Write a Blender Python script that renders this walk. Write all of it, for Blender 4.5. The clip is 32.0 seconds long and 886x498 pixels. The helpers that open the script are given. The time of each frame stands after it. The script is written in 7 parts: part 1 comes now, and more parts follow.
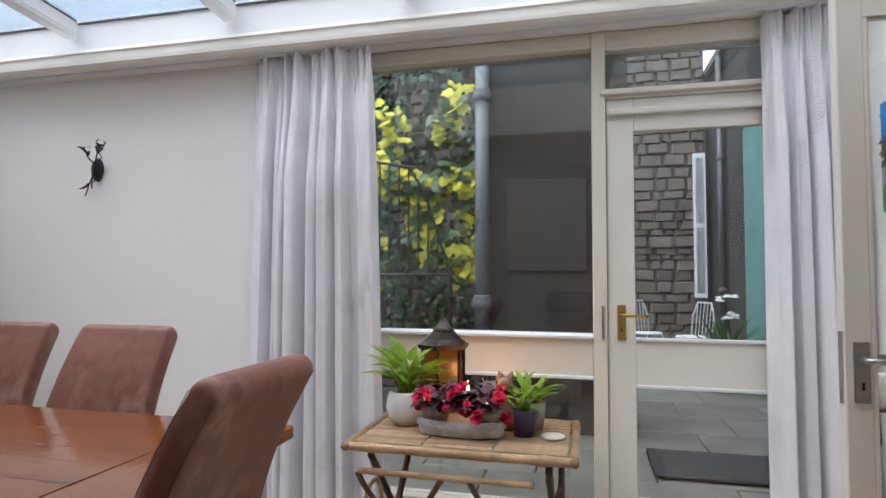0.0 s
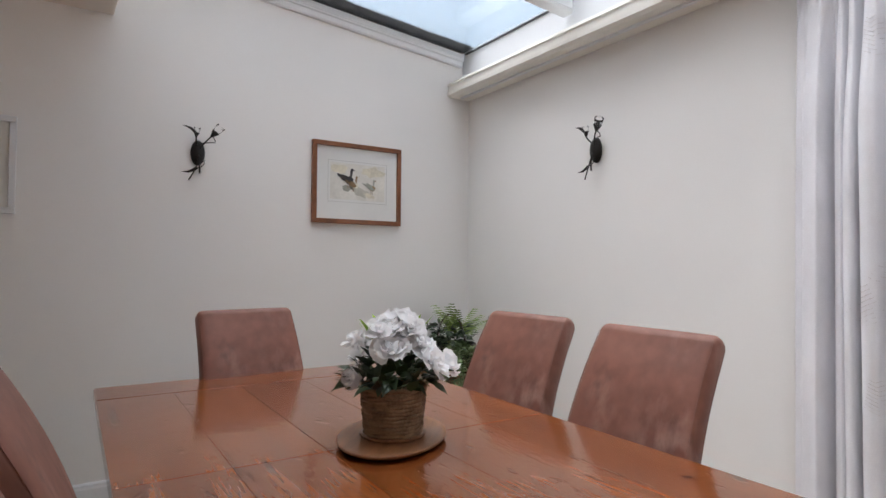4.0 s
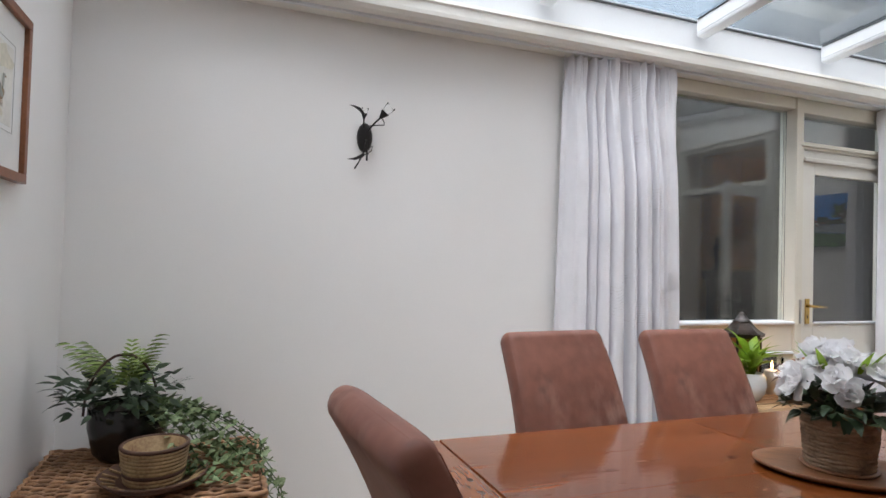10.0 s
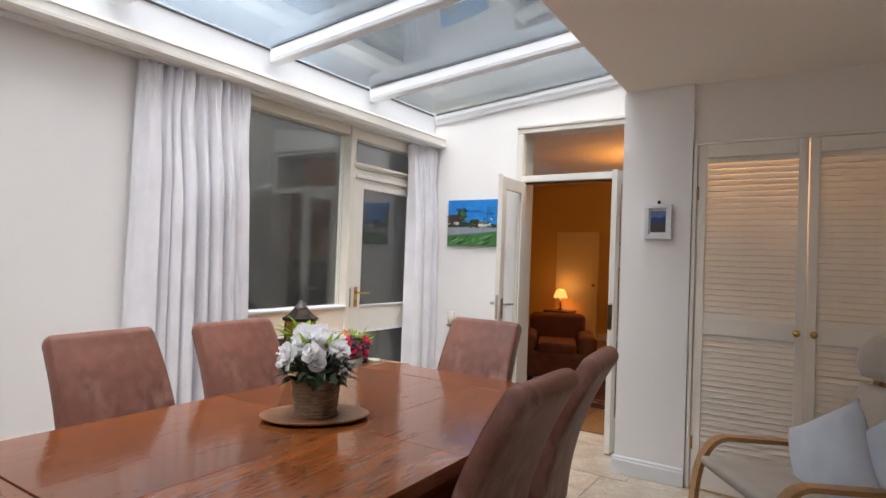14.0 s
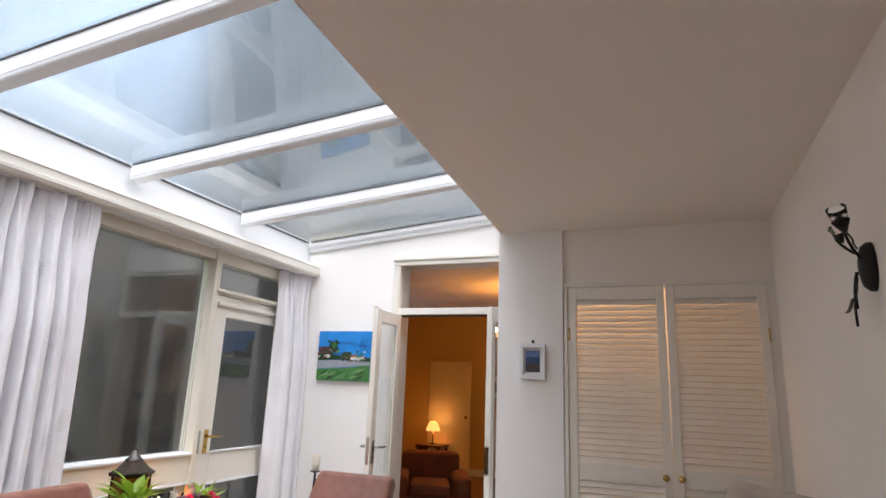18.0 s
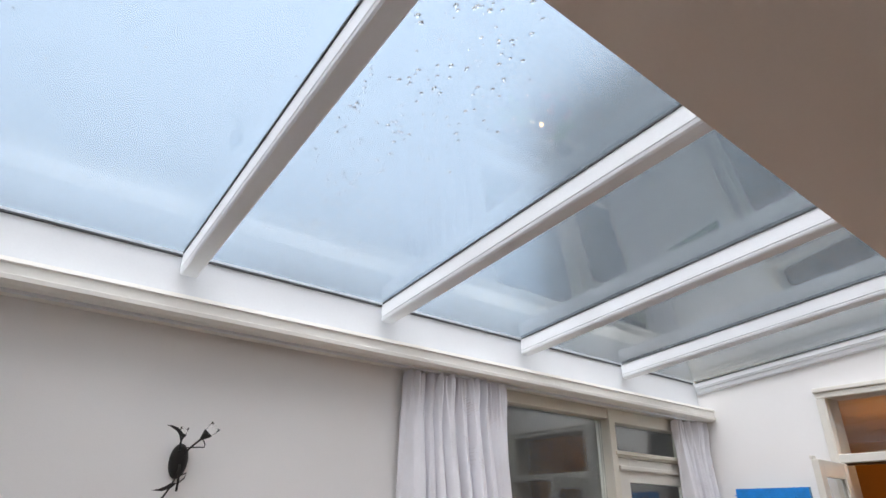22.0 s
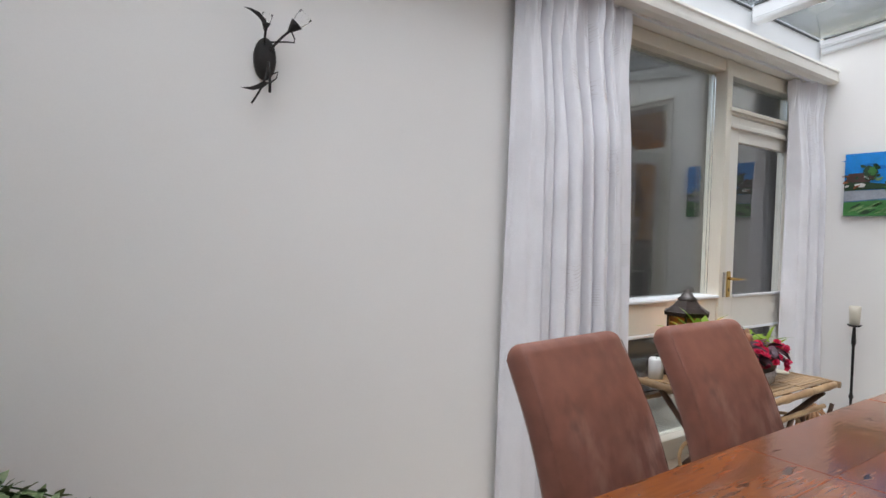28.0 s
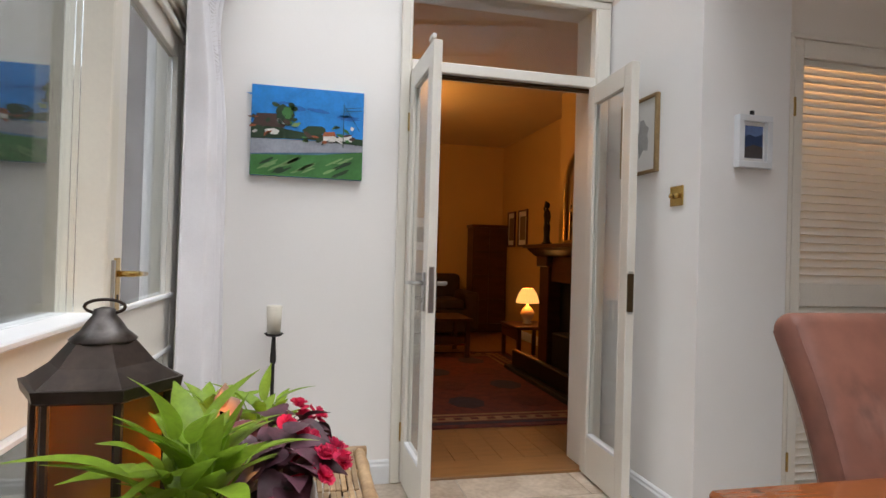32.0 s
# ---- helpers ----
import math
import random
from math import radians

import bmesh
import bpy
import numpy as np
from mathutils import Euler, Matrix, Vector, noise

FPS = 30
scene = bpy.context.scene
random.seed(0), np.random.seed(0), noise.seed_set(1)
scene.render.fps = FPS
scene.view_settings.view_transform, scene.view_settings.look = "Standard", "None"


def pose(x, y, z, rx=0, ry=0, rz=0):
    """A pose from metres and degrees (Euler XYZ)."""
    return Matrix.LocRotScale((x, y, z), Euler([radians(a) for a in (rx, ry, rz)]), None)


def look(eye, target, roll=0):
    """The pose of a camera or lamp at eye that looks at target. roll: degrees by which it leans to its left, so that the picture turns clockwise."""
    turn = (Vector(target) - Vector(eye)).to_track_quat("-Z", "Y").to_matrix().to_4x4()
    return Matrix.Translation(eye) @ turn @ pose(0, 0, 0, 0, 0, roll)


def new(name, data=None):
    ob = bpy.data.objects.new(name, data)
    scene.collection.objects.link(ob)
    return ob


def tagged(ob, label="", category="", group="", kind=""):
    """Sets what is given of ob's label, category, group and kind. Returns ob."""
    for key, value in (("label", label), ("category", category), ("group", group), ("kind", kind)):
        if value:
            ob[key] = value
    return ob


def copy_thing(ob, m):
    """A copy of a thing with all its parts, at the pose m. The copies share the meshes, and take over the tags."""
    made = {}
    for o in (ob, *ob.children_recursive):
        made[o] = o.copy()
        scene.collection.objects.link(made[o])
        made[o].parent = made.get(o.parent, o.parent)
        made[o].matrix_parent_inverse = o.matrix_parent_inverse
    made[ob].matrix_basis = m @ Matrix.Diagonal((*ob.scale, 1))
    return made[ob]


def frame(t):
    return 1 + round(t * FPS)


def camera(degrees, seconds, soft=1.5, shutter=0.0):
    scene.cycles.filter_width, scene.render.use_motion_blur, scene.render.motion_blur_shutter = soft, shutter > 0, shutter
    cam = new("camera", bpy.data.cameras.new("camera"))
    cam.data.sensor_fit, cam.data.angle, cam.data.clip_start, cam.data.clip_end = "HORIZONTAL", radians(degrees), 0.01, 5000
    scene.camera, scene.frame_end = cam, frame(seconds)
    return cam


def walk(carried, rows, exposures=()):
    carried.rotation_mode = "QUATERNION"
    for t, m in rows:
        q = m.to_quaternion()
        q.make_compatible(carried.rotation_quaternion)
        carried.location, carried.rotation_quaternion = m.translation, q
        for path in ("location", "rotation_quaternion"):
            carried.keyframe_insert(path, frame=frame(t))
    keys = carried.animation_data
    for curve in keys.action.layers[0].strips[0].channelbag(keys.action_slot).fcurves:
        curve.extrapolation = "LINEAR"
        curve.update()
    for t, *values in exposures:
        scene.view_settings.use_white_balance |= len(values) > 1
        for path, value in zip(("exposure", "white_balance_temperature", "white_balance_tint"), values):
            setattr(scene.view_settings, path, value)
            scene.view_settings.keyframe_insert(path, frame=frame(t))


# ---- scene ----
cam = camera(74.9, 32.0)
# seconds, x, y, z, yaw, pitch, roll
PATH = [
    (0, 0.121, 0.078, 1.201, 13.66, 2.75, -0.20),
    (0.5, 0.104, 0.001, 1.209, 19.98, 2.55, -0.27),
    (1, 0.045, -0.022, 1.204, 26.44, 2.39, -0.40),
    (1.5, -0.019, -0.019, 1.189, 32.48, 2.16, -0.48),
    (2, -0.099, 0.011, 1.178, 37.85, 1.88, -0.54),
    (2.5, -0.143, 0.092, 1.174, 44.33, 1.70, -0.44),
    (3, -0.185, 0.201, 1.176, 52.94, 1.72, -0.39),
    (3.5, -0.304, 0.341, 1.179, 57.32, 1.52, -0.40),
    (5.5, -1.106, 0.781, 1.290, 53.44, 1.01, -1.72),
    (6, -1.345, 0.659, 1.304, 42.50, 1.96, -1.61),
    (6.5, -1.615, 0.495, 1.314, 33.38, 2.99, -1.55),
    (7, -1.948, 0.403, 1.311, 25.42, 2.82, -1.50),
    (7.5, -2.276, 0.359, 1.290, 17.41, 3.30, -1.45),
    (8, -2.555, 0.319, 1.240, 7.24, 3.22, -1.42),
    (8.5, -2.690, 0.397, 1.220, -0.30, 2.82, -1.28),
    (9, -2.870, 0.430, 1.218, -8.15, 2.79, -1.13),
    (9.5, -3.050, 0.325, 1.228, -14.60, 2.10, -1.40),
    (10, -3.203, 0.190, 1.242, -20.35, 1.32, -1.66),
    (10.5, -3.232, 0.065, 1.235, -25.15, 1.15, -1.71),
    (11, -3.226, -0.025, 1.230, -31.30, 0.93, -1.78),
    (11.5, -3.215, -0.070, 1.231, -37.20, 1.13, -1.80),
    (12, -3.207, -0.112, 1.236, -42.95, 1.33, -1.82),
    (12.5, -3.222, -0.165, 1.265, -47.30, 1.20, -1.90),
    (13, -3.240, -0.220, 1.298, -51.50, 1.07, -1.98),
    (13.5, -3.253, -0.265, 1.323, -54.10, 1.00, -2.04),
    (14, -3.256, -0.288, 1.328, -56.83, 0.97, -2.08),
    (14.5, -3.256, -0.303, 1.329, -59.34, 0.95, -2.14),
    (15, -3.252, -0.315, 1.328, -62.30, 0.96, -2.20),
    (15.5, -3.235, -0.312, 1.328, -64.20, 1.00, -2.20),
    (17.5, -3.150, -0.245, 1.385, -68.95, 7.65, -2.27),
    (18, -3.146, -0.207, 1.422, -69.41, 13.56, -2.19),
    (18.5, -3.151, -0.172, 1.460, -69.35, 18.64, -2.10),
    (19, -3.164, -0.112, 1.487, -69.60, 23.55, -1.92),
    (19.5, -3.176, -0.042, 1.507, -68.28, 25.90, -1.81),
    (20, -3.181, 0.031, 1.543, -63.37, 26.62, -1.69),
    (20.5, -3.212, 0.075, 1.580, -56.55, 26.25, -1.37),
    (21, -3.219, 0.127, 1.615, -48.98, 26.17, -1.14),
    (21.5, -3.236, 0.154, 1.617, -42.70, 25.67, -1.11),
    (22, -3.254, 0.192, 1.611, -36.71, 25.24, -1.05),
    (22.5, -3.257, 0.214, 1.597, -32.03, 25.02, -0.98),
    (23, -3.260, 0.227, 1.571, -29.79, 23.37, -0.96),
    (23.5, -3.272, 0.233, 1.544, -28.40, 20.60, -0.92),
    (24, -3.288, 0.242, 1.519, -27.21, 16.59, -0.83),
    (24.5, -3.306, 0.253, 1.490, -26.30, 12.70, -0.82),
    (25, -3.331, 0.276, 1.458, -25.34, 8.32, -0.84),
    (25.5, -3.362, 0.299, 1.426, -24.78, 4.56, -0.86),
    (27.5, -3.338, 0.693, 1.267, -28.31, -1.56, -0.93),
    (28, -3.232, 0.954, 1.269, -35.13, -1.69, -1.63),
    (28.5, -3.127, 1.236, 1.277, -43.42, -1.48, -2.25),
    (29, -3.013, 1.507, 1.280, -54.66, -1.09, -2.48),
    (29.5, -2.873, 1.722, 1.255, -66.94, -0.60, -2.50),
    (30, -2.682, 1.950, 1.211, -74.930, 0.018, -2.340),
    (30.5, -2.482, 2.164, 1.147, -83.850, 0.209, -2.240),
    (31, -2.228, 2.296, 1.099, -93.030, 0.684, -2.020),
    (31.5, -1.904, 2.325, 1.089, -98.570, 0.963, -1.820),
    (32, -1.536, 2.324, 1.112, -102.940, 0.535, -1.640),
]
EXPOSURES = [(0, 1.49, 6300, 12), (3, 1.62, 6560, 13), (6, 1.48, 6580, 11), (7, 1.48, 6690, 11), (8, 1.52, 6520, 11), (9, 1.6, 6440, 11), (12, 1.57, 6500, 12), (14, 1.72, 6700, 13), (16, 1.76, 6720, 13), (18, 1.82, 6600, 14), (20, 1.48, 6560, 14), (22, 1.37, 6540, 13), (23, 1.32, 6520, 12), (25, 1.44, 6560, 12), (28, 1.47, 6440, 11), (29, 1.43, 6420, 12), (30, 1.34, 6440, 12), (31, 1.43, 6480, 11), (32, 1.5, 6760, 12)]
walk(cam, [(t, pose(x, y, z, 90 + pitch, roll, yaw)) for t, x, y, z, yaw, pitch, roll in PATH], EXPOSURES)

# ---- world, sun and lamps ----
world = bpy.data.worlds.new("overcast_sky")
scene.world = world
world.use_nodes = True
wn, wl = world.node_tree.nodes, world.node_tree.links
bg = wn["Background"]
sky = wn.new("ShaderNodeTexSky")
sky.sky_type = "NISHITA"
sky.sun_disc = False
sky.sun_elevation, sky.sun_rotation = radians(74), radians(240)
sky.dust_density, sky.ozone_density = 3.0, 2.0
cloud = wn.new("ShaderNodeMix")
cloud.data_type = "RGBA"
cloud.inputs["Factor"].default_value = 0.7
cloud.inputs["B"].default_value = (8.55, 9.6, 11.2, 1)
wl.new(sky.outputs["Color"], cloud.inputs["A"])
co_w, sep_w, lift = wn.new("ShaderNodeTexCoord"), wn.new("ShaderNodeSeparateXYZ"), wn.new("ShaderNodeMapRange")
lift.inputs["To Min"].default_value, lift.inputs["To Max"].default_value = 0.82, 1.10
veil = wn.new("ShaderNodeMix")
veil.data_type, veil.blend_type = "RGBA", "MULTIPLY"
veil.inputs["Factor"].default_value = 1.0
wl.new(co_w.outputs["Generated"], sep_w.inputs["Vector"])
wl.new(sep_w.outputs["Z"], lift.inputs["Value"])
wl.new(cloud.outputs["Result"], veil.inputs["A"])
wl.new(lift.outputs["Result"], veil.inputs["B"])
wl.new(veil.outputs["Result"], bg.inputs["Color"])
bg.inputs["Strength"].default_value = 0.132
sun = new("sun", bpy.data.lights.new("sun", "SUN"))
sun.data.energy, sun.data.angle, sun.data.color = 1.5, radians(75), (1.0, 0.99, 1.0)
sun.matrix_world = look((-2.3, -1.3, 9), (0, 0, 0))


def lamp(name, kind, where, energy, colour, size=0.1, target=None):
    ob = new(name, bpy.data.lights.new(name, kind))
    ob.data.energy, ob.data.color = energy, colour
    if kind == "AREA":
        ob.data.size = size
    else:
        ob.data.shadow_soft_size = size
    ob.matrix_world = look(where, target) if target else pose(*where)
    return ob


WARM = (1.0, 0.47, 0.13)
lamp("chandelier_light", "POINT", (4.2, 1.64, 2.20), 11, WARM, 0.16)
lamp("table_light", "POINT", (4.4, 0.0, 0.70), 1.2, WARM, 0.08)
lamp("far_table_light", "POINT", (6.45, 3.55, 0.85), 1.5, WARM, 0.08)
lamp("cupboard_light", "POINT", (0.98, 0.16, 2.04), 3.2, (1.0, 0.55, 0.25), 0.08)


# ---- building blocks ----
def empty(name, m, label="", category="", group="", kind=""):
    ob = new(name)
    ob.matrix_basis = m
    return tagged(ob, label, category, group, kind)


def part(name, bm, material, parent=None, label="", smooth=False):
    me = bpy.data.meshes.new(name)
    bmesh.ops.recalc_face_normals(bm, faces=bm.faces)
    bm.to_mesh(me)
    bm.free()
    if smooth:
        me.polygons.foreach_set("use_smooth", [True] * len(me.polygons))
    me.materials.append(material)
    ob = new(name, me)
    ob.parent = parent
    if label:
        ob["label"] = label
    return ob


def soften(ob, angle=35):
    ob.data.set_sharp_from_angle(angle=radians(angle))
    return ob


def quads(bm, rings, closed=True, cap=True):
    vs = [[bm.verts.new(p) for p in r] for r in rings]
    n = len(vs[0])
    for a, b in zip(vs, vs[1:]):
        for i in range(n if closed else n - 1):
            j = (i + 1) % n
            bm.faces.new((a[i], a[j], b[j], b[i]))
    if cap and closed:
        bm.faces.new(vs[0])
        bm.faces.new(vs[-1][::-1])
    return bm


def box(x0, x1, y0, y1, z0, z1, bevel=0.0, bm=None, seg=1):
    out = bm or bmesh.new()
    b = bmesh.new() if bevel else out
    quads(b, [[(x0, y0, z), (x1, y0, z), (x1, y1, z), (x0, y1, z)] for z in (z0, z1)])
    if bevel:
        bmesh.ops.bevel(b, geom=list(b.edges), offset=bevel, segments=seg, affect="EDGES", profile=0.5)
        if bm is None:
            out.free()
            return b
        merge(out, b)
    return out


def merge(bm, other, m=None):
    if m is not None:
        bmesh.ops.transform(other, matrix=m, verts=other.verts)
    me = bpy.data.meshes.new("temporary")
    other.to_mesh(me)
    other.free()
    bm.from_mesh(me)
    bpy.data.meshes.remove(me)
    return bm


def lathe(profile, seg=24, cx=0.0, cy=0.0, bm=None, cap=True):
    bm = bm or bmesh.new()
    rings = [[(cx + r * math.cos(2 * math.pi * i / seg), cy + r * math.sin(2 * math.pi * i / seg), z) for i in range(seg)] for r, z in profile]
    return quads(bm, rings, cap=cap)


def tube(points, radius, seg=8, bm=None, close=False):
    """A round bar along points; radius is one number or one a point."""
    bm = bm or bmesh.new()
    pts = [Vector(p) for p in points]
    n = len(pts)
    radii = radius if isinstance(radius, (list, tuple)) else [radius] * n
    rings = []
    side = None
    for i, p in enumerate(pts):
        a, b = (pts[(i - 1) % n], pts[(i + 1) % n]) if close else (pts[max(i - 1, 0)], pts[min(i + 1, n - 1)])
        d = (b - a).normalized()
        if side is None:
            side = d.orthogonal().normalized()
        side = (side - d * side.dot(d)).normalized()
        up = d.cross(side)
        rings.append([p + radii[i] * (math.cos(2 * math.pi * k / seg) * side + math.sin(2 * math.pi * k / seg) * up) for k in range(seg)])
    if close:
        rings.append(rings[0])
    return quads(bm, rings, cap=not close)


def arc(p0, p1, p2, n=8):
    a, b, c = Vector(p0), Vector(p1), Vector(p2)
    return [(1 - t) ** 2 * a + 2 * t * (1 - t) * b + t * t * c for t in (i / n for i in range(n + 1))]


def extrude_profile(points, axis, lo, hi, bm=None):
    """A closed outline of two coordinates, drawn out along the third axis from lo to hi."""
    def at(p, v):
        return {"x": (v, p[0], p[1]), "y": (p[0], v, p[1]), "z": (p[0], p[1], v)}[axis]
    return quads(bm or bmesh.new(), [[at(p, v) for p in points] for v in (lo, hi)])


# ---- materials ----
def mat(name, colour, rough=0.5, metal=0.0, vary=0.08, scale=4.0, grain=60.0, bump=0.02, stretch=(1, 1, 1), rnd=0.0, second=None, coat=0.0, spec=0.5):
    m = bpy.data.materials.new(name)
    m.use_nodes = True
    n, l = m.node_tree.nodes, m.node_tree.links
    bsdf = n["Principled BSDF"]
    co = n.new("ShaderNodeTexCoord")
    mp = n.new("ShaderNodeMapping")
    mp.inputs["Scale"].default_value = stretch
    l.new(co.outputs["Object"], mp.inputs["Vector"])
    big, fine = n.new("ShaderNodeTexNoise"), n.new("ShaderNodeTexNoise")
    big.inputs["Scale"].default_value, big.inputs["Detail"].default_value = scale, 4
    fine.inputs["Scale"].default_value, fine.inputs["Detail"].default_value = grain, 3
    l.new(mp.outputs["Vector"], big.inputs["Vector"])
    l.new(mp.outputs["Vector"], fine.inputs["Vector"])
    mix = n.new("ShaderNodeMath")
    mix.operation = "MULTIPLY_ADD"
    mix.inputs[1].default_value = 0.35
    l.new(fine.outputs["Fac"], mix.inputs[0])
    half = n.new("ShaderNodeMath")
    half.operation = "MULTIPLY"
    half.inputs[1].default_value = 0.65
    l.new(big.outputs["Fac"], half.inputs[0])
    l.new(half.outputs[0], mix.inputs[2])
    ramp = n.new("ShaderNodeValToRGB")
    other = second or tuple(c * (1 - 2.2 * vary) for c in colour)
    ramp.color_ramp.elements[0].position, ramp.color_ramp.elements[1].position = 0.32, 0.66
    ramp.color_ramp.elements[0].color = (*other, 1)
    ramp.color_ramp.elements[1].color = (*[min(1, c * (1 + vary * 0.5)) for c in colour], 1)
    l.new(mix.outputs[0], ramp.inputs["Fac"])
    out = ramp.outputs["Color"]
    if rnd:
        info, hsv = n.new("ShaderNodeObjectInfo"), n.new("ShaderNodeHueSaturation")
        rng = n.new("ShaderNodeMapRange")
        rng.inputs["To Min"].default_value, rng.inputs["To Max"].default_value = 1 - rnd, 1 + rnd
        l.new(info.outputs["Random"], rng.inputs["Value"])
        l.new(rng.outputs["Result"], hsv.inputs["Value"])
        l.new(out, hsv.inputs["Color"])
        out = hsv.outputs["Color"]
    l.new(out, bsdf.inputs["Base Color"])
    bsdf.inputs["Roughness"].default_value, bsdf.inputs["Metallic"].default_value = rough, metal
    bsdf.inputs["Coat Weight"].default_value = coat
    bsdf.inputs["Coat Roughness"].default_value = 0.12
    bsdf.inputs["Specular IOR Level"].default_value = spec
    if bump:
        bp = n.new("ShaderNodeBump")
        bp.inputs["Strength"].default_value, bp.inputs["Distance"].default_value = min(1, bump * 10), 0.004
        l.new(mix.outputs[0], bp.inputs["Height"])
        l.new(bp.outputs["Normal"], bsdf.inputs["Normal"])
    return m


def wear(m, patch, speck, share, tone, stretch=(1, 1, 1)):
    """Adds scuffs of another tone, gathered in patches, over a material's colour."""
    n, l = m.node_tree.nodes, m.node_tree.links
    bsdf = n["Principled BSDF"]
    old = bsdf.inputs["Base Color"].links[0].from_socket
    co, mp = n.new("ShaderNodeTexCoord"), n.new("ShaderNodeMapping")
    mp.inputs["Scale"].default_value = stretch
    l.new(co.outputs["Object"], mp.inputs["Vector"])
    a, b = n.new("ShaderNodeTexNoise"), n.new("ShaderNodeTexNoise")
    a.inputs["Scale"].default_value, a.inputs["Detail"].default_value = patch, 2
    b.inputs["Scale"].default_value, b.inputs["Detail"].default_value = speck, 5
    l.new(mp.outputs["Vector"], a.inputs["Vector"])
    l.new(mp.outputs["Vector"], b.inputs["Vector"])
    ra, rb, mul, mix = n.new("ShaderNodeMapRange"), n.new("ShaderNodeMapRange"), n.new("ShaderNodeMath"), n.new("ShaderNodeMix")
    ra.inputs["From Min"].default_value, ra.inputs["From Max"].default_value = 1 - share - 0.04, 1 - share + 0.16
    rb.inputs["From Min"].default_value, rb.inputs["From Max"].default_value = 0.44, 0.64
    rb.inputs["To Max"].default_value = 0.75
    l.new(a.outputs["Fac"], ra.inputs["Value"])
    l.new(b.outputs["Fac"], rb.inputs["Value"])
    mul.operation = "MULTIPLY"
    l.new(ra.outputs["Result"], mul.inputs[0])
    l.new(rb.outputs["Result"], mul.inputs[1])
    mix.data_type = "RGBA"
    mix.inputs["B"].default_value = (*tone, 1)
    l.new(mul.outputs[0], mix.inputs["Factor"])
    l.new(old, mix.inputs["A"])
    l.new(mix.outputs["Result"], bsdf.inputs["Base Color"])


def dents(m, tone):
    """Small dark dents and cracks along the grain and a gentle ripple in the varnish."""
    n, l = m.node_tree.nodes, m.node_tree.links
    bsdf = n["Principled BSDF"]
    old, bump = bsdf.inputs["Base Color"].links[0].from_socket, bsdf.inputs["Normal"].links[0].from_socket
    co, info, add = n.new("ShaderNodeTexCoord"), n.new("ShaderNodeObjectInfo"), n.new("ShaderNodeVectorMath")
    l.new(co.outputs["Object"], add.inputs[0])
    l.new(info.outputs["Location"], add.inputs[1])
    fac = None
    for scale, stretch, low in ((24.0, (0.42, 1.0, 1.0), 0.665), (60.0, (0.6, 1.0, 1.0), 0.70), (9.0, (0.28, 3.2, 1.0), 0.70)):
        mp, tex, rng = n.new("ShaderNodeMapping"), n.new("ShaderNodeTexNoise"), n.new("ShaderNodeMapRange")
        mp.inputs["Scale"].default_value = stretch
        tex.inputs["Scale"].default_value, tex.inputs["Detail"].default_value = scale, 2
        rng.inputs["From Min"].default_value, rng.inputs["From Max"].default_value = low, low + 0.05
        l.new(add.outputs[0], mp.inputs["Vector"])
        l.new(mp.outputs["Vector"], tex.inputs["Vector"])
        l.new(tex.outputs["Fac"], rng.inputs["Value"])
        if fac is None:
            fac = rng.outputs["Result"]
        else:
            top = n.new("ShaderNodeMath")
            top.operation = "MAXIMUM"
            l.new(fac, top.inputs[0])
            l.new(rng.outputs["Result"], top.inputs[1])
            fac = top.outputs[0]
    mix = n.new("ShaderNodeMix")
    mix.data_type = "RGBA"
    mix.inputs["B"].default_value = (*tone, 1)
    l.new(fac, mix.inputs["Factor"])
    l.new(old, mix.inputs["A"])
    l.new(mix.outputs["Result"], bsdf.inputs["Base Color"])
    ripple, height = n.new("ShaderNodeTexNoise"), n.new("ShaderNodeMath")
    ripple.inputs["Scale"].default_value, ripple.inputs["Detail"].default_value = 9.0, 2
    l.new(add.outputs[0], ripple.inputs["Vector"])
    height.operation = "SUBTRACT"
    l.new(ripple.outputs["Fac"], height.inputs[0])
    l.new(fac, height.inputs[1])
    bp = n.new("ShaderNodeBump")
    bp.inputs["Strength"].default_value, bp.inputs["Distance"].default_value = 0.2, 0.0035
    l.new(height.outputs[0], bp.inputs["Height"])
    l.new(bump, bp.inputs["Normal"])
    l.new(bp.outputs["Normal"], bsdf.inputs["Normal"])
    l.new(bp.outputs["Normal"], bsdf.inputs["Coat Normal"])


def thin(m, share):
    """Lets light through a leaf, a petal or a cloth."""
    n, l = m.node_tree.nodes, m.node_tree.links
    bsdf, out = n["Principled BSDF"], n["Material Output"]
    tr, mix = n.new("ShaderNodeBsdfTranslucent"), n.new("ShaderNodeMixShader")
    l.new(bsdf.inputs["Base Color"].links[0].from_socket, tr.inputs["Color"])
    mix.inputs["Fac"].default_value = share
    l.new(bsdf.outputs["BSDF"], mix.inputs[1])
    l.new(tr.outputs["BSDF"], mix.inputs[2])
    l.new(mix.outputs["Shader"], out.inputs["Surface"])


def glass_mat(name, tint=(1, 1, 1), rough=0.0, ior=1.5):
    m = bpy.data.materials.new(name)
    m.use_nodes = True
    b = m.node_tree.nodes["Principled BSDF"]
    b.inputs["Base Color"].default_value = (*tint, 1)
    b.inputs["Transmission Weight"].default_value = 1
    b.inputs["Roughness"].default_value, b.inputs["IOR"].default_value = rough, ior
    return m


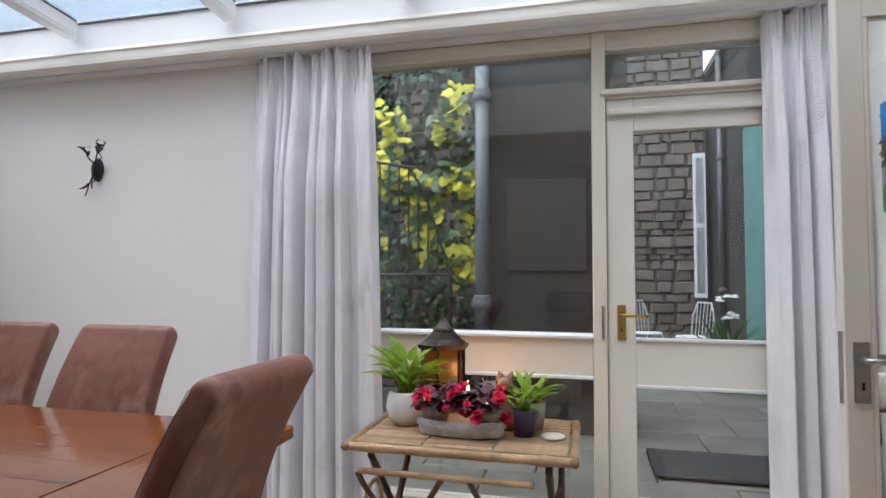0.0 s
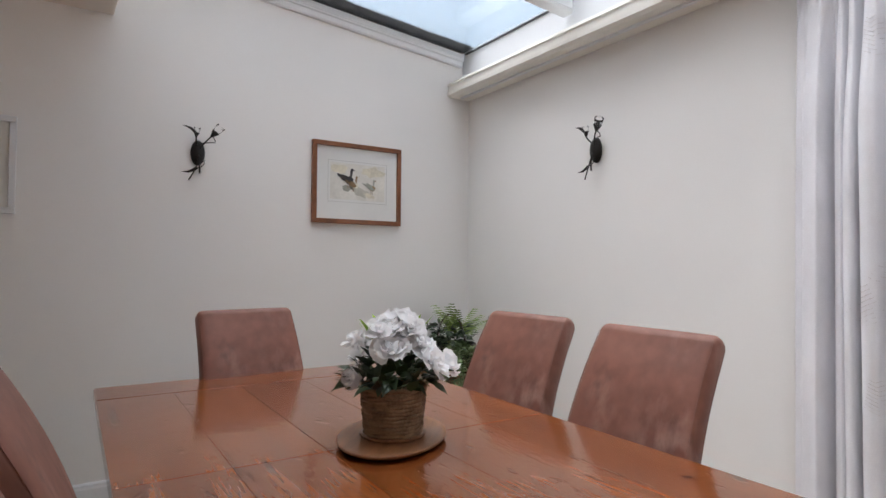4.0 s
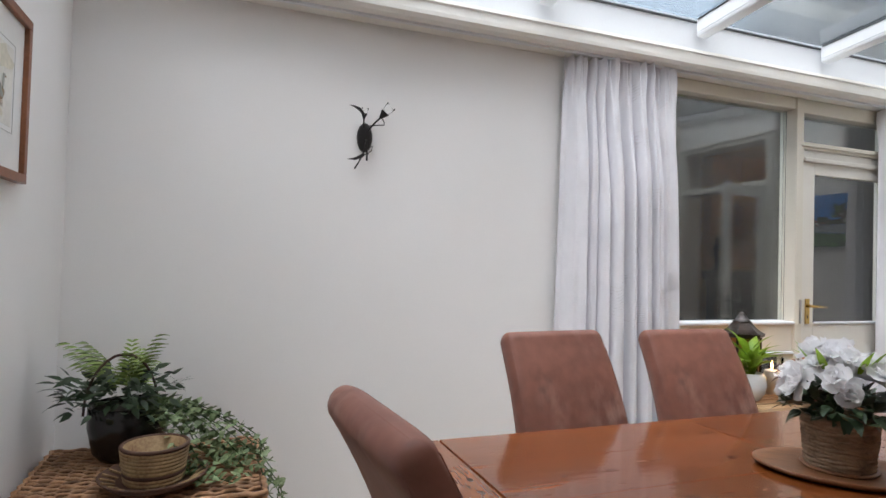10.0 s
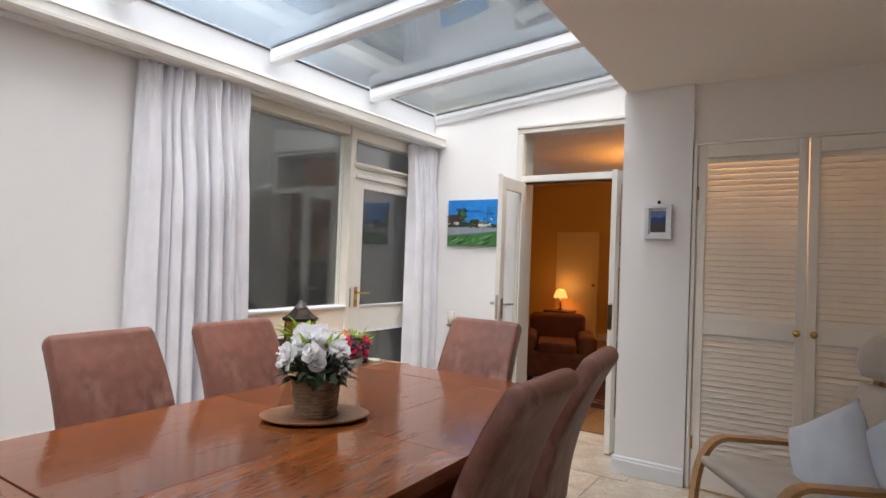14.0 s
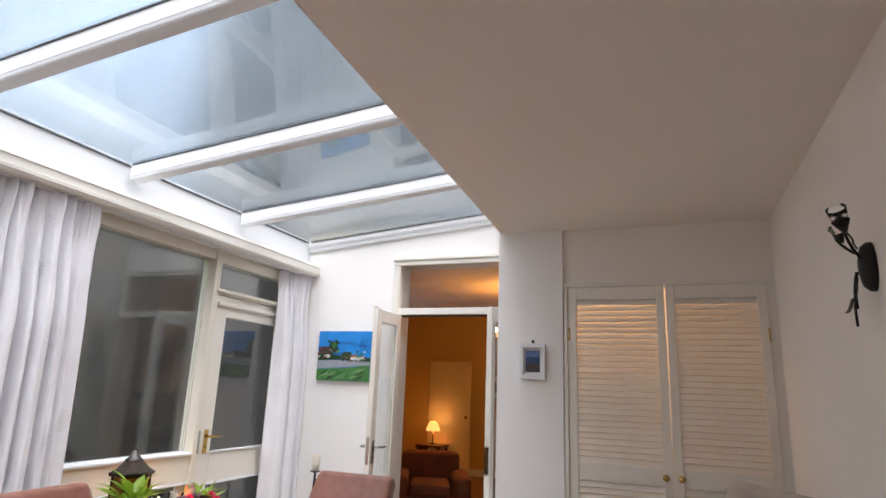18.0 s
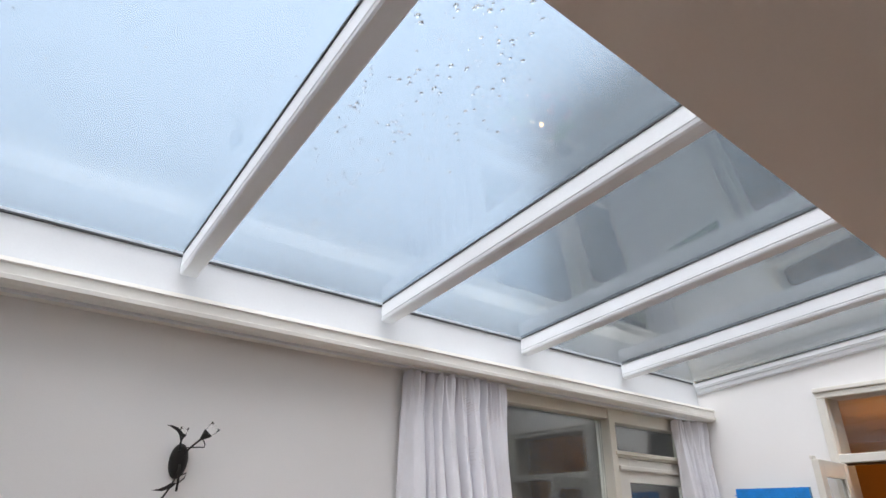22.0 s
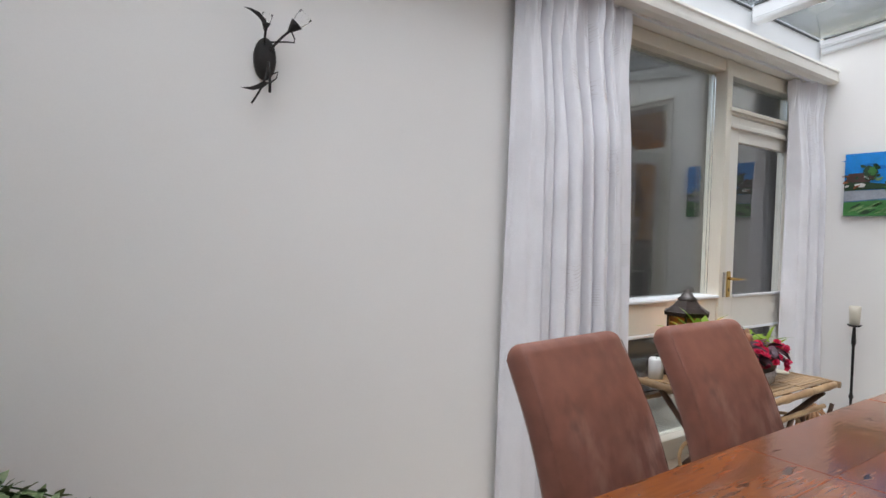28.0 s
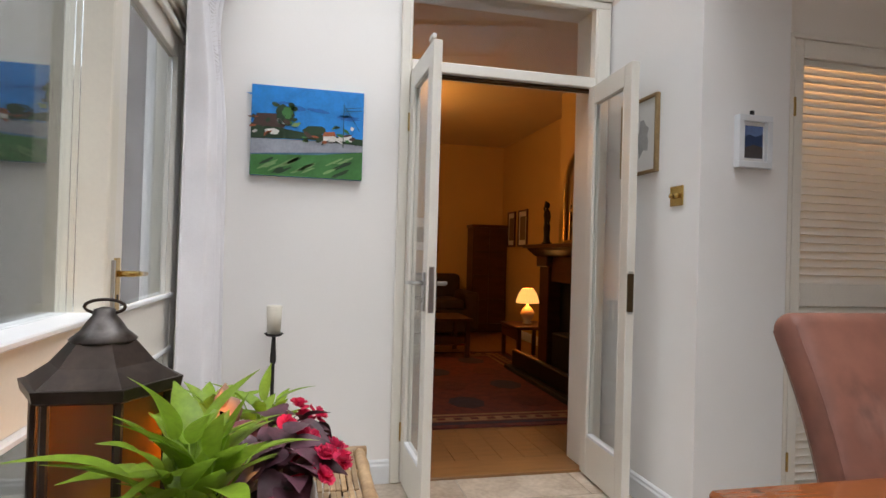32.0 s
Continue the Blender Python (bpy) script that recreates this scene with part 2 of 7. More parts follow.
def glow(name, colour, strength):
    m = bpy.data.materials.new(name)
    m.use_nodes = True
    b = m.node_tree.nodes["Principled BSDF"]
    b.inputs["Base Color"].default_value = (*colour, 1)
    b.inputs["Emission Color"].default_value = (*colour, 1)
    b.inputs["Emission Strength"].default_value = strength
    return m


WALL = mat("off_white_wall_paint", (0.875, 0.862, 0.845), 0.75, vary=0.015, scale=1.5, grain=180, bump=0.012)
# Same wall paint as WALL, with the corner's warm light put into its colour.
WARM_LIT_WALL = mat("wall_paint_with_warm_corner_light", (0.88, 0.83, 0.765), 0.75, vary=0.015, scale=1.5, grain=180, bump=0.012)
CEIL = mat("matt_ceiling_paint", (0.86, 0.785, 0.705), 0.85, vary=0.015, scale=1.2, grain=150, bump=0.01)
WHITE = mat("white_gloss_paint", (0.765, 0.785, 0.805), 0.35, vary=0.02, scale=3, grain=90, bump=0.01)
CREAM = mat("cream_gloss_paint", (0.74, 0.70, 0.60), 0.38, vary=0.03, scale=3, grain=90, bump=0.012)
PELMET = mat("pale_cream_pelmet_paint", (0.84, 0.82, 0.765), 0.4, vary=0.02, scale=3, grain=90, bump=0.01)
IVORY = mat("ivory_door_paint", (0.76, 0.73, 0.66), 0.4, vary=0.03, scale=3, grain=90, bump=0.012)
LOUVRE = mat("cream_louvre_paint", (0.86, 0.815, 0.735), 0.5, vary=0.03, scale=3, grain=90, bump=0.01)
GLASS = glass_mat("window_glass", (0.90, 0.925, 0.915))
CLEAR_GLASS = glass_mat("inner_roof_glass", (0.97, 0.985, 0.99))
CLEAR_GLASS.node_tree.nodes["Principled BSDF"].inputs["IOR"].default_value = 1.3
ROOF_GLASS = glass_mat("roof_glass", (0.305, 0.352, 0.372), 0.24)
LEATHER = mat("worn_brown_leather", (0.225, 0.089, 0.061), 0.5, vary=0.15, scale=3.5, grain=24, bump=0.02, second=(0.135, 0.052, 0.036), spec=0.5, rnd=0.08)
wear(LEATHER, 5.0, 30.0, 0.44, (0.085, 0.040, 0.030), (1, 1, 0.45))
wear(LEATHER, 2.6, 20.0, 0.515, (0.42, 0.25, 0.205), (1, 1, 0.45))
DARKWOOD = mat("dark_stained_wood", (0.06, 0.025, 0.015), 0.35, vary=0.25, scale=4, grain=40, stretch=(1, 1, 6))
TABLEWOOD = mat("varnished_red_brown_pine", (0.215, 0.064, 0.0165), 0.15, vary=0.2, scale=2.0, grain=18, bump=0.016, stretch=(0.5, 6, 6), rnd=0.14, coat=0.3, second=(0.115, 0.030, 0.008))
TABLEWOOD.node_tree.nodes["Principled BSDF"].inputs["Coat Roughness"].default_value = 0.05
wear(TABLEWOOD, 6.0, 26.0, 0.40, (0.075, 0.022, 0.008), (0.35, 1.8, 1))
dents(TABLEWOOD, (0.018, 0.007, 0.004))
CURTAIN = mat("pale_lilac_white_curtain", (0.82, 0.815, 0.85), 0.8, vary=0.05, scale=5, grain=250, bump=0.03)
STONE_FLOOR = mat("pale_sandstone_floor_tile", (0.62, 0.545, 0.45), 0.42, vary=0.2, scale=5.5, grain=38, bump=0.05, rnd=0.16, second=(0.36, 0.29, 0.215))
GROUT = mat("pale_grout", (0.52, 0.48, 0.42), 0.9, vary=0.1)
BRASS = mat("polished_brass", (0.62, 0.42, 0.14), 0.22, 1.0, vary=0.05)
STEEL = mat("brushed_steel", (0.45, 0.44, 0.42), 0.3, 1.0, vary=0.05)
IRON = mat("black_wrought_iron", (0.018, 0.016, 0.015), 0.5, 0.3, vary=0.2)
OAK = mat("oak_floor_board", (0.27, 0.135, 0.05), 0.35, vary=0.15, scale=3, grain=40, stretch=(9, 1, 1), rnd=0.12)
YELLOW_WALL = mat("yellow_ochre_wall_paint", (0.62, 0.42, 0.16), 0.8, vary=0.02, scale=2, grain=150, bump=0.01)
YELLOW_CEIL = mat("cream_living_room_ceiling", (0.70, 0.55, 0.32), 0.85, vary=0.02)

BRONZE_DARK = mat("dark_worn_bronze", (0.09, 0.055, 0.025), 0.4, 0.8, vary=0.2)
SEAL = mat("dark_grey_glazing_seal", (0.06, 0.065, 0.07), 0.6, vary=0.1)
LEAD = mat("dark_weathered_lead", (0.035, 0.04, 0.04), 0.7, vary=0.3, scale=8, grain=60, bump=0.03)
RENDER = mat("grey_house_render", (0.34, 0.34, 0.33), 0.9, vary=0.12, scale=1.5, grain=40, bump=0.04)

# ---- plan ----
X_W, X_E, Y_N, Y_S = -3.82, 1.26, 2.86, -0.81
Y_CEIL, Z_CEIL = 0.80, 2.45
X_BLK, X_LOUV = 0.505, 0.53
SLOPE = 0.093


def roof_z(y):
    return 2.688 + SLOPE * (2.84 - y)


def structure(name, bm, material, label, category, smooth=False):
    return tagged(part(name, bm, material, smooth=smooth), label, category, kind="structure")


# walls
structure("wall_west", extrude_profile([(Y_S - 0.2, -0.1), (3.06, -0.1), (3.06, roof_z(3.06) - 0.03), (0.66, roof_z(0.66) - 0.03), (Y_S - 0.2, roof_z(0.66) - 0.03)], "x", X_W - 0.2, X_W), WALL, "plain off-white painted plaster wall with pictures", "wall")
structure("wall_south", box(X_W, 1.46, Y_S - 0.2, Y_S, -0.1, 2.75), WARM_LIT_WALL, "plain off-white painted plaster wall behind the armchair", "wall")
bm = box(X_W, -1.48, Y_N, 3.06, -0.1, 2.66)
structure("wall_north", bm, WALL, "plain off-white painted plaster wall beside the window", "wall")
bm = box(X_E, X_E + 0.2, 1.898, 3.06, -0.1, 2.62)
box(X_E, X_E + 0.2, 0.865, 1.898, 2.465, 2.62, bm=bm)
extrude_profile([(0.70, 2.62), (3.06, 2.62), (3.06, 2.66), (0.70, 2.9)], "x", X_E, X_E + 0.2, bm)
structure("wall_east", bm, WALL, "white painted plaster wall with double doors", "wall")
bm = box(X_BLK, X_E + 0.2, 0.38, 0.80, -0.1, Z_CEIL)
box(X_E, X_E + 0.2, 0.80, 0.865, -0.1, 2.62, bm=bm)
structure("wall_pier", bm, WALL, "projecting white painted wall pier with a light switch", "wall")
structure("cupboard_jamb", box(X_LOUV, X_LOUV + 0.1, 0.348, 0.38, -0.1, 2.075), WARM_LIT_WALL, "off-white painted jamb beside the louvred doors", "wall")
structure("cupboard_jamb", box(X_LOUV, X_LOUV + 0.1, Y_S, -0.761, -0.1, 2.075), WARM_LIT_WALL, "off-white painted jamb beside the louvred doors", "wall")
structure("cupboard_back", box(1.36, 1.46, Y_S, 0.38, -0.1, 2.75), WALL, "plain back wall inside the cupboard", "wall")
structure("wall_cupboard", box(X_LOUV, X_LOUV + 0.1, Y_S, 0.38, 2.075, 2.75), WARM_LIT_WALL, "off-white painted wall over the louvred cupboard doors", "wall")
structure("ceiling", extrude_profile([(X_W, Y_S), (1.46, Y_S), (1.46, Y_CEIL), (X_BLK + 0.03, Y_CEIL), (X_BLK, 0.787), (X_W, 0.652)], "z", Z_CEIL, 3.0), CEIL, "flat matt white painted ceiling", "ceiling")

alarm = empty("smoke_alarm", pose(-2.455, 0.168, Z_CEIL), "small round white alarm fixed to the ceiling", "smoke alarm")
part("base", lathe([(0.001, -0.001), (0.052, -0.001), (0.052, -0.012), (0.001, -0.012)], 32), WHITE, alarm, smooth=False)
part("cover", lathe([(0.048, -0.012), (0.046, -0.026), (0.038, -0.033), (0.001, -0.034)], 32), WHITE, alarm, smooth=True)

# floor: stone slabs over a grout bed
floor = structure("floor", box(X_W - 0.2, X_E + 0.2, Y_S - 0.2, 3.06, -0.1, -0.006), GROUT, "pale stone tiled floor", "floor")

# roof: rafters, glass and fascia
fascia = structure("trim", box(X_W, X_E, 2.80, Y_N + 0.2, 2.43, 2.695, 0.004), WHITE, "white painted fascia board under the glass roof", "trim")
tagged(part("pelmet", extrude_profile([(2.86, 2.36), (2.70, 2.36), (2.676, 2.372), (2.674, 2.39), (2.683, 2.394), (2.683, 2.432), (2.674, 2.437), (2.68, 2.455), (2.80, 2.46), (2.86, 2.46)], "x", X_W, X_E), PELMET), "cream painted moulded timber pelmet over curtains", "pelmet", kind="structure")


def rafter(name, x0, x1, drop):
    y0, y1 = 2.82, 0.70
    b = bmesh.new()
    m_ = 0.010
    prof = [(x0, -0.024), (x1, -0.024), (x1, -drop + 0.016), (x1 - 0.004, -drop + 0.013), (x1 - 0.004, -drop + 0.009), (x1, -drop + 0.006), (x1 - 0.003, -drop - 0.004), (x1 - m_, -drop - m_),
            (x0 + m_, -drop - m_), (x0 + 0.003, -drop - 0.004), (x0, -drop + 0.006), (x0 + 0.004, -drop + 0.009), (x0 + 0.004, -drop + 0.013), (x0, -drop + 0.016)]
    quads(b, [[(px, y, roof_z(y) + pz) for px, pz in prof] for y in (y0 - 0.05, y1)])
    bar = tagged(part(name, b, WHITE), "white painted sloping glazing bar of the roof", "rafter", "roof glazing bars", "structure")
    g = bmesh.new()
    quads(g, [[(px, y, roof_z(y) + pz) for px, pz in ((x0 - 0.005, -0.0295), (x0 - 0.005, -0.0205), (x1 + 0.005, -0.0205), (x1 + 0.005, -0.0295))] for y in (y0 - 0.06, y1)])
    part("gasket", g, SEAL, bar, "dark rubber glazing seal")
    return bar


def edge_trim(name, x, side):
    """A two-stepped moulding that runs up the slope where the glass meets a side wall."""
    b = bmesh.new()
    prof = [(0, -0.024), (0.052, -0.024), (0.052, -0.062), (0.046, -0.068), (0.046, -0.074), (0.034, -0.080), (0.030, -0.104), (0.022, -0.112), (0, -0.112)]
    quads(b, [[(x + side * px, y, roof_z(y) + pz) for px, pz in prof] for y in (2.78, 0.70)])
    trim_ = tagged(part(name, b, WHITE), "white moulded trim along the sloping roof edge", "trim", kind="structure")
    g = bmesh.new()
    quads(g, [[(x + side * px, y, roof_z(y) + pz) for px, pz in ((0.002, -0.0295), (0.002, -0.0205), (0.060, -0.0205), (0.060, -0.0295))] for y in (2.76, 0.70)])
    part("gasket", g, SEAL, trim_, "dark rubber glazing seal")


for x in (-2.758, -1.725, -0.70, 0.30):
    rafter("roof_rafter", x - 0.04, x + 0.04, 0.114)
edge_trim("roof_trim", X_W, 1)
edge_trim("roof_trim", X_E, -1)
part("gasket", box(X_W + 0.05, X_E - 0.05, 2.789, 2.7995, 2.664, 2.673), SEAL, fascia, "dark rubber glazing seal")
EDGES = [X_W + 0.0, -2.77, -1.73, -0.70, 0.30, X_E]
for a, b_ in zip(EDGES, EDGES[1:]):
    b = bmesh.new()
    quads(b, [[(x, y, roof_z(y) + dz) for x, y in ((a + 0.004, 3.1), (b_ - 0.004, 3.1), (b_ - 0.004, 0.5), (a + 0.004, 0.5))] for dz in (0.0, 0.006)])
    g = tagged(part("roof_glass", b, ROOF_GLASS), "wet sloping glass roof pane with rain drops", "roof glass", "roof panes", "structure")
    g.visible_shadow = False
    b = bmesh.new()
    quads(b, [[(x, y, roof_z(y) + dz) for x, y in ((a + 0.01, 3.08), (b_ - 0.01, 3.08), (b_ - 0.01, 0.52), (a + 0.01, 0.52))] for dz in (-0.020, -0.015)])
    inner = part("inner_pane", b, CLEAR_GLASS, g, "inner pane of the double glazing")
    inner.visible_shadow = False

# lead flashing on the west edge of the glass
rl = random.Random(2)
b = bmesh.new()
quads(b, [[(X_W - 0.15, y, roof_z(y) + 0.010), (X_W + 0.125 + rl.uniform(-0.012, 0.016), y, roof_z(y) + 0.010), (X_W + 0.12, y, roof_z(y) + 0.016), (X_W - 0.15, y, roof_z(y) + 0.03)] for y in (3.1 - 0.09 * k for k in range(29))])
structure("lead_flashing", b, LEAD, "dark ragged lead flashing along the glass roof", "flashing")


# ---- garden window and door ----
def pane(name, x0, x1, y0, y1, z0, z1, parent, material=None, label="clear glass pane"):
    ob = part(name, box(x0, x1, y0, y1, z0, z1), material or GLASS, parent, label)
    ob.visible_shadow = False
    return ob


win = empty("window_1", pose(0, 0, 0), "cream painted timber garden window with large fixed panes", "window", kind="structure")
part("window_frame", box(-1.48, -1.42, 2.86, 2.98, 0, 2.36, 0.004), CREAM, win)
part("window_frame", box(0.163, 0.226, 2.85, 2.98, 0, 2.36, 0.004), CREAM, win)
part("window_frame", box(1.078, X_E, 2.86, 2.98, 0, 2.36, 0.004), CREAM, win)
part("window_frame", box(-1.42, 0.163, 2.862, 2.98, 2.287, 2.36, 0.004), CREAM, win)
part("window_frame", box(0.226, 1.078, 2.862, 2.98, 2.27, 2.36, 0.004), CREAM, win)
part("window_frame", box(-1.42, 0.163, 2.865, 2.98, 0.745, 0.915, 0.004), CREAM, win)
part("window_frame", box(-1.42, 0.163, 2.865, 2.98, 0, 0.12, 0.004), CREAM, win)
part("window_frame", box(0.226, 1.078, 2.856, 2.98, 2.035, 2.072, 0.004), CREAM, win)
part("transom_moulding", box(0.20, 1.10, 2.838, 2.856, 2.05, 2.078, 0.005), CREAM, win)
part("window_sill", box(-1.42, 0.163, 2.845, 2.99, 0.915, 0.932, 0.004), WHITE, win)
part("window_sill", box(-1.42, 0.163, 2.85, 2.99, 0.728, 0.745, 0.004), WHITE, win)
for i, (x0, x1, z0, z1) in enumerate(((-1.42, 0.163, 0.932, 2.287), (-1.42, 0.163, 0.12, 0.728), (0.226, 1.078, 2.072, 2.27))):
    pane("pane", x0 + 0.002, x1 - 0.002, 2.925, 2.931, z0 + 0.002, z1 - 0.002, win)
    # Second pane is added only to make the room's reflections stronger.
    pane("pane", x0 + 0.002, x1 - 0.002, 2.946, 2.952, z0 + 0.002, z1 - 0.002, win, None, "outer pane added to strengthen the reflections")
structure("lintel", box(-1.48, X_E, 2.86, 3.06, 2.362, 2.43), CREAM, "cream painted timber head over the window", "trim")


def lever_handle(parent, x, y, z, side, material, turn=1):
    """A back plate with a lever on the face that looks along side."""
    part("back_plate", box(x - 0.019, x + 0.019, y - 0.004, y + 0.004, z - 0.085, z + 0.075, 0.002), material, parent)
    lever = tube([(x, y, z + 0.03), (x, y + side * 0.045, z + 0.03), (x + turn * 0.02, y + side * 0.052, z + 0.03), (x + turn * 0.11, y + side * 0.05, z + 0.026)], [0.009, 0.009, 0.009, 0.007], 8)
    part("lever", lever, material, parent, smooth=True)
    part("keyhole", box(x - 0.003, x + 0.003, y + side * 0.005 - 0.001, y + side * 0.005 + 0.001, z - 0.05, z - 0.03), IRON, parent)


gd = empty("door_1", pose(0, 0, 0), "closed ivory painted half glazed garden door", "door", kind="structure")
for x0, x1 in ((0.230, 0.350), (0.985, 1.074)):
    part("stile", box(x0, x1, 2.868, 2.912, 0.02, 2.033, 0.003), IVORY, gd)
for z0, z1 in ((0.02, 0.20), (0.705, 0.918), (1.88, 2.033)):
    part("rail", box(0.350, 0.985, 2.870, 2.910, z0, z1, 0.003), IVORY, gd)
part("glazing_bead", box(0.350, 0.985, 2.858, 2.870, 0.912, 0.928, 0.003), WHITE, gd)
part("glazing_bead", box(0.350, 0.985, 2.858, 2.870, 0.698, 0.714, 0.003), WHITE, gd)
part("weather_bar", box(0.235, 1.07, 2.845, 2.868, 1.955, 1.985, 0.008, seg=2), IVORY, gd)
pane("pane", 0.352, 0.983, 2.888, 2.893, 0.925, 1.878, gd)
pane("pane", 0.352, 0.983, 2.888, 2.893, 0.202, 0.704, gd)
lever_handle(gd, 0.288, 2.862, 1.0, -1, BRASS)
part("lock_edge", box(0.2, 0.212, 2.842, 2.85, 0.92, 1.07), STEEL, gd)

# ---- double doors to the living room ----
ddf = empty("door_frame", pose(0, 0, 0), "white painted door frame with a glazed transom light", "door frame", kind="structure")
for y0, y1 in ((1.874, 1.922), (0.812, 0.889)):
    part("architrave", box(1.235, X_E, y0, y1, 0, 2.425, 0.005), IVORY, ddf)
part("architrave", box(1.235, X_E, 0.812, 1.922, 2.425, 2.465, 0.005), IVORY, ddf)
part("architrave_cap", box(1.222, X_E, 0.806, 1.930, 2.465, 2.495, 0.008, seg=2), IVORY, ddf)
for y0, y1 in ((1.868, 1.898), (0.865, 0.895)):
    part("door_lining", box(1.242, X_E + 0.2, y0, y1, 0, 2.463), IVORY, ddf)
part("door_lining", box(1.244, X_E + 0.2, 0.895, 1.868, 2.432, 2.463), IVORY, ddf)
part("transom_bar", box(1.235, X_E + 0.1, 0.895, 1.868, 2.005, 2.06, 0.005), IVORY, ddf)
part("door_track", box(1.262, 1.30, 0.897, 1.866, 1.992, 2.005), BRONZE_DARK, ddf, "dark metal strip under the transom")
pane("transom_pane", 1.30, 1.305, 0.895, 1.868, 2.06, 2.432, ddf)
part("threshold", box(1.245, X_E + 0.2, 0.895, 1.868, -0.004, 0.012, 0.003), OAK, ddf, "worn oak threshold strip")


def glazed_leaf(name, hinge, tip_angle, label, flip):
    """A narrow glazed door leaf; x runs from the hinge to the free edge."""
    d = empty(name, pose(*hinge, 0, 0, tip_angle), label, "door", "double doors", "structure")
    w, t = 0.455, 0.02
    for x0, x1 in ((0.0, 0.066), (w - 0.066, w)):
        part("stile", box(x0, x1, -t, t, 0.015, 1.998, 0.003), IVORY, d)
    for z0, z1 in ((0.015, 0.21), (1.90, 1.998)):
        part("rail", box(0.066, w - 0.066, -t + 0.001, t - 0.001, z0, z1, 0.003), IVORY, d)
    for s in (-1, 1):
        for b_ in (box(0.066, 0.078, s * (t - 0.006) - 0.006, s * (t - 0.006) + 0.006, 0.21, 1.90, 0.003), box(w - 0.078, w - 0.066, s * (t - 0.006) - 0.006, s * (t - 0.006) + 0.006, 0.21, 1.90, 0.003)):
            part("glazing_bead", b_, IVORY, d)
    part("bottom_bead", box(0.078, w - 0.078, -t, t, 0.21, 0.226, 0.003), WHITE, d)
    pane("pane", 0.067, w - 0.067, -0.003, 0.003, 0.211, 1.899, d)
    part("mortice_lock", box(w - 0.001, w + 0.002, -0.011, 0.011, 0.87, 1.06), STEEL, d, "dull steel lock plate")
    for z in (0.25, 1.75):
        part("hinge", tube([(0.0, flip * (t + 0.004), z - 0.045), (0.0, flip * (t + 0.004), z + 0.045)], 0.006), BRASS, d)
    return d


leaf_n = glazed_leaf("door_2", (1.240, 1.852, 0), 182, "open ivory painted glazed door leaf with steel lever", -1)
for s in (-1, 1):
    lever_handle(leaf_n, 0.417, s * 0.024, 0.96, s, STEEL, -1)
part("rebate_cap", box(0.40, 0.459, -0.026, -0.008, 1.998, 2.02, 0.003), IVORY, leaf_n)
leaf_s = glazed_leaf("door_3", (1.232, 0.912, 0), 177, "open ivory painted glazed door leaf with bronze bolt", 1)
part("edge_bolt", box(0.456, 0.463, -0.018, 0.012, 0.88, 1.05, 0.002), BRONZE_DARK, leaf_s, "dark bronze edge bolt")

# ---- louvred cupboard doors ----
def louvre_door(name, y0, y1, knob_y, label):
    d = empty(name, pose(X_LOUV, 0, 0), label, "cupboard door", "louvred cupboard doors")
    s = 0.048
    for a, b_ in ((y0, y0 + s), (y1 - s, y1)):
        part("stile", box(-0.014, 0.016, a, b_, 0.012, 2.0735, 0.003), LOUVRE, d)
    for z0, z1 in ((0.012, 0.13), (0.935, 1.035), (1.995, 2.0735)):
        part("rail", box(-0.013, 0.015, y0 + s, y1 - s, z0, z1, 0.003), LOUVRE, d)
    me = None
    for z0, z1 in ((0.13, 0.935), (1.035, 1.995)):
        n = int((z1 - z0) / 0.0335)
        for i in range(n):
            z = z0 + (i + 0.5) * (z1 - z0) / n
            if me is None:
                me = part("slat", box(-0.0205, 0.0205, y0 + s - 0.003, y1 - s + 0.003, -0.003, 0.003), LOUVRE, d)
                o = me
            else:
                o = new("slat", me.data)
                o.parent = d
            o.matrix_basis = pose(0.001, 0, z, 0, -60, 0)
    k = bmesh.new()
    merge(k, lathe([(0.006, 0), (0.006, 0.012), (0.017, 0.018), (0.019, 0.026), (0.013, 0.033), (0.003, 0.035)], 16), pose(-0.013, knob_y, 0.985, 0, -90, 0))
    part("knob", k, BRASS, d, "small aged brass knob", smooth=True)
    for z in (0.28, 1.78):
        part("hinge", tube([(-0.016, y1 - 0.003 if knob_y < (y0 + y1) / 2 else y0 + 0.003, z - 0.04), (-0.016, y1 - 0.003 if knob_y < (y0 + y1) / 2 else y0 + 0.003, z + 0.04)], 0.005), BRASS, d)
    return d


louvre_door("louvred_door", -0.220, 0.347, -0.182, "closed cream louvred cupboard door with brass knob")
louvre_door("louvred_door", -0.760, -0.225, -0.263, "closed cream louvred cupboard door in the corner")
lf = empty("cupboard_frame", pose(0, 0, 0), "cream painted timber frame round the louvred doors", "frame", kind="structure")
part("head_strip", box(X_LOUV - 0.02, X_LOUV, -0.772, 0.37, 2.075, 2.095, 0.003), LOUVRE, lf)
part("side_strip", box(X_LOUV - 0.02, X_LOUV, 0.352, 0.375, 0, 2.075, 0.003), LOUVRE, lf)

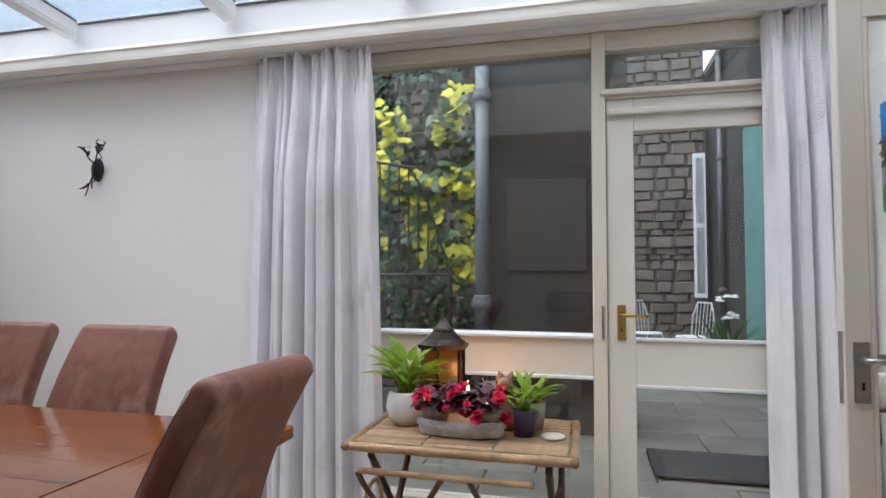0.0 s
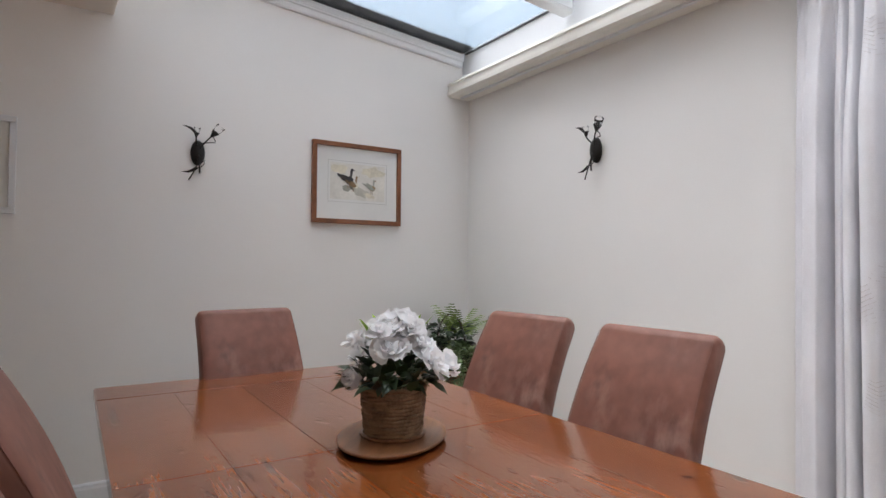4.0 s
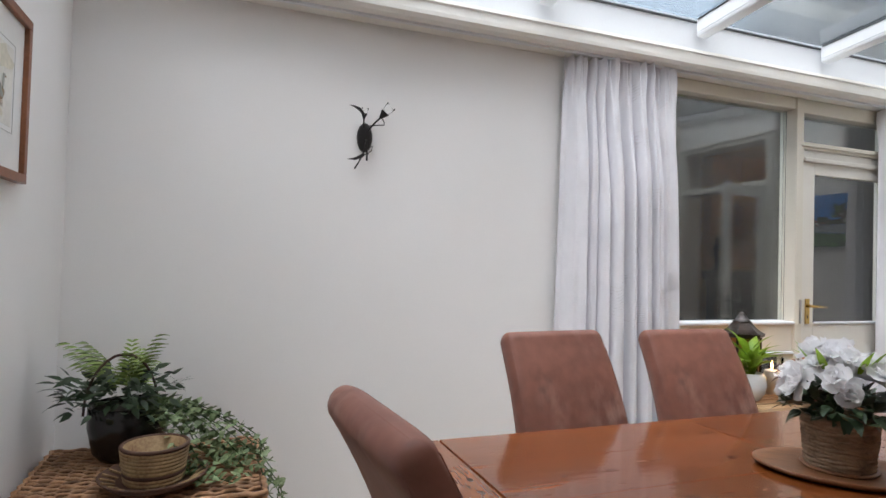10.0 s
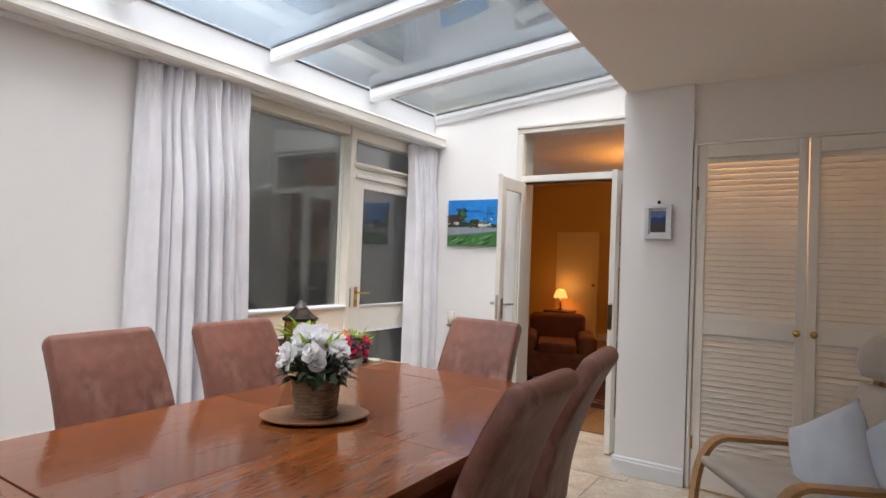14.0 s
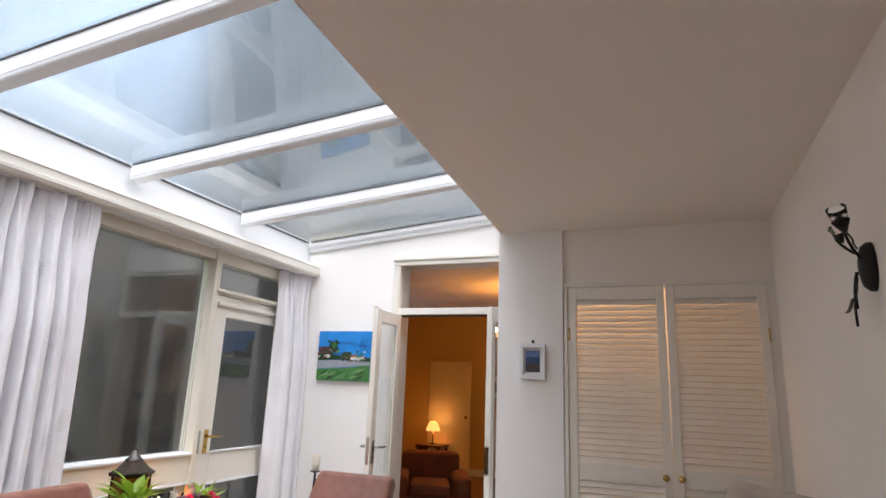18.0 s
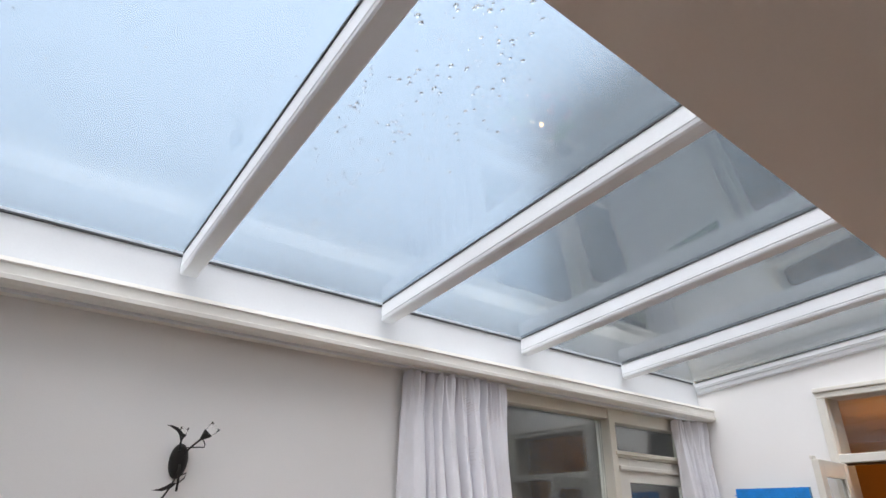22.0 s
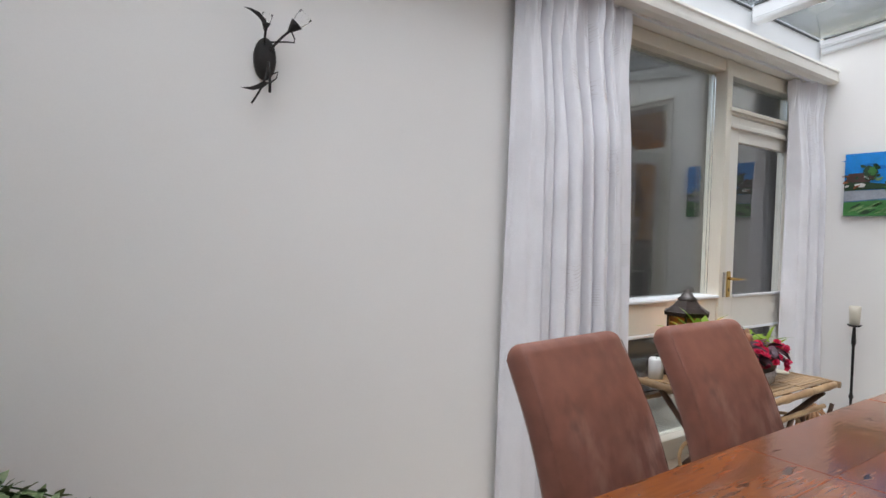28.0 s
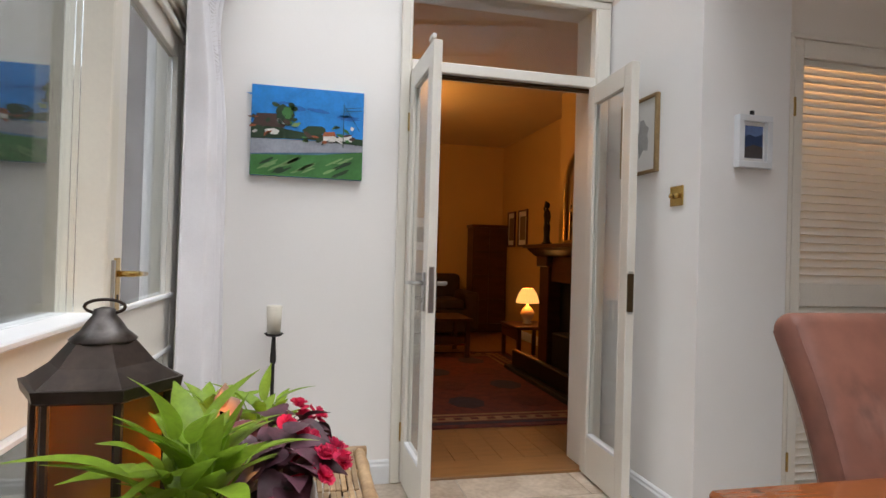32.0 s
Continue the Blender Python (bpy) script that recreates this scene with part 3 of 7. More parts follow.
# baseboards
def skirting(points, label="white painted moulded skirting board"):
    b = bmesh.new()
    for (x0, y0), (x1, y1) in zip(points, points[1:]):
        d = Vector((x1 - x0, y1 - y0, 0)).normalized()
        nrm = Vector((-d.y, d.x, 0))
        prof = [(0.0, 0.0), (0.016, 0.0), (0.016, 0.085), (0.011, 0.094), (0.011, 0.104), (0.004, 0.112), (0.0, 0.112)]
        quads(b, [[Vector((x, y, 0)) + nrm * o + Vector((0, 0, z)) for o, z in prof] for x, y in ((x0, y0), (x1, y1))])
    return structure("baseboard", b, WHITE, label, "skirting")


skirting([(X_W, 2.844), (X_W, Y_S)])
skirting([(-1.66, Y_N), (X_W, Y_N)])
skirting([(X_E, 1.922), (X_E, 2.86)])
skirting([(X_BLK, 0.80), (X_E - 0.03, 0.80)], "white skirting board round the wall pier")
skirting([(X_BLK, 0.38), (X_BLK, 0.816)], "white skirting board round the wall pier")
skirting([(X_W, Y_S), (X_LOUV, Y_S)])


# ---- curtains ----
EMBROIDERY = mat("pale_grey_embroidery_thread", (0.74, 0.72, 0.735), 0.6, vary=0.1, scale=30, bump=0.03)


def curtain(name, x0, x1, y, top, bottom, folds, flare, seed, label):
    r_ = random.Random(seed)
    c = empty(name, pose((x0 + x1) / 2, y, bottom), label, "curtain", "window curtains")
    w, h = x1 - x0, top - bottom
    ph = [r_.uniform(0, 6.28) for _ in range(8)]
    cuts = [0.0]
    for i in range(folds):
        cuts.append(cuts[-1] + (2.1 if i in (0, folds - 1) and folds > 6 else r_.uniform(0.45, 1.5)))
    cuts = [v / cuts[-1] for v in cuts]
    depth = [r_.uniform(0.45, 1.15) for _ in range(folds)]
    skew = [r_.uniform(0.65, 1.5) for _ in range(folds)]
    gap = [r_.uniform(0.05, 0.13) for _ in range(folds)]
    begin = [r_.uniform(0.0, 0.16) for _ in range(folds)]

    def at(u, v):
        f = next(j for j in range(folds) if u <= cuts[j + 1] + 1e-9)
        loc = min(1, max(0, (u - cuts[f]) / (cuts[f + 1] - cuts[f])))
        grow = min(1, max(0, (v - 0.02 - begin[f] * 0.5) * 4))
        grow = grow * grow * (3 - 2 * grow)
        q = loc ** (skew[f] * (1 + 0.05 * math.sin(2.2 * v + f * 1.9 + ph[5])))
        side = min(1, max(0, (min(q, 1 - q) - gap[f]) / 0.24))
        hump = side * side * (3 - 2 * side) * (0.86 + 0.14 * math.sin(math.pi * q))
        edge = min(1, 0.45 + 3.2 * min(u, 1 - u))
        fold = edge * 0.135 * depth[f] * (0.5 + 0.5 * grow) * (0.8 + 0.2 * v) * hump
        fold += 0.010 * grow * math.sin(math.pi * q) * math.sin(3 * math.pi * q + ph[6] + f)
        fold += 0.004 * math.sin(19 * u + ph[0] + 2.4 * v) + 0.0025 * math.sin(47 * u + ph[1] - 5 * v) * math.sin(6 * v + ph[7])
        tape = math.exp(-((v - 0.022) / 0.055) ** 2)
        crest = math.cos(2 * math.pi * (u * round(w / 0.036) + 0.45 * math.sin(u * 13 + ph[2]) + 0.2 * math.sin(u * 31 + ph[4])))
        gather = tape * (0.019 * math.copysign(abs(crest) ** 0.7, crest) + 0.005 * math.cos(2 * math.pi * u * folds * 5.3 + ph[3]))
        spread = (w / folds) * 0.08 * math.sin(2 * math.pi * q) * grow
        x = -w / 2 + w * u + flare * (u - 0.25) * v ** 0.7 - spread + 0.006 * math.sin(2.1 * v + ph[3] + u * 2) * v
        z = h * (1 - v) + (0.006 * crest if v < 0.012 else 0)
        return Vector((x, -fold - gather + 0.075 - 0.055 * u, z))
    nx, nz, thick = folds * 32, 76, 0.003
    rows = [[at(i / nx, (k / nz) ** 1.5) for i in range(nx + 1)] for k in range(nz + 1)]
    b = bmesh.new()
    fr = [[b.verts.new(p) for p in r] for r in rows]
    bk = [[b.verts.new((p[0], p[1] + thick, p[2])) for p in r] for r in rows]
    for g in (fr, bk):
        for a_, c2 in zip(g, g[1:]):
            for i in range(nx):
                b.faces.new((a_[i], a_[i + 1], c2[i + 1], c2[i]))
    for i in range(nx):
        b.faces.new((fr[0][i], fr[0][i + 1], bk[0][i + 1], bk[0][i]))
        b.faces.new((fr[-1][i], fr[-1][i + 1], bk[-1][i + 1], bk[-1][i]))
    for k in range(nz):
        b.faces.new((fr[k][0], fr[k + 1][0], bk[k + 1][0], bk[k][0]))
        b.faces.new((fr[k][-1], fr[k + 1][-1], bk[k + 1][-1], bk[k][-1]))
    part("cloth", b, CURTAIN, c, smooth=True)
    # fern sprigs stitched on the cloth
    e = bmesh.new()
    for i in range(int(w * 26)):
        u0, v0 = r_.uniform(0.06, 0.94), r_.uniform(0.06, 0.95)
        lean, size = r_.uniform(-0.3, 0.3), r_.uniform(0.10, 0.14)
        for k in range(9):
            q = k / 8
            for sgn in (-1, 1):
                L = size * 0.42 * (1 - 0.75 * q)
                pts = []
                for j in range(4):
                    d = L * j / 3
                    du, dv = (sgn * d * 0.85 + lean * size * q) / w, (-size * q - d * 0.65) / h
                    uu, vv = min(0.99, max(0.01, u0 + du)), min(0.99, max(0.03, v0 + dv))
                    pts.append(at(uu, vv) - Vector((0, 0.0012, 0)))
                tube(pts, 0.0014, 4, e)
    tagged(part("embroidery", e, EMBROIDERY, c, "pale embroidered fern sprigs"), kind="stuff")
    return c


curtain("curtain", -1.578, -0.905, 2.745, 2.350, 0.02, 8, 0.11, 3, "long pale white curtain with leaf embroidery beside the window")
curtain("curtain", 0.885, 1.235, 2.745, 2.350, 0.02, 5, 0.03, 8, "narrow pale white curtain drawn beside the garden door")
tagged(part("curtain_track", box(X_W + 0.05, X_E - 0.02, 2.752, 2.77, 2.348, 2.362), WHITE), "white plastic curtain track under the pelmet", "curtain track")


# ---- dining table ----
TX0, TX1, TY0, TY1, TZ = -2.86, -0.735, 0.57, 1.70, 0.752
table = empty("dining_table", pose(-1.80, 1.075, 0), "long varnished red-brown pine dining table with boarded top", "table")


def board(name, x0, x1, y0, y1, z0, z1, parent, material, label="", bev=0.004, along="x"):
    ox, oy, oz = (x0 + x1) / 2, (y0 + y1) / 2, (z0 + z1) / 2
    if along == "y":
        b = box(-(y1 - y0) / 2, (y1 - y0) / 2, -(x1 - x0) / 2, (x1 - x0) / 2, -(z1 - z0) / 2, (z1 - z0) / 2, bev)
    else:
        b = box(-(x1 - x0) / 2, (x1 - x0) / 2, -(y1 - y0) / 2, (y1 - y0) / 2, -(z1 - z0) / 2, (z1 - z0) / 2, bev)
    o = part(name, b, material, parent, label)
    o.matrix_basis = pose(ox, oy, oz, 0, 0, 90 if along == "y" else 0)
    return o


tx, ty = -1.80, 1.075
board("end_board", TX0 - tx, -2.64 - tx, TY0 - ty, TY1 - ty, TZ - 0.042, TZ, table, TABLEWOOD, "breadboard end of the table", 0.006, "y")
board("end_board", -0.955 - tx, TX1 - tx, TY0 - ty, TY1 - ty, TZ - 0.042, TZ, table, TABLEWOOD, "breadboard end of the table", 0.006, "y")
ys = [TY0, 0.80, 1.02, 1.25, 1.48, TY1]
for i in range(5):
    for x0, x1 in ((-2.638, -1.783), (-1.780, -0.957)):
        dz = 0.0003 * ((i * 7 + int(x0 * 10)) % 3)
        board("plank", x0 - tx, x1 - tx, ys[i] + 0.0004 - ty, ys[i + 1] - 0.0004 - ty, TZ - 0.042, TZ - dz, table, TABLEWOOD, "", 0.0007)
for y in (0.65, 1.60):
    part("apron", box(-2.72 - tx, -0.88 - tx, y - 0.012 - ty, y + 0.012 - ty, 0.60, 0.71, 0.002), TABLEWOOD, table)
for x in (-2.73, -0.87):
    part("apron", box(x - 0.012 - tx, x + 0.012 - tx, 0.65 - ty, 1.60 - ty, 0.60, 0.71, 0.002), TABLEWOOD, table)
for x in (-2.71, -0.89):
    for y in (0.665, 1.585):
        part("leg", box(x - 0.045 - tx, x + 0.045 - tx, y - 0.045 - ty, y + 0.045 - ty, 0, 0.70, 0.006), TABLEWOOD, table)


# ---- dining chairs ----
def rounded(w, t, n=20, p=4.0):
    out = []
    for i in range(n):
        a = 2 * math.pi * i / n
        c, s = math.cos(a), math.sin(a)
        out.append((w / 2 * math.copysign(abs(c) ** (2 / p), c), t / 2 * math.copysign(abs(s) ** (2 / p), s)))
    return out


def dining_chair():
    """Stands at the origin and faces -y; the back leans to +y."""
    c = empty("dining_chair", pose(0, 0, 0), "high-backed dining chair in worn reddish brown leather", "chair", "chairs round the dining table")
    H = 0.978

    def lean(z):
        v = (z - 0.40) / (H - 0.40)
        return 0.045 * v + 0.145 * v ** 2.2
    rings = []
    zs = [0.40 + (H - 0.40) * i / 16 for i in range(17)]
    for z in zs:
        v = (z - 0.40) / (H - 0.40)
        w, t = 0.444 - 0.048 * v, 0.085 - 0.010 * v
        rings.append([(x, 0.19 + lean(z) + y, z - (y * 0.35 * v)) for x, y in rounded(w, t, 28, 6)])
    for k in range(1, 8):
        a_ = radians(12.5 * k)
        ins, sy, dz = 0.022 * (1 - math.cos(a_)), math.cos(a_), 0.034 * math.sin(a_)
        rings.append([(x * (1 - 2 * ins / 0.396), 0.19 + lean(H) + 0.3 * dz + y * sy, H + dz - y * 0.35 * sy) for x, y in rounded(0.396, 0.075, 28, 6)])
    part("backrest", quads(bmesh.new(), rings), LEATHER, c, smooth=True)
    for s in (-1, 1):
        pts = []
        for sx in (-1, 1):
            zz = zs[3:] if sx == -1 else zs[3:][::-1]
            for z in zz:
                v = (z - 0.40) / (H - 0.40)
                w, t = 0.444 - 0.048 * v, 0.085 - 0.010 * v
                y = s * t * 0.375
                pts.append((sx * w * 0.487, 0.19 + lean(z) + y * 1.02, z - y * 0.35 * v + (0.004 if z == H else 0)))
        part("piping", tube(pts, 0.0011, 6), LEATHER, c, "stitched leather seam", smooth=True)
    seat = []
    for z, sx, sy in ((0.395, 0.95, 0.95), (0.40, 0.99, 0.99), (0.455, 1.0, 1.0), (0.475, 0.985, 0.985), (0.485, 0.93, 0.93), (0.488, 0.6, 0.6)):
        seat.append([(x * sx, y * sy - 0.02, z) for x, y in rounded(0.46, 0.46, 28, 7)])
    part("seat", quads(bmesh.new(), seat), LEATHER, c, smooth=True)
    for x in (-0.195, 0.195):
        for y, foot in ((-0.21, -0.215), (0.19, 0.235)):
            b = quads(bmesh.new(), [[(x + dx * r, (foot if z == 0 else y) + dy * r, z) for dx, dy in ((-1, -1), (1, -1), (1, 1), (-1, 1))] for z, r in ((0, 0.017), (0.40, 0.022))])
            part("leg", b, DARKWOOD, c)
    return c


chair = dining_chair()
chair.matrix_basis = pose(-2.10, 1.575, 0, 0, 0, 5)
for x, y, a in ((-1.56, 1.563, 0), (-1.225, 0.750, 187), (-1.760, 0.722, 180)):
    copy_thing(chair, pose(x, y, 0, 0, 0, a))
copy_thing(chair, pose(-2.595, 1.148, 0, 0, 0, 95) @ Matrix.Scale(0.99, 4))
copy_thing(chair, pose(-0.930, 1.192, 0, 0, 0, -90))


# ---- materials of the smaller things ----
BAMBOO = mat("yellow_brown_bamboo", (0.44, 0.30, 0.165), 0.4, vary=0.2, scale=9, grain=60, bump=0.02, stretch=(1, 1, 1), rnd=0.3, second=(0.23, 0.135, 0.065))
CANE_DARK = mat("smoked_dark_brown_bamboo", (0.085, 0.042, 0.022), 0.4, vary=0.25, scale=9, grain=60, bump=0.02)
WICKER = mat("brown_woven_wicker", (0.40, 0.225, 0.115), 0.6, vary=0.3, scale=18, grain=90, bump=0.05, rnd=0.25, second=(0.15, 0.07, 0.032))
GRASS_COIL = mat("straw_coil_basket", (0.42, 0.30, 0.15), 0.7, vary=0.2, scale=14, grain=120, bump=0.05, second=(0.16, 0.08, 0.035))
DARK_COIL = mat("dark_straw_coil", (0.10, 0.045, 0.025), 0.7, vary=0.25, scale=14, grain=120, bump=0.05)
ROPE = mat("grey_brown_water_hyacinth_rope", (0.30, 0.215, 0.14), 0.8, vary=0.25, scale=25, grain=140, bump=0.06, second=(0.13, 0.085, 0.05))
PLATE = mat("turned_red_brown_wood_plate", (0.26, 0.115, 0.05), 0.4, vary=0.2, scale=5, grain=50, stretch=(1, 6, 1))
LEAF_DARK = mat("dark_green_leaf", (0.028, 0.06, 0.022), 0.45, vary=0.3, scale=20, grain=90, bump=0.02)
LEAF_MID = mat("mid_green_leaf", (0.06, 0.13, 0.035), 0.45, vary=0.3, scale=20, grain=90, bump=0.02)
LEAF_PALM = mat("yellow_green_palm_leaf", (0.26, 0.37, 0.085), 0.45, vary=0.3, scale=20, grain=90, bump=0.02)
LEAF_BRIGHT = mat("bright_green_leaf", (0.28, 0.45, 0.04), 0.4, vary=0.2, scale=14, grain=90, bump=0.02)
LEAF_PALE = mat("pale_variegated_leaf", (0.24, 0.30, 0.15), 0.5, vary=0.35, scale=60, grain=160, bump=0.02, second=(0.06, 0.11, 0.035))
LEAF_YELLOW = mat("yellow_autumn_vine_leaf", (0.85, 0.72, 0.04), 0.5, vary=0.25, scale=8, grain=60, bump=0.02, second=(0.25, 0.32, 0.02))
LEAF_PURPLE = mat("dull_purple_leaf", (0.10, 0.035, 0.055), 0.5, vary=0.3, scale=20, grain=90, bump=0.02)
PETAL_WHITE = mat("white_azalea_petal", (0.92, 0.92, 0.93), 0.6, vary=0.02, scale=20, grain=90, bump=0.0)
PETAL_RED = mat("crimson_petal", (0.86, 0.045, 0.15), 0.5, vary=0.2, scale=20, grain=90, bump=0.02)
GLAZE_WHITE = mat("white_glazed_ceramic", (0.74, 0.75, 0.75), 0.2, vary=0.03, scale=4, bump=0.004)
GLAZE_BLACK = mat("black_glazed_ceramic", (0.014, 0.013, 0.013), 0.2, vary=0.1, bump=0.004)
CLAY = mat("grey_brown_clay_pot", (0.36, 0.31, 0.26), 0.7, vary=0.12, scale=10, bump=0.02)
PURPLE_POT = mat("dark_purple_pot", (0.05, 0.03, 0.085), 0.35, vary=0.1)
LACE = mat("distressed_white_metal", (0.60, 0.60, 0.60), 0.5, vary=0.15, scale=18, bump=0.02)
LANTERN = mat("bronze_lantern_metal", (0.055, 0.038, 0.03), 0.4, 0.7, vary=0.25, scale=14, bump=0.01)
WAX = mat("ivory_candle_wax", (0.74, 0.70, 0.60), 0.45, vary=0.04, scale=8, bump=0.006)
PEWTER = mat("dull_pewter_metal", (0.16, 0.14, 0.13), 0.38, 0.9, vary=0.3, scale=20)
FRAME_WOOD = mat("reddish_brown_picture_frame", (0.26, 0.095, 0.04), 0.4, vary=0.2, scale=6, grain=50)
MOUNT = mat("white_picture_mount", (0.80, 0.80, 0.78), 0.8, vary=0.02)
PAPER = mat("cream_watercolour_paper", (0.80, 0.78, 0.72), 0.8, vary=0.08, scale=9)
SOIL = mat("dark_potting_soil", (0.03, 0.02, 0.014), 0.9, vary=0.3, scale=40, bump=0.05)
FABRIC = mat("grey_beige_chair_fabric", (0.50, 0.455, 0.40), 0.85, vary=0.08, scale=6, grain=260, bump=0.03)
BENTWOOD = mat("golden_birch_bentwood", (0.45, 0.235, 0.09), 0.35, vary=0.15, scale=5, grain=40, stretch=(1, 1, 5))
PILLOW = mat("pale_blue_cushion_cotton", (0.68, 0.73, 0.82), 0.85, vary=0.06, scale=8, grain=260, bump=0.03)
FROST = glass_mat("frosted_shade_glass", (1, 1, 1), 0.22)
FROST.node_tree.nodes["Principled BSDF"].inputs["IOR"].default_value = 1.12
TERRACOTTA = mat("terracotta_ornament", (0.34, 0.19, 0.12), 0.7, vary=0.2, scale=12)
for leafy, share in ((PETAL_WHITE, 0.45), (PETAL_RED, 0.35), (LEAF_BRIGHT, 0.4), (LEAF_YELLOW, 0.35), (LEAF_MID, 0.25)):
    thin(leafy, share)
FLAME = glow("candle_flame", (1.0, 0.5, 0.2), 14)
AMBER = glass_mat("amber_glass", (0.40, 0.20, 0.035), 0.3)


def colour(name, rgb, rough=0.6):
    return mat(name, rgb, rough, vary=0.12, scale=14, grain=70, bump=0.01)


def leaf(bm, m, length, width, bend=0.3, n=4, cup=0.0):
    """One leaf blade from the origin along +y, bent down by bend, drawn into bm."""
    rows = []
    for i in range(n + 1):
        v = i / n
        w = width / 2 * math.sin(math.pi * min(1, 0.08 + 0.92 * v) ** 0.75) if i < n else 0.0008
        y, z = length * v, -bend * length * v * v
        rows.append([m @ Vector((-w, y, z + cup * w)), m @ Vector((0, y, z)), m @ Vector((w, y, z + cup * w))])
    vs = [[bm.verts.new(p) for p in r] for r in rows]
    for a, b in zip(vs, vs[1:]):
        bm.faces.new((a[0], a[1], b[1], b[0]))
        bm.faces.new((a[1], a[2], b[2], b[1]))


def plant_stuff(name, material, parent, blades, label=""):
    b = bmesh.new()
    for args in blades:
        leaf(b, *args)
    return part(name, b, material, parent, label, smooth=True)


def stalked_leaf(bm, base, azimuth, rise, stalk, length, width, r_):
    """A thin stalk that leans outwards and carries one broad, drooping blade."""
    a, e = radians(azimuth), radians(rise)
    d = Vector((math.cos(a) * math.cos(e), math.sin(a) * math.cos(e), math.sin(e)))
    base = Vector(base)
    tip = base + d * stalk
    tube([base, base + d * (stalk * 0.5) + Vector((0, 0, stalk * 0.05)), tip], [0.0024, 0.002, 0.0016], 5, bm)
    leaf(bm, Matrix.Translation(tip) @ pose(0, 0, 0, 0, 0, azimuth - 90) @ pose(0, 0, 0, rise - r_.uniform(5, 40), r_.uniform(-25, 25), 0), length, width, r_.uniform(0.15, 0.5), 8, 0.3)


def petal(bm, m, r, rnd):
    """A round, wavy petal from the origin along +y."""
    rows = []
    for i, (v, w) in enumerate(((0.0, 0.18), (0.3, 0.62), (0.6, 0.95), (0.85, 0.85), (1.0, 0.45))):
        rows.append([m @ Vector((r * 0.62 * w * q, r * v, r * (0.16 * q * q + 0.14 * v * v + rnd.uniform(-0.13, 0.13) * v))) for q in (-1, -0.5, 0, 0.5, 1)])
    vs = [[bm.verts.new(p) for p in row] for row in rows]
    for a, b in zip(vs, vs[1:]):
        for i in range(4):
            bm.faces.new((a[i], a[i + 1], b[i + 1], b[i]))


def ruffle(bm, m, r, rnd):
    """A ruffled double blossom of round cupped petals."""
    for ring, (n, tilt, s) in enumerate(((5, 4, 1.0), (5, 34, 0.8), (4, 62, 0.55))):
        for i in range(n):
            a = 360 * i / n + rnd.uniform(-15, 15) + ring * 30
            petal(bm, m @ pose(0, 0, 0.003 * ring, 0, 0, a) @ pose(0, 0, 0, tilt + rnd.uniform(-12, 12), rnd.uniform(-15, 15), 0), r * s * rnd.uniform(0.85, 1.1), rnd)


# ---- flower pot on the table ----
rnd = random.Random(11)
plate = tagged(part("serving_plate", lathe([(0.001, 0.002), (0.11, 0.0), (0.150, 0.002), (0.168, 0.010), (0.172, 0.016), (0.168, 0.018), (0.150, 0.014), (0.001, 0.013)], 48), PLATE, smooth=True), "oval turned wooden board under the flower pot", "plate")
plate.matrix_basis = pose(-1.78, 1.19, TZ + 0.001, 0, 0, -42) @ Matrix.Diagonal((1.10, 0.78, 1, 1))
azalea = empty("flower_pot", pose(-1.78, 1.19, TZ + 0.014), "white azalea in a rope-wrapped pot on a wooden plate", "potted plant")
pot = part("pot", lathe([(0.001, 0.004), (0.066, 0.004), (0.078, 0.125), (0.072, 0.125), (0.068, 0.11), (0.001, 0.11)], 32), ROPE, azalea, "pot wrapped in grey-brown rope", smooth=True)
for i in range(13):
    z = 0.012 + i * 0.0092
    r = 0.068 + 0.012 * z / 0.125
    n = 40
    part("rope_coil", tube([((r + 0.0018 * math.sin(k * 2.1 + i)) * math.cos(2 * math.pi * k / n), (r + 0.0018 * math.sin(k * 2.1 + i)) * math.sin(2 * math.pi * k / n), z + 0.002 * math.sin(k * 0.9 + i * 2)) for k in range(n)], 0.0062, 6, close=True), ROPE, pot, smooth=True)
part("saucer", lathe([(0.001, 0.0), (0.078, 0.0), (0.084, 0.006), (0.08, 0.008), (0.001, 0.004)], 32), PLATE, azalea, smooth=True)
blades = []
for i in range(190):
    a, e = rnd.uniform(0, 360), rnd.uniform(-25, 75)
    r = rnd.uniform(0.04, 0.115)
    p = Vector((r * math.cos(radians(a)), r * math.sin(radians(a)), 0.13 + 0.10 * rnd.random() * (1 - r / 0.16)))
    blades.append((Matrix.Translation(p) @ pose(0, 0, 0, e, rnd.uniform(-30, 30), a - 90), rnd.uniform(0.034, 0.052), rnd.uniform(0.022, 0.030), 0.35))
plant_stuff("foliage", LEAF_DARK, azalea, blades, "dark green azalea leaves")
for i in range(25):
    g = 2.39996 * i + rnd.uniform(-0.25, 0.25)
    v = (i + 0.5) / 25
    el = 4 + 80 * (1 - v) ** 0.85
    rr = 0.112 + rnd.uniform(-0.030, 0.030)
    p = Vector((rr * math.cos(g) * math.cos(radians(el)), rr * math.sin(g) * math.cos(radians(el)), 0.145 + 0.125 * math.sin(radians(el)) + rnd.uniform(-0.016, 0.022)))
    b = bmesh.new()
    ruffle(b, Matrix.Translation(p) @ (p - Vector((0, 0, 0.12))).to_track_quat("Z", "Y").to_matrix().to_4x4() @ pose(0, 0, 0, rnd.uniform(-28, 28), rnd.uniform(-28, 28), 0), rnd.uniform(0.030, 0.052), rnd)
    part("blossom", b, PETAL_WHITE, azalea, smooth=True)
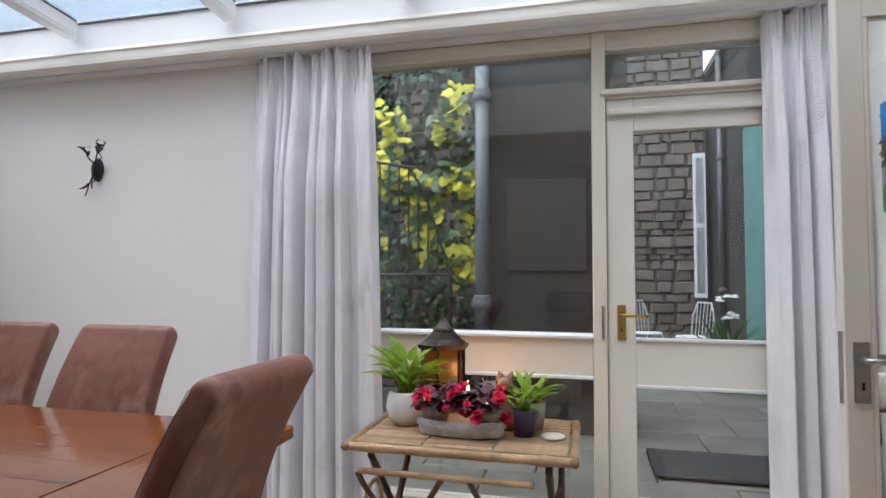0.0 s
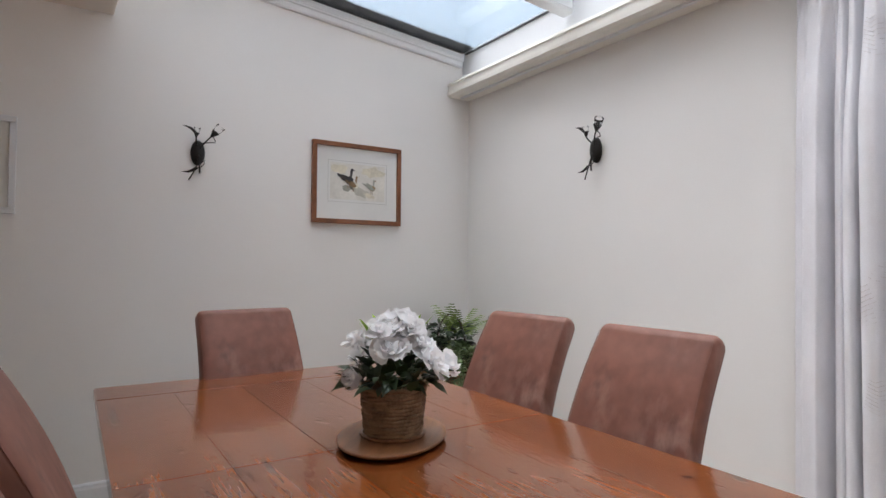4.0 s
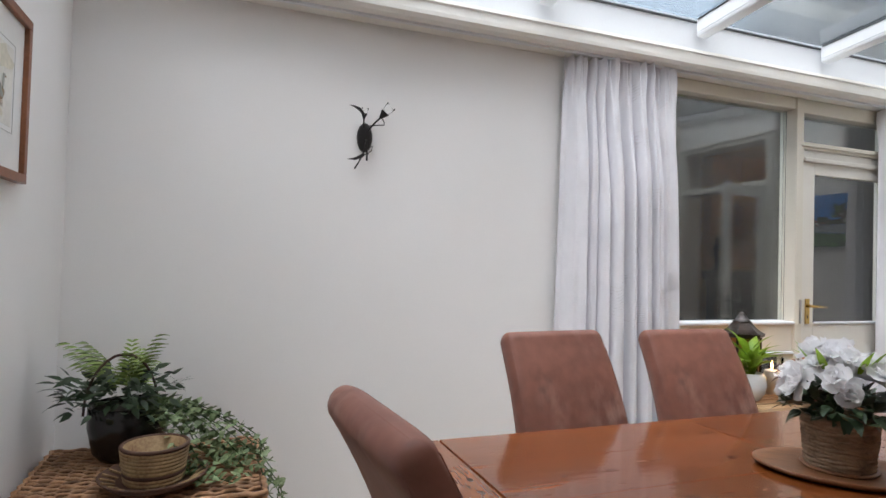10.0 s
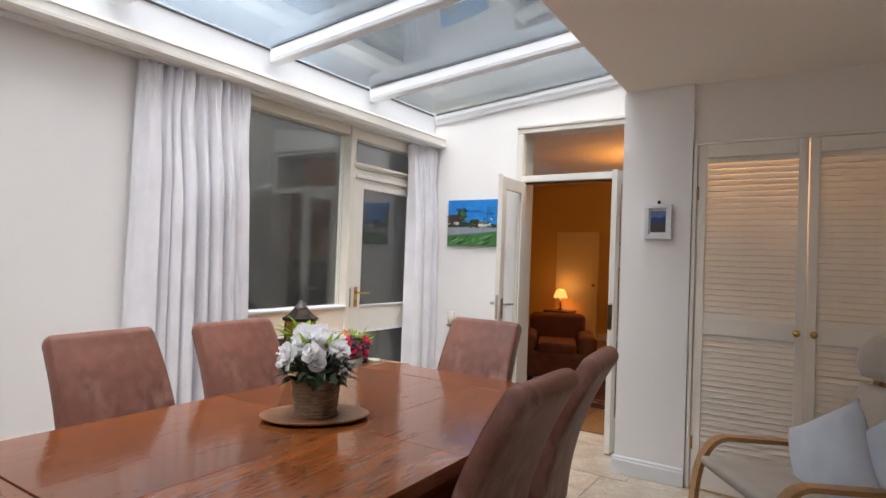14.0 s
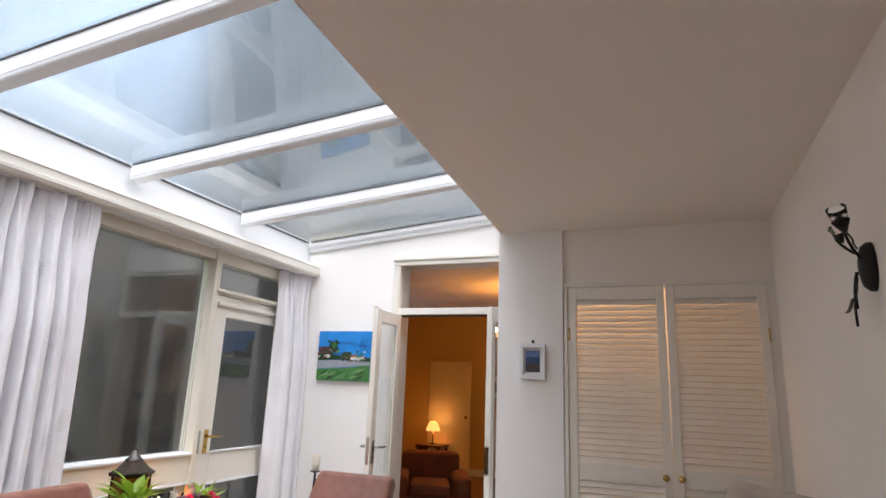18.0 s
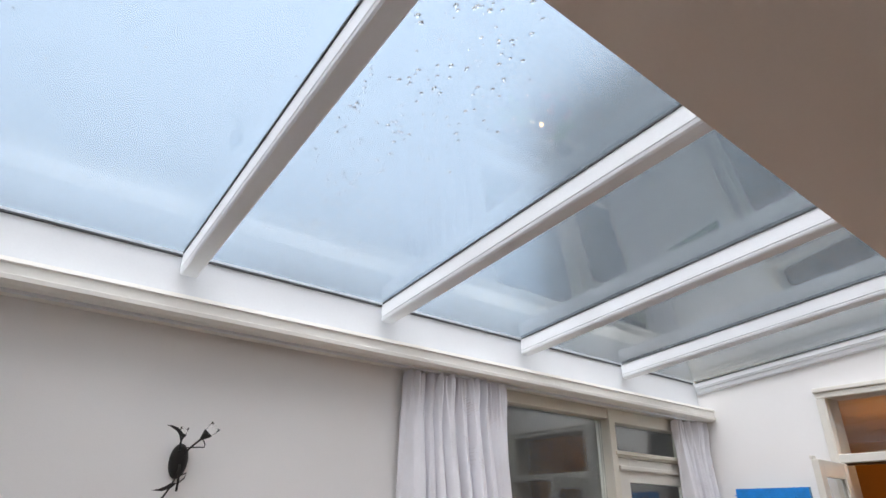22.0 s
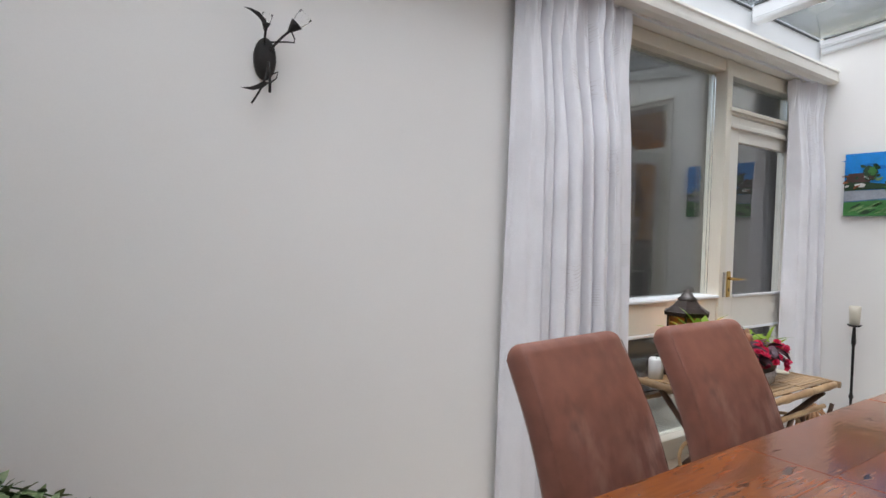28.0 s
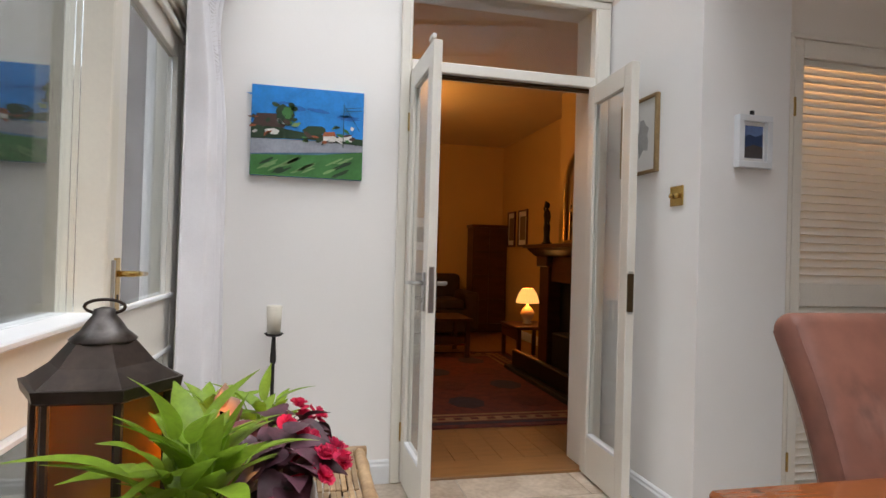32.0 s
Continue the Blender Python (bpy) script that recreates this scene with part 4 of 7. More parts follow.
for i in range(7):
    a = rnd.uniform(0, 6.28)
    b = bmesh.new()
    leaf(b, Matrix.Translation((0.06 * math.cos(a), 0.06 * math.sin(a), 0.24)) @ pose(0, 0, 0, 65, 0, math.degrees(a) - 90), 0.07, 0.022, 0.2)
    part("shoot", b, LEAF_BRIGHT, azalea, smooth=True)


# ---- bamboo side table by the window ----
bt = empty("bamboo_table", pose(-0.34, 2.445, 0), "folding bamboo side table with slatted top by the window", "side table")
BL, BW, BZ = 0.425, 0.27, 0.572


def cane(a, b, r, parent, name="pole", knots=3, seg=10, material=BAMBOO):
    a, b = Vector(a), Vector(b)
    pts, rad = [], []
    n = knots * 4 + 1
    for i in range(n):
        v = i / (n - 1)
        pts.append(a.lerp(b, v))
        rad.append(r * (1.16 if i % 4 == 2 else 0.98))
    return part(name, tube(pts, rad, seg), material, parent, smooth=True)


cane((-BL, -BW, BZ - 0.018), (BL, -BW, BZ - 0.018), 0.017, bt, "edge_pole", 4)
cane((-BL, BW, BZ - 0.018), (BL, BW, BZ - 0.018), 0.017, bt, "edge_pole", 4)
cane((-BL, -BW - 0.02, BZ - 0.016), (-BL, BW + 0.02, BZ - 0.016), 0.017, bt, "edge_pole", 3)
cane((BL, -BW - 0.02, BZ - 0.016), (BL, BW + 0.02, BZ - 0.016), 0.017, bt, "edge_pole", 3)
first = None
for i in range(105):
    y, k = -BW + 0.027 + (i // 3) * (2 * BW - 0.054) / 34, i % 3
    if first is None:
        first = part("slat", box(-BL / 3 + 0.010, BL / 3 - 0.010, -0.0062, 0.0062, -0.003, 0.003, 0.002), BAMBOO, bt)
        o = first
    else:
        o = new("slat", first.data)
        o.parent = bt
    o.matrix_basis = pose((k - 1) * (BL * 2 - 0.04) / 3 + rnd.uniform(-0.004, 0.004), y + rnd.uniform(-0.0015, 0.0015), BZ - 0.004 + rnd.uniform(-0.0015, 0.0015), rnd.uniform(-5, 5), 0, rnd.uniform(-0.4, 0.4))
for x in (-BL + 0.15, 0.0, BL - 0.15):
    cane((x, -BW, BZ - 0.019), (x, BW, BZ - 0.019), 0.010, bt, "cross_pole", 3)
for x in (-BL + 0.09, BL - 0.09):
    cane((x, -BW + 0.02, BZ - 0.05), (x, BW - 0.04, 0.02), 0.014, bt, "leg", 4, material=CANE_DARK)
    cane((x + 0.03, BW - 0.02, BZ - 0.05), (x + 0.03, -BW + 0.04, 0.02), 0.014, bt, "leg", 4, material=CANE_DARK)
cane((-BL + 0.05, -BW - 0.004, BZ - 0.105), (BL - 0.14, -BW - 0.004, BZ - 0.105), 0.012, bt, "rail", 4)
cane((-BL + 0.05, BW - 0.004, BZ - 0.105), (BL - 0.05, BW - 0.004, BZ - 0.105), 0.012, bt, "rail", 4)
cane((-BL + 0.09, -BW + 0.1, 0.18), (BL - 0.09, -BW + 0.1, 0.18), 0.011, bt, "stretcher", 4, material=CANE_DARK)
for s in (-1, 1):
    part("curved_brace", tube(arc((s * 0.05, -BW - 0.004, BZ - 0.11), (s * 0.16, -BW - 0.004, 0.26), (s * 0.36, -BW + 0.03, 0.12), 10), 0.011, 8), CANE_DARK, bt, smooth=True)
    part("curved_brace", tube(arc((s * 0.38, -BW - 0.004, BZ - 0.11), (s * 0.30, -BW - 0.004, 0.30), (s * 0.02, -BW + 0.03, 0.14), 10), 0.011, 8), CANE_DARK, bt, smooth=True)
    part("hoop", tube([(s * 0.40 + 0.0, -0.05 + 0.11 * math.cos(2 * math.pi * k / 20), 0.24 + 0.11 * math.sin(2 * math.pi * k / 20)) for k in range(20)], 0.009, 8, close=True), BAMBOO, bt, smooth=True)

BTZ = BZ + 0.001
# lantern
ln = empty("garden_lantern", pose(-0.50, 2.645, BTZ) @ Matrix.Diagonal((1, 1, 0.975, 1)), "tall bronze metal lantern with amber glass and candle", "lantern")
hexa = [(math.cos(radians(60 * k + 30)), math.sin(radians(60 * k + 30))) for k in range(6)]


def hexring(r, z):
    return [(r * c, r * s, z) for c, s in hexa]


part("base", quads(bmesh.new(), [hexring(0.108, 0), hexring(0.112, 0.012), hexring(0.104, 0.028)]), LANTERN, ln)
for c, s in hexa:
    part("post", tube([(0.098 * c, 0.098 * s, 0.02), (0.098 * c, 0.098 * s, 0.318)], 0.007, 6), LANTERN, ln)
for (c0, s0), (c1, s1) in zip(hexa, hexa[1:] + hexa[:1]):
    b = bmesh.new()
    pts = [(0.093 * c0, 0.093 * s0), (0.093 * c1, 0.093 * s1), (0.090 * c1, 0.090 * s1), (0.090 * c0, 0.090 * s0)]
    quads(b, [[(x, y, z) for x, y in pts] for z in (0.03, 0.312)])
    g = part("pane", b, AMBER, ln, "amber glass pane")
    g.visible_shadow = False
part("eave_ring", quads(bmesh.new(), [hexring(0.104, 0.310), hexring(0.118, 0.316), hexring(0.122, 0.334), hexring(0.10, 0.335)]), LANTERN, ln)
part("roof", quads(bmesh.new(), [hexring(0.116, 0.333), hexring(0.078, 0.360), hexring(0.050, 0.394), hexring(0.03, 0.40)]), LANTERN, ln)
part("chimney", lathe([(0.046, 0.392), (0.05, 0.398), (0.034, 0.412), (0.026, 0.425), (0.018, 0.436), (0.016, 0.446), (0.004, 0.45)], 20), PEWTER, ln, smooth=True)
part("ring_handle", tube([(0.0, 0.03 * math.cos(2 * math.pi * k / 20), 0.45 + 0.012 * math.sin(2 * math.pi * k / 20)) for k in range(20)], 0.0028, 6, close=True), LANTERN, ln, smooth=True)
part("candle", lathe([(0.033, 0.03), (0.034, 0.15), (0.028, 0.153), (0.002, 0.147)], 20), WAX, ln, smooth=True)


def flower_vase(name, profile, material, where, label, category="potted plant", seg=28):
    v = empty(name, pose(*where), label, category)
    part("pot", lathe(profile, seg), material, v, smooth=True)
    return v


# white pot with broad strap leaves
wp = flower_vase("peace_lily", [(0.001, 0.002), (0.045, 0.0), (0.066, 0.03), (0.074, 0.065), (0.066, 0.105), (0.058, 0.118), (0.055, 0.118), (0.062, 0.10), (0.001, 0.098)], GLAZE_WHITE, (-0.625, 2.485, BTZ), "bright green leafy plant in a round white ceramic pot")
part("soil", lathe([(0.001, 0.104), (0.058, 0.102)], 20, cap=True), SOIL, wp)
for i in range(44):
    b = bmesh.new()
    rise = rnd.uniform(48, 88)
    stalked_leaf(b, (rnd.uniform(-0.02, 0.02), rnd.uniform(-0.02, 0.02), 0.10), rnd.uniform(0, 360), rise, rnd.uniform(0.04, 0.13), rnd.uniform(0.08, 0.135), rnd.uniform(0.026, 0.044), rnd)
    part("leaf", b, LEAF_BRIGHT, wp, smooth=True)
wp.matrix_basis = wp.matrix_basis @ Matrix.Scale(1.18, 4)

# oval metal planter with two clay pots and purple begonia
planter = empty("planter_tray", pose(-0.36, 2.37, BTZ), "oval distressed white metal planter holding two clay pots", "planter")


def oval(rx, ry, z, n=36):
    return [(rx * math.cos(2 * math.pi * k / n), ry * math.sin(2 * math.pi * k / n), z) for k in range(n)]


part("tray", quads(bmesh.new(), [oval(0.01, 0.01, 0.003), oval(0.165, 0.062, 0.002), oval(0.17, 0.066, 0.006), oval(0.178, 0.073, 0.062), oval(0.175, 0.070, 0.064), oval(0.165, 0.062, 0.008), oval(0.01, 0.01, 0.006)]), LACE, planter, smooth=True)
for k in range(26):
    a = 2 * math.pi * k / 26
    part("scallop", tube(arc((0.18 * math.cos(a - 0.1), 0.075 * math.sin(a - 0.1), 0.045), (0.181 * math.cos(a), 0.076 * math.sin(a), 0.028), (0.18 * math.cos(a + 0.1), 0.075 * math.sin(a + 0.1), 0.045), 5), 0.0022, 5), LACE, planter)
for s in (-1, 1):
    cp = empty("clay_pot", pose(-0.36 + s * 0.105, 2.37, BTZ + 0.008), "grey-brown clay pot standing in the metal planter", "potted plant")
    part("pot", lathe([(0.001, 0.002), (0.04, 0.0), (0.052, 0.07), (0.057, 0.072), (0.059, 0.105), (0.055, 0.107), (0.05, 0.09), (0.001, 0.088)], 28), CLAY, cp, smooth=True)
    part("soil", lathe([(0.001, 0.094), (0.05, 0.092)], 20), SOIL, cp)
    blades = []
    for i in range(46):
        a, r = rnd.uniform(0, 360), rnd.uniform(0.01, 0.075)
        p = Vector((r * math.cos(radians(a)) - s * 0.03, r * math.sin(radians(a)) - 0.01, 0.115 + 0.085 * rnd.random() * (1 - r / 0.11)))
        blades.append((Matrix.Translation(p) @ pose(0, 0, 0, rnd.uniform(-15, 45), rnd.uniform(-30, 30), a - 90), rnd.uniform(0.045, 0.075), rnd.uniform(0.042, 0.06), 0.5, 6, 0.25))
    plant_stuff("foliage", LEAF_PURPLE, cp, blades, "dull purple begonia leaves")
    for i in range(11):
        a = rnd.uniform(2.6, 6.6)
        b = bmesh.new()
        ruffle(b, Matrix.Translation((s * -0.035 + rnd.uniform(0.08, 0.12) * math.cos(a), -0.03 + rnd.uniform(0.06, 0.10) * math.sin(a), 0.125 + rnd.uniform(-0.07, 0.06))) @ pose(0, 0, 0, rnd.uniform(0, 70), rnd.uniform(-40, 40), 0), rnd.uniform(0.016, 0.027), rnd)
        part("blossom", b, PETAL_RED, cp, "crimson blossom", smooth=True)
for s, x in ((-1, -0.36), (1, -0.24)):
    b = bmesh.new()

# glass candle holder and tea light
gh = empty("candle_glass", pose(-0.27, 2.53, BTZ) @ Matrix.Diagonal((1.1, 1.1, 1.7, 1)), "tall clear glass cylinder with a lit candle", "candle holder")
g = part("glass", lathe([(0.032, 0.0), (0.036, 0.004), (0.04, 0.115), (0.038, 0.115), (0.034, 0.008), (0.001, 0.006)], 24), glass_mat("clear_tumbler_glass", (0.99, 0.99, 0.99), 0.0, 1.1), gh, smooth=True)
g.visible_shadow = False
part("candle", lathe([(0.001, 0.008), (0.03, 0.008), (0.03, 0.05), (0.001, 0.05)], 20), WAX, gh)
part("flame", lathe([(0.001, 0.052), (0.005, 0.06), (0.004, 0.07), (0.001, 0.082)], 10), FLAME, gh, "small candle flame", smooth=True)
tl = empty("pillar_candle", pose(-0.37, 2.56, BTZ) @ Matrix.Diagonal((1, 1, 1.6, 1)), "tall ivory pillar candle with a lit flame", "candle")
part("candle", lathe([(0.001, 0.0), (0.038, 0.0), (0.039, 0.075), (0.034, 0.08), (0.001, 0.074)], 24), WAX, tl, smooth=True)
part("flame", lathe([(0.001, 0.08), (0.005, 0.088), (0.004, 0.1), (0.001, 0.112)], 10), FLAME, tl, "small candle flame", smooth=True)
lamp("candle_light", "POINT", (-0.32, 2.50, BTZ + 0.2), 0.3, (1.0, 0.45, 0.15), 0.02)

# small squirrel figure
fig = lathe([(0.001, 0.0), (0.03, 0.0), (0.038, 0.02), (0.036, 0.06), (0.026, 0.10), (0.018, 0.118), (0.001, 0.12)], 20)
merge(fig, lathe([(0.001, -0.026), (0.018, -0.02), (0.025, 0.0), (0.02, 0.018), (0.001, 0.026)], 16), pose(-0.006, -0.014, 0.135))
for s in (-1, 1):
    merge(fig, lathe([(0.010, 0.0), (0.012, 0.012), (0.001, 0.028)], 10), pose(-0.006 + s * 0.014, -0.008, 0.15, 0, s * 15, 0))
merge(fig, lathe([(0.001, 0.0), (0.018, 0.01), (0.02, 0.06), (0.012, 0.11), (0.001, 0.125)], 14), pose(0.01, 0.032, 0.0, -8, 0, 0))
figure = tagged(part("animal_figurine", fig, TERRACOTTA, smooth=True), "small brown terracotta squirrel figurine among pots", "figurine")
figure.matrix_basis = pose(-0.19, 2.51, BTZ) @ Matrix.Scale(1.35, 4)

# purple pot and grey pot with green plants
for where, m_, lab, h, sp in (((-0.115, 2.42, BTZ), PURPLE_POT, "bright green plant in a dark purple pot", 0.1, 0.18), ((-0.085, 2.54, BTZ), CLAY, "yellowish green plant in a grey pot", 0.11, 0.15)):
    v = flower_vase("potted_fern", [(0.001, 0.002), (0.038, 0.0), (0.05, h), (0.046, h), (0.042, h - 0.012), (0.001, h - 0.014)], m_, where, lab)
    part("soil", lathe([(0.001, h - 0.012), (0.043, h - 0.013)], 20), SOIL, v)
    for i in range(20):
        b = bmesh.new()
        stalked_leaf(b, (rnd.uniform(-0.015, 0.015), rnd.uniform(-0.015, 0.015), h - 0.012), rnd.uniform(0, 360), rnd.uniform(45, 88), rnd.uniform(0.03, sp * 0.6), rnd.uniform(0.06, 0.10), rnd.uniform(0.024, 0.036), rnd)
        part("leaf", b, LEAF_BRIGHT, v, smooth=True)
coaster = tagged(part("coaster", lathe([(0.001, 0), (0.045, 0), (0.047, 0.006), (0.045, 0.011), (0.001, 0.011)], 28), WAX, smooth=True), "round pale wooden coaster on the bamboo table", "coaster")
coaster.matrix_basis = pose(0.0, 2.41, BTZ)
pc = empty("pillar_candle", pose(-0.70, 2.675, BTZ), "short thick white pillar candle", "candle")
part("wax", lathe([(0.001, 0), (0.036, 0), (0.037, 0.09), (0.03, 0.1), (0.024, 0.096), (0.001, 0.09)], 24), GLAZE_WHITE, pc, smooth=True)
part("wick", tube([(0, 0, 0.088), (0.002, 0, 0.104)], 0.0012, 5), IRON, pc)

# wicker ball ornament on the floor by the wall
wb = empty("twig_bundle", pose(0.42, 2.42, 0), "woven twig ornament on the floor", "ornament")
for k in range(12):
    t0 = rnd.uniform(0, 3.14)
    part("twig", tube([(0.10 * math.cos(a) * math.cos(t0), 0.10 * math.cos(a) * math.sin(t0), 0.185 + 0.16 * math.sin(a) * (0.9 + 0.1 * math.sin(3 * a + k))) for a in (2 * math.pi * j / 24 for j in range(24))], 0.008, 6, close=True), WICKER, wb, smooth=True)

# floor candlestick
cs = empty("floor_candlestick", pose(1.13, 2.47, 0), "tall black iron floor candlestick with ivory candle", "candlestick")
part("base", lathe([(0.09, 0), (0.09, 0.008), (0.03, 0.018), (0.01, 0.03)], 24), IRON, cs, smooth=True)
part("stem", tube([(0, 0, 0.02), (0, 0, 0.25), (0, 0, 0.27), (0, 0, 0.29), (0, 0, 0.60), (0, 0, 0.62), (0, 0, 0.73)], [0.009, 0.008, 0.015, 0.008, 0.008, 0.014, 0.008], 12), IRON, cs, smooth=True)
part("drip_pan", lathe([(0.008, 0.725), (0.03, 0.73), (0.042, 0.74), (0.04, 0.742), (0.001, 0.735)], 24), IRON, cs, smooth=True)
part("candle", lathe([(0.028, 0.737), (0.034, 0.86), (0.03, 0.864), (0.001, 0.86)], 24), WAX, cs, smooth=True)


# ---- wicker chest with plants in the corner ----
chest = empty("wicker_chest", pose(-3.43, 2.425, 0) @ Matrix.Diagonal((1, 1, 0.91, 1)), "brown woven wicker chest with a lid in the corner", "chest")
CXH, CYH = 0.35, 0.285


def woven(name, x0, x1, y0, y1, z0, z1, pitch, parent):
    """A box of woven strands: a dark core and staggered bulging strands round it."""
    n = max(1, round((z1 - z0) / pitch))
    for i in range(n):
        z = z0 + (i + 0.5) * (z1 - z0) / n
        pts = []
        per = [(x0, y0, x1, y0), (x1, y0, x1, y1), (x1, y1, x0, y1), (x0, y1, x0, y0)]
        for ax, ay, bx, by in per:
            L = math.hypot(bx - ax, by - ay)
            m_ = int(L / 0.028)
            nx_, ny_ = (by - ay) / L, -(bx - ax) / L
            for k in range(m_):
                s_ = 0.005 if (k + i) % 2 else -0.004
                pts.append((ax + (bx - ax) * k / m_ + nx_ * s_, ay + (by - ay) * k / m_ + ny_ * s_, z + rnd.uniform(-0.002, 0.002)))
        part(name, tube(pts, pitch * 0.5, 5, close=True), WICKER, parent, smooth=True)


part("core", box(-CXH + 0.012, CXH - 0.012, -CYH + 0.012, CYH - 0.012, 0.01, 0.50), DARK_COIL, chest)
woven("strand", -CXH, CXH, -CYH, CYH, 0.02, 0.45, 0.022, chest)
lid = part("lid", box(-CXH - 0.004, CXH + 0.004, -CYH - 0.004, CYH + 0.004, 0.47, 0.535), DARK_COIL, chest, "woven wicker lid")
woven("lid_strand", -CXH - 0.012, CXH + 0.012, -CYH - 0.012, CYH + 0.012, 0.468, 0.55, 0.02, lid)
for i in range(34):
    y = -CYH + 0.010 + i * (2 * CYH - 0.020) / 33
    pts = [(-CXH + 0.02 * k, y + rnd.uniform(-0.004, 0.004), 0.545 + (0.006 if (k // 2 + i) % 2 else -0.003) + rnd.uniform(-0.002, 0.002)) for k in range(int(2 * CXH / 0.02) + 1)]
    part("top_strand", tube(pts, [0.008 * rnd.uniform(0.75, 1.2) for _ in pts], 5), WICKER, lid, smooth=True)
CTZ = 0.512

saucer = tagged(part("coil_tray", quads(bmesh.new(), [[(r * math.cos(2 * math.pi * k / 40), r * math.sin(2 * math.pi * k / 40), z) for k in range(40)] for r, z in ((0.001, 0.004), (0.09, 0.004), (0.12, 0.012), (0.142, 0.03), (0.146, 0.035), (0.142, 0.037), (0.12, 0.02), (0.09, 0.012), (0.001, 0.012))]), DARK_COIL, smooth=True), "shallow dark woven coil tray with pale zigzags", "tray")
saucer.matrix_basis = pose(-3.40, 2.24, CTZ) @ Matrix.Scale(1.1, 4)
for k in range(22):
    a = 2 * math.pi * k / 22
    part("zigzag", tube([(0.100 * math.cos(a), 0.100 * math.sin(a), 0.0165), (0.137 * math.cos(a + 0.14), 0.137 * math.sin(a + 0.14), 0.0345)], 0.0035, 5), GRASS_COIL, saucer)
bowl = empty("coil_basket", pose(-3.40, 2.242, CTZ + 0.015) @ Matrix.Scale(1.12, 4), "round coiled straw basket with dark rim", "basket")
part("liner", lathe([(0.001, 0.0), (0.073, 0.0), (0.086, 0.10), (0.080, 0.10), (0.068, 0.012), (0.001, 0.01)], 36), GRASS_COIL, bowl, smooth=True)
for i in range(10):
    z = 0.006 + i * 0.0103
    r = 0.074 + 0.0125 * z / 0.10
    part("coil", tube([(r * math.cos(2 * math.pi * k / 40), r * math.sin(2 * math.pi * k / 40), z) for k in range(40)], 0.0058, 6, close=True), DARK_COIL if i in (9, 2) else GRASS_COIL, bowl, smooth=True)

cpx = empty("corner_plants", pose(-3.52, 2.555, CTZ) @ Matrix.Diagonal((1.08, 1.08, 1.25, 1)), "mixed green house plants trailing from a black pot", "potted plant")
part("pot", lathe([(0.001, 0.0), (0.085, 0.0), (0.105, 0.02), (0.122, 0.09), (0.122, 0.15), (0.117, 0.152), (0.112, 0.135), (0.001, 0.132)], 36), GLAZE_BLACK, cpx, "black glazed pot", smooth=True)
part("soil", lathe([(0.001, 0.138), (0.114, 0.136)], 24), SOIL, cpx)
blades = []
for f in range(13):
    a, up = rnd.uniform(0, 360), rnd.uniform(52, 88)
    base = Matrix.Translation((-0.01, 0.02, 0.155)) @ pose(0, 0, 0, up, 0, a)
    L = rnd.uniform(0.13, 0.22)
    for k in range(10):
        v = 0.30 + 0.70 * k / 9
        stem = base @ Vector((0, L * v, -0.55 * L * v * v))
        for s in (-1, 1):
            blades.append((Matrix.Translation(stem) @ base.to_3x3().to_4x4() @ pose(0, 0, 0, -40 * v, s * 15, s * (68 - 26 * v)), 0.068 * (1.1 - 0.5 * v), 0.0085, 0.45, 3))
plant_stuff("palm_fronds", LEAF_PALM, cpx, blades, "feathery palm leaves")
part("basket_handle", tube([(0.105 * math.cos(math.pi * k / 14) - 0.02, -0.02 + 0.03 * math.cos(math.pi * k / 14), 0.13 + 0.165 * math.sin(math.pi * k / 14)) for k in range(15)], 0.0042, 7), DARKWOOD, cpx, "arched brown cane handle", smooth=True)
blades = []
for i in range(230):
    a, r = rnd.uniform(0, 6.28), rnd.uniform(0.03, 0.19)
    p = Vector((r * math.cos(a) - 0.02, r * math.sin(a) * 0.8 - 0.05, 0.15 + 0.10 * rnd.random() - 0.25 * max(0, r - 0.12)))
    blades.append((Matrix.Translation(p) @ pose(0, 0, 0, rnd.uniform(-20, 50), rnd.uniform(-30, 30), math.degrees(a) - 90), rnd.uniform(0.03, 0.055), rnd.uniform(0.018, 0.03), 0.3, 3))
plant_stuff("crassula_leaves", LEAF_DARK, cpx, blades, "dark glossy leaves")
blades = []
stems = []
for t_ in range(19):
    a = rnd.uniform(-62, -5) if t_ < 14 else rnd.uniform(-38, -8)
    L = rnd.uniform(0.22, 0.44) if t_ < 14 else rnd.uniform(0.46, 0.62)
    prev = []
    for k in range(22):
        v = k / 21
        r = 0.08 + L * v
        z = 0.16 + 0.05 * math.sin(v * 3.1) - 0.17 * min(1, v * 1.5) ** 1.2
        z = max(z, 0.012) if math.hypot(r * math.cos(radians(a)), 0) < 0.5 else z
        p = Vector((r * math.cos(radians(a)) * 0.95, r * math.sin(radians(a)), z))
        if p.x > 0.425:
            over = p.x - 0.425
            p = Vector((0.425 + 0.55 * over + 0.02 * math.sin(v * 30 + t_), p.y, 0.012 - 1.3 * over))
        prev.append(p)
        for s in (-1, 1):
            blades.append((Matrix.Translation(p) @ pose(0, 0, 0, rnd.uniform(-10, 60), rnd.uniform(-40, 40), a - 90 + s * rnd.uniform(30, 90)), rnd.uniform(0.018, 0.034), rnd.uniform(0.015, 0.026), 0.2, 3))
    stems.append(prev)
plant_stuff("ivy_leaves", LEAF_PALE, cpx, blades, "pale variegated trailing ivy leaves")
for s_ in stems[:6] + stems[14:]:
    part("stem", tube(s_, 0.0018, 5), LEAF_MID, cpx)


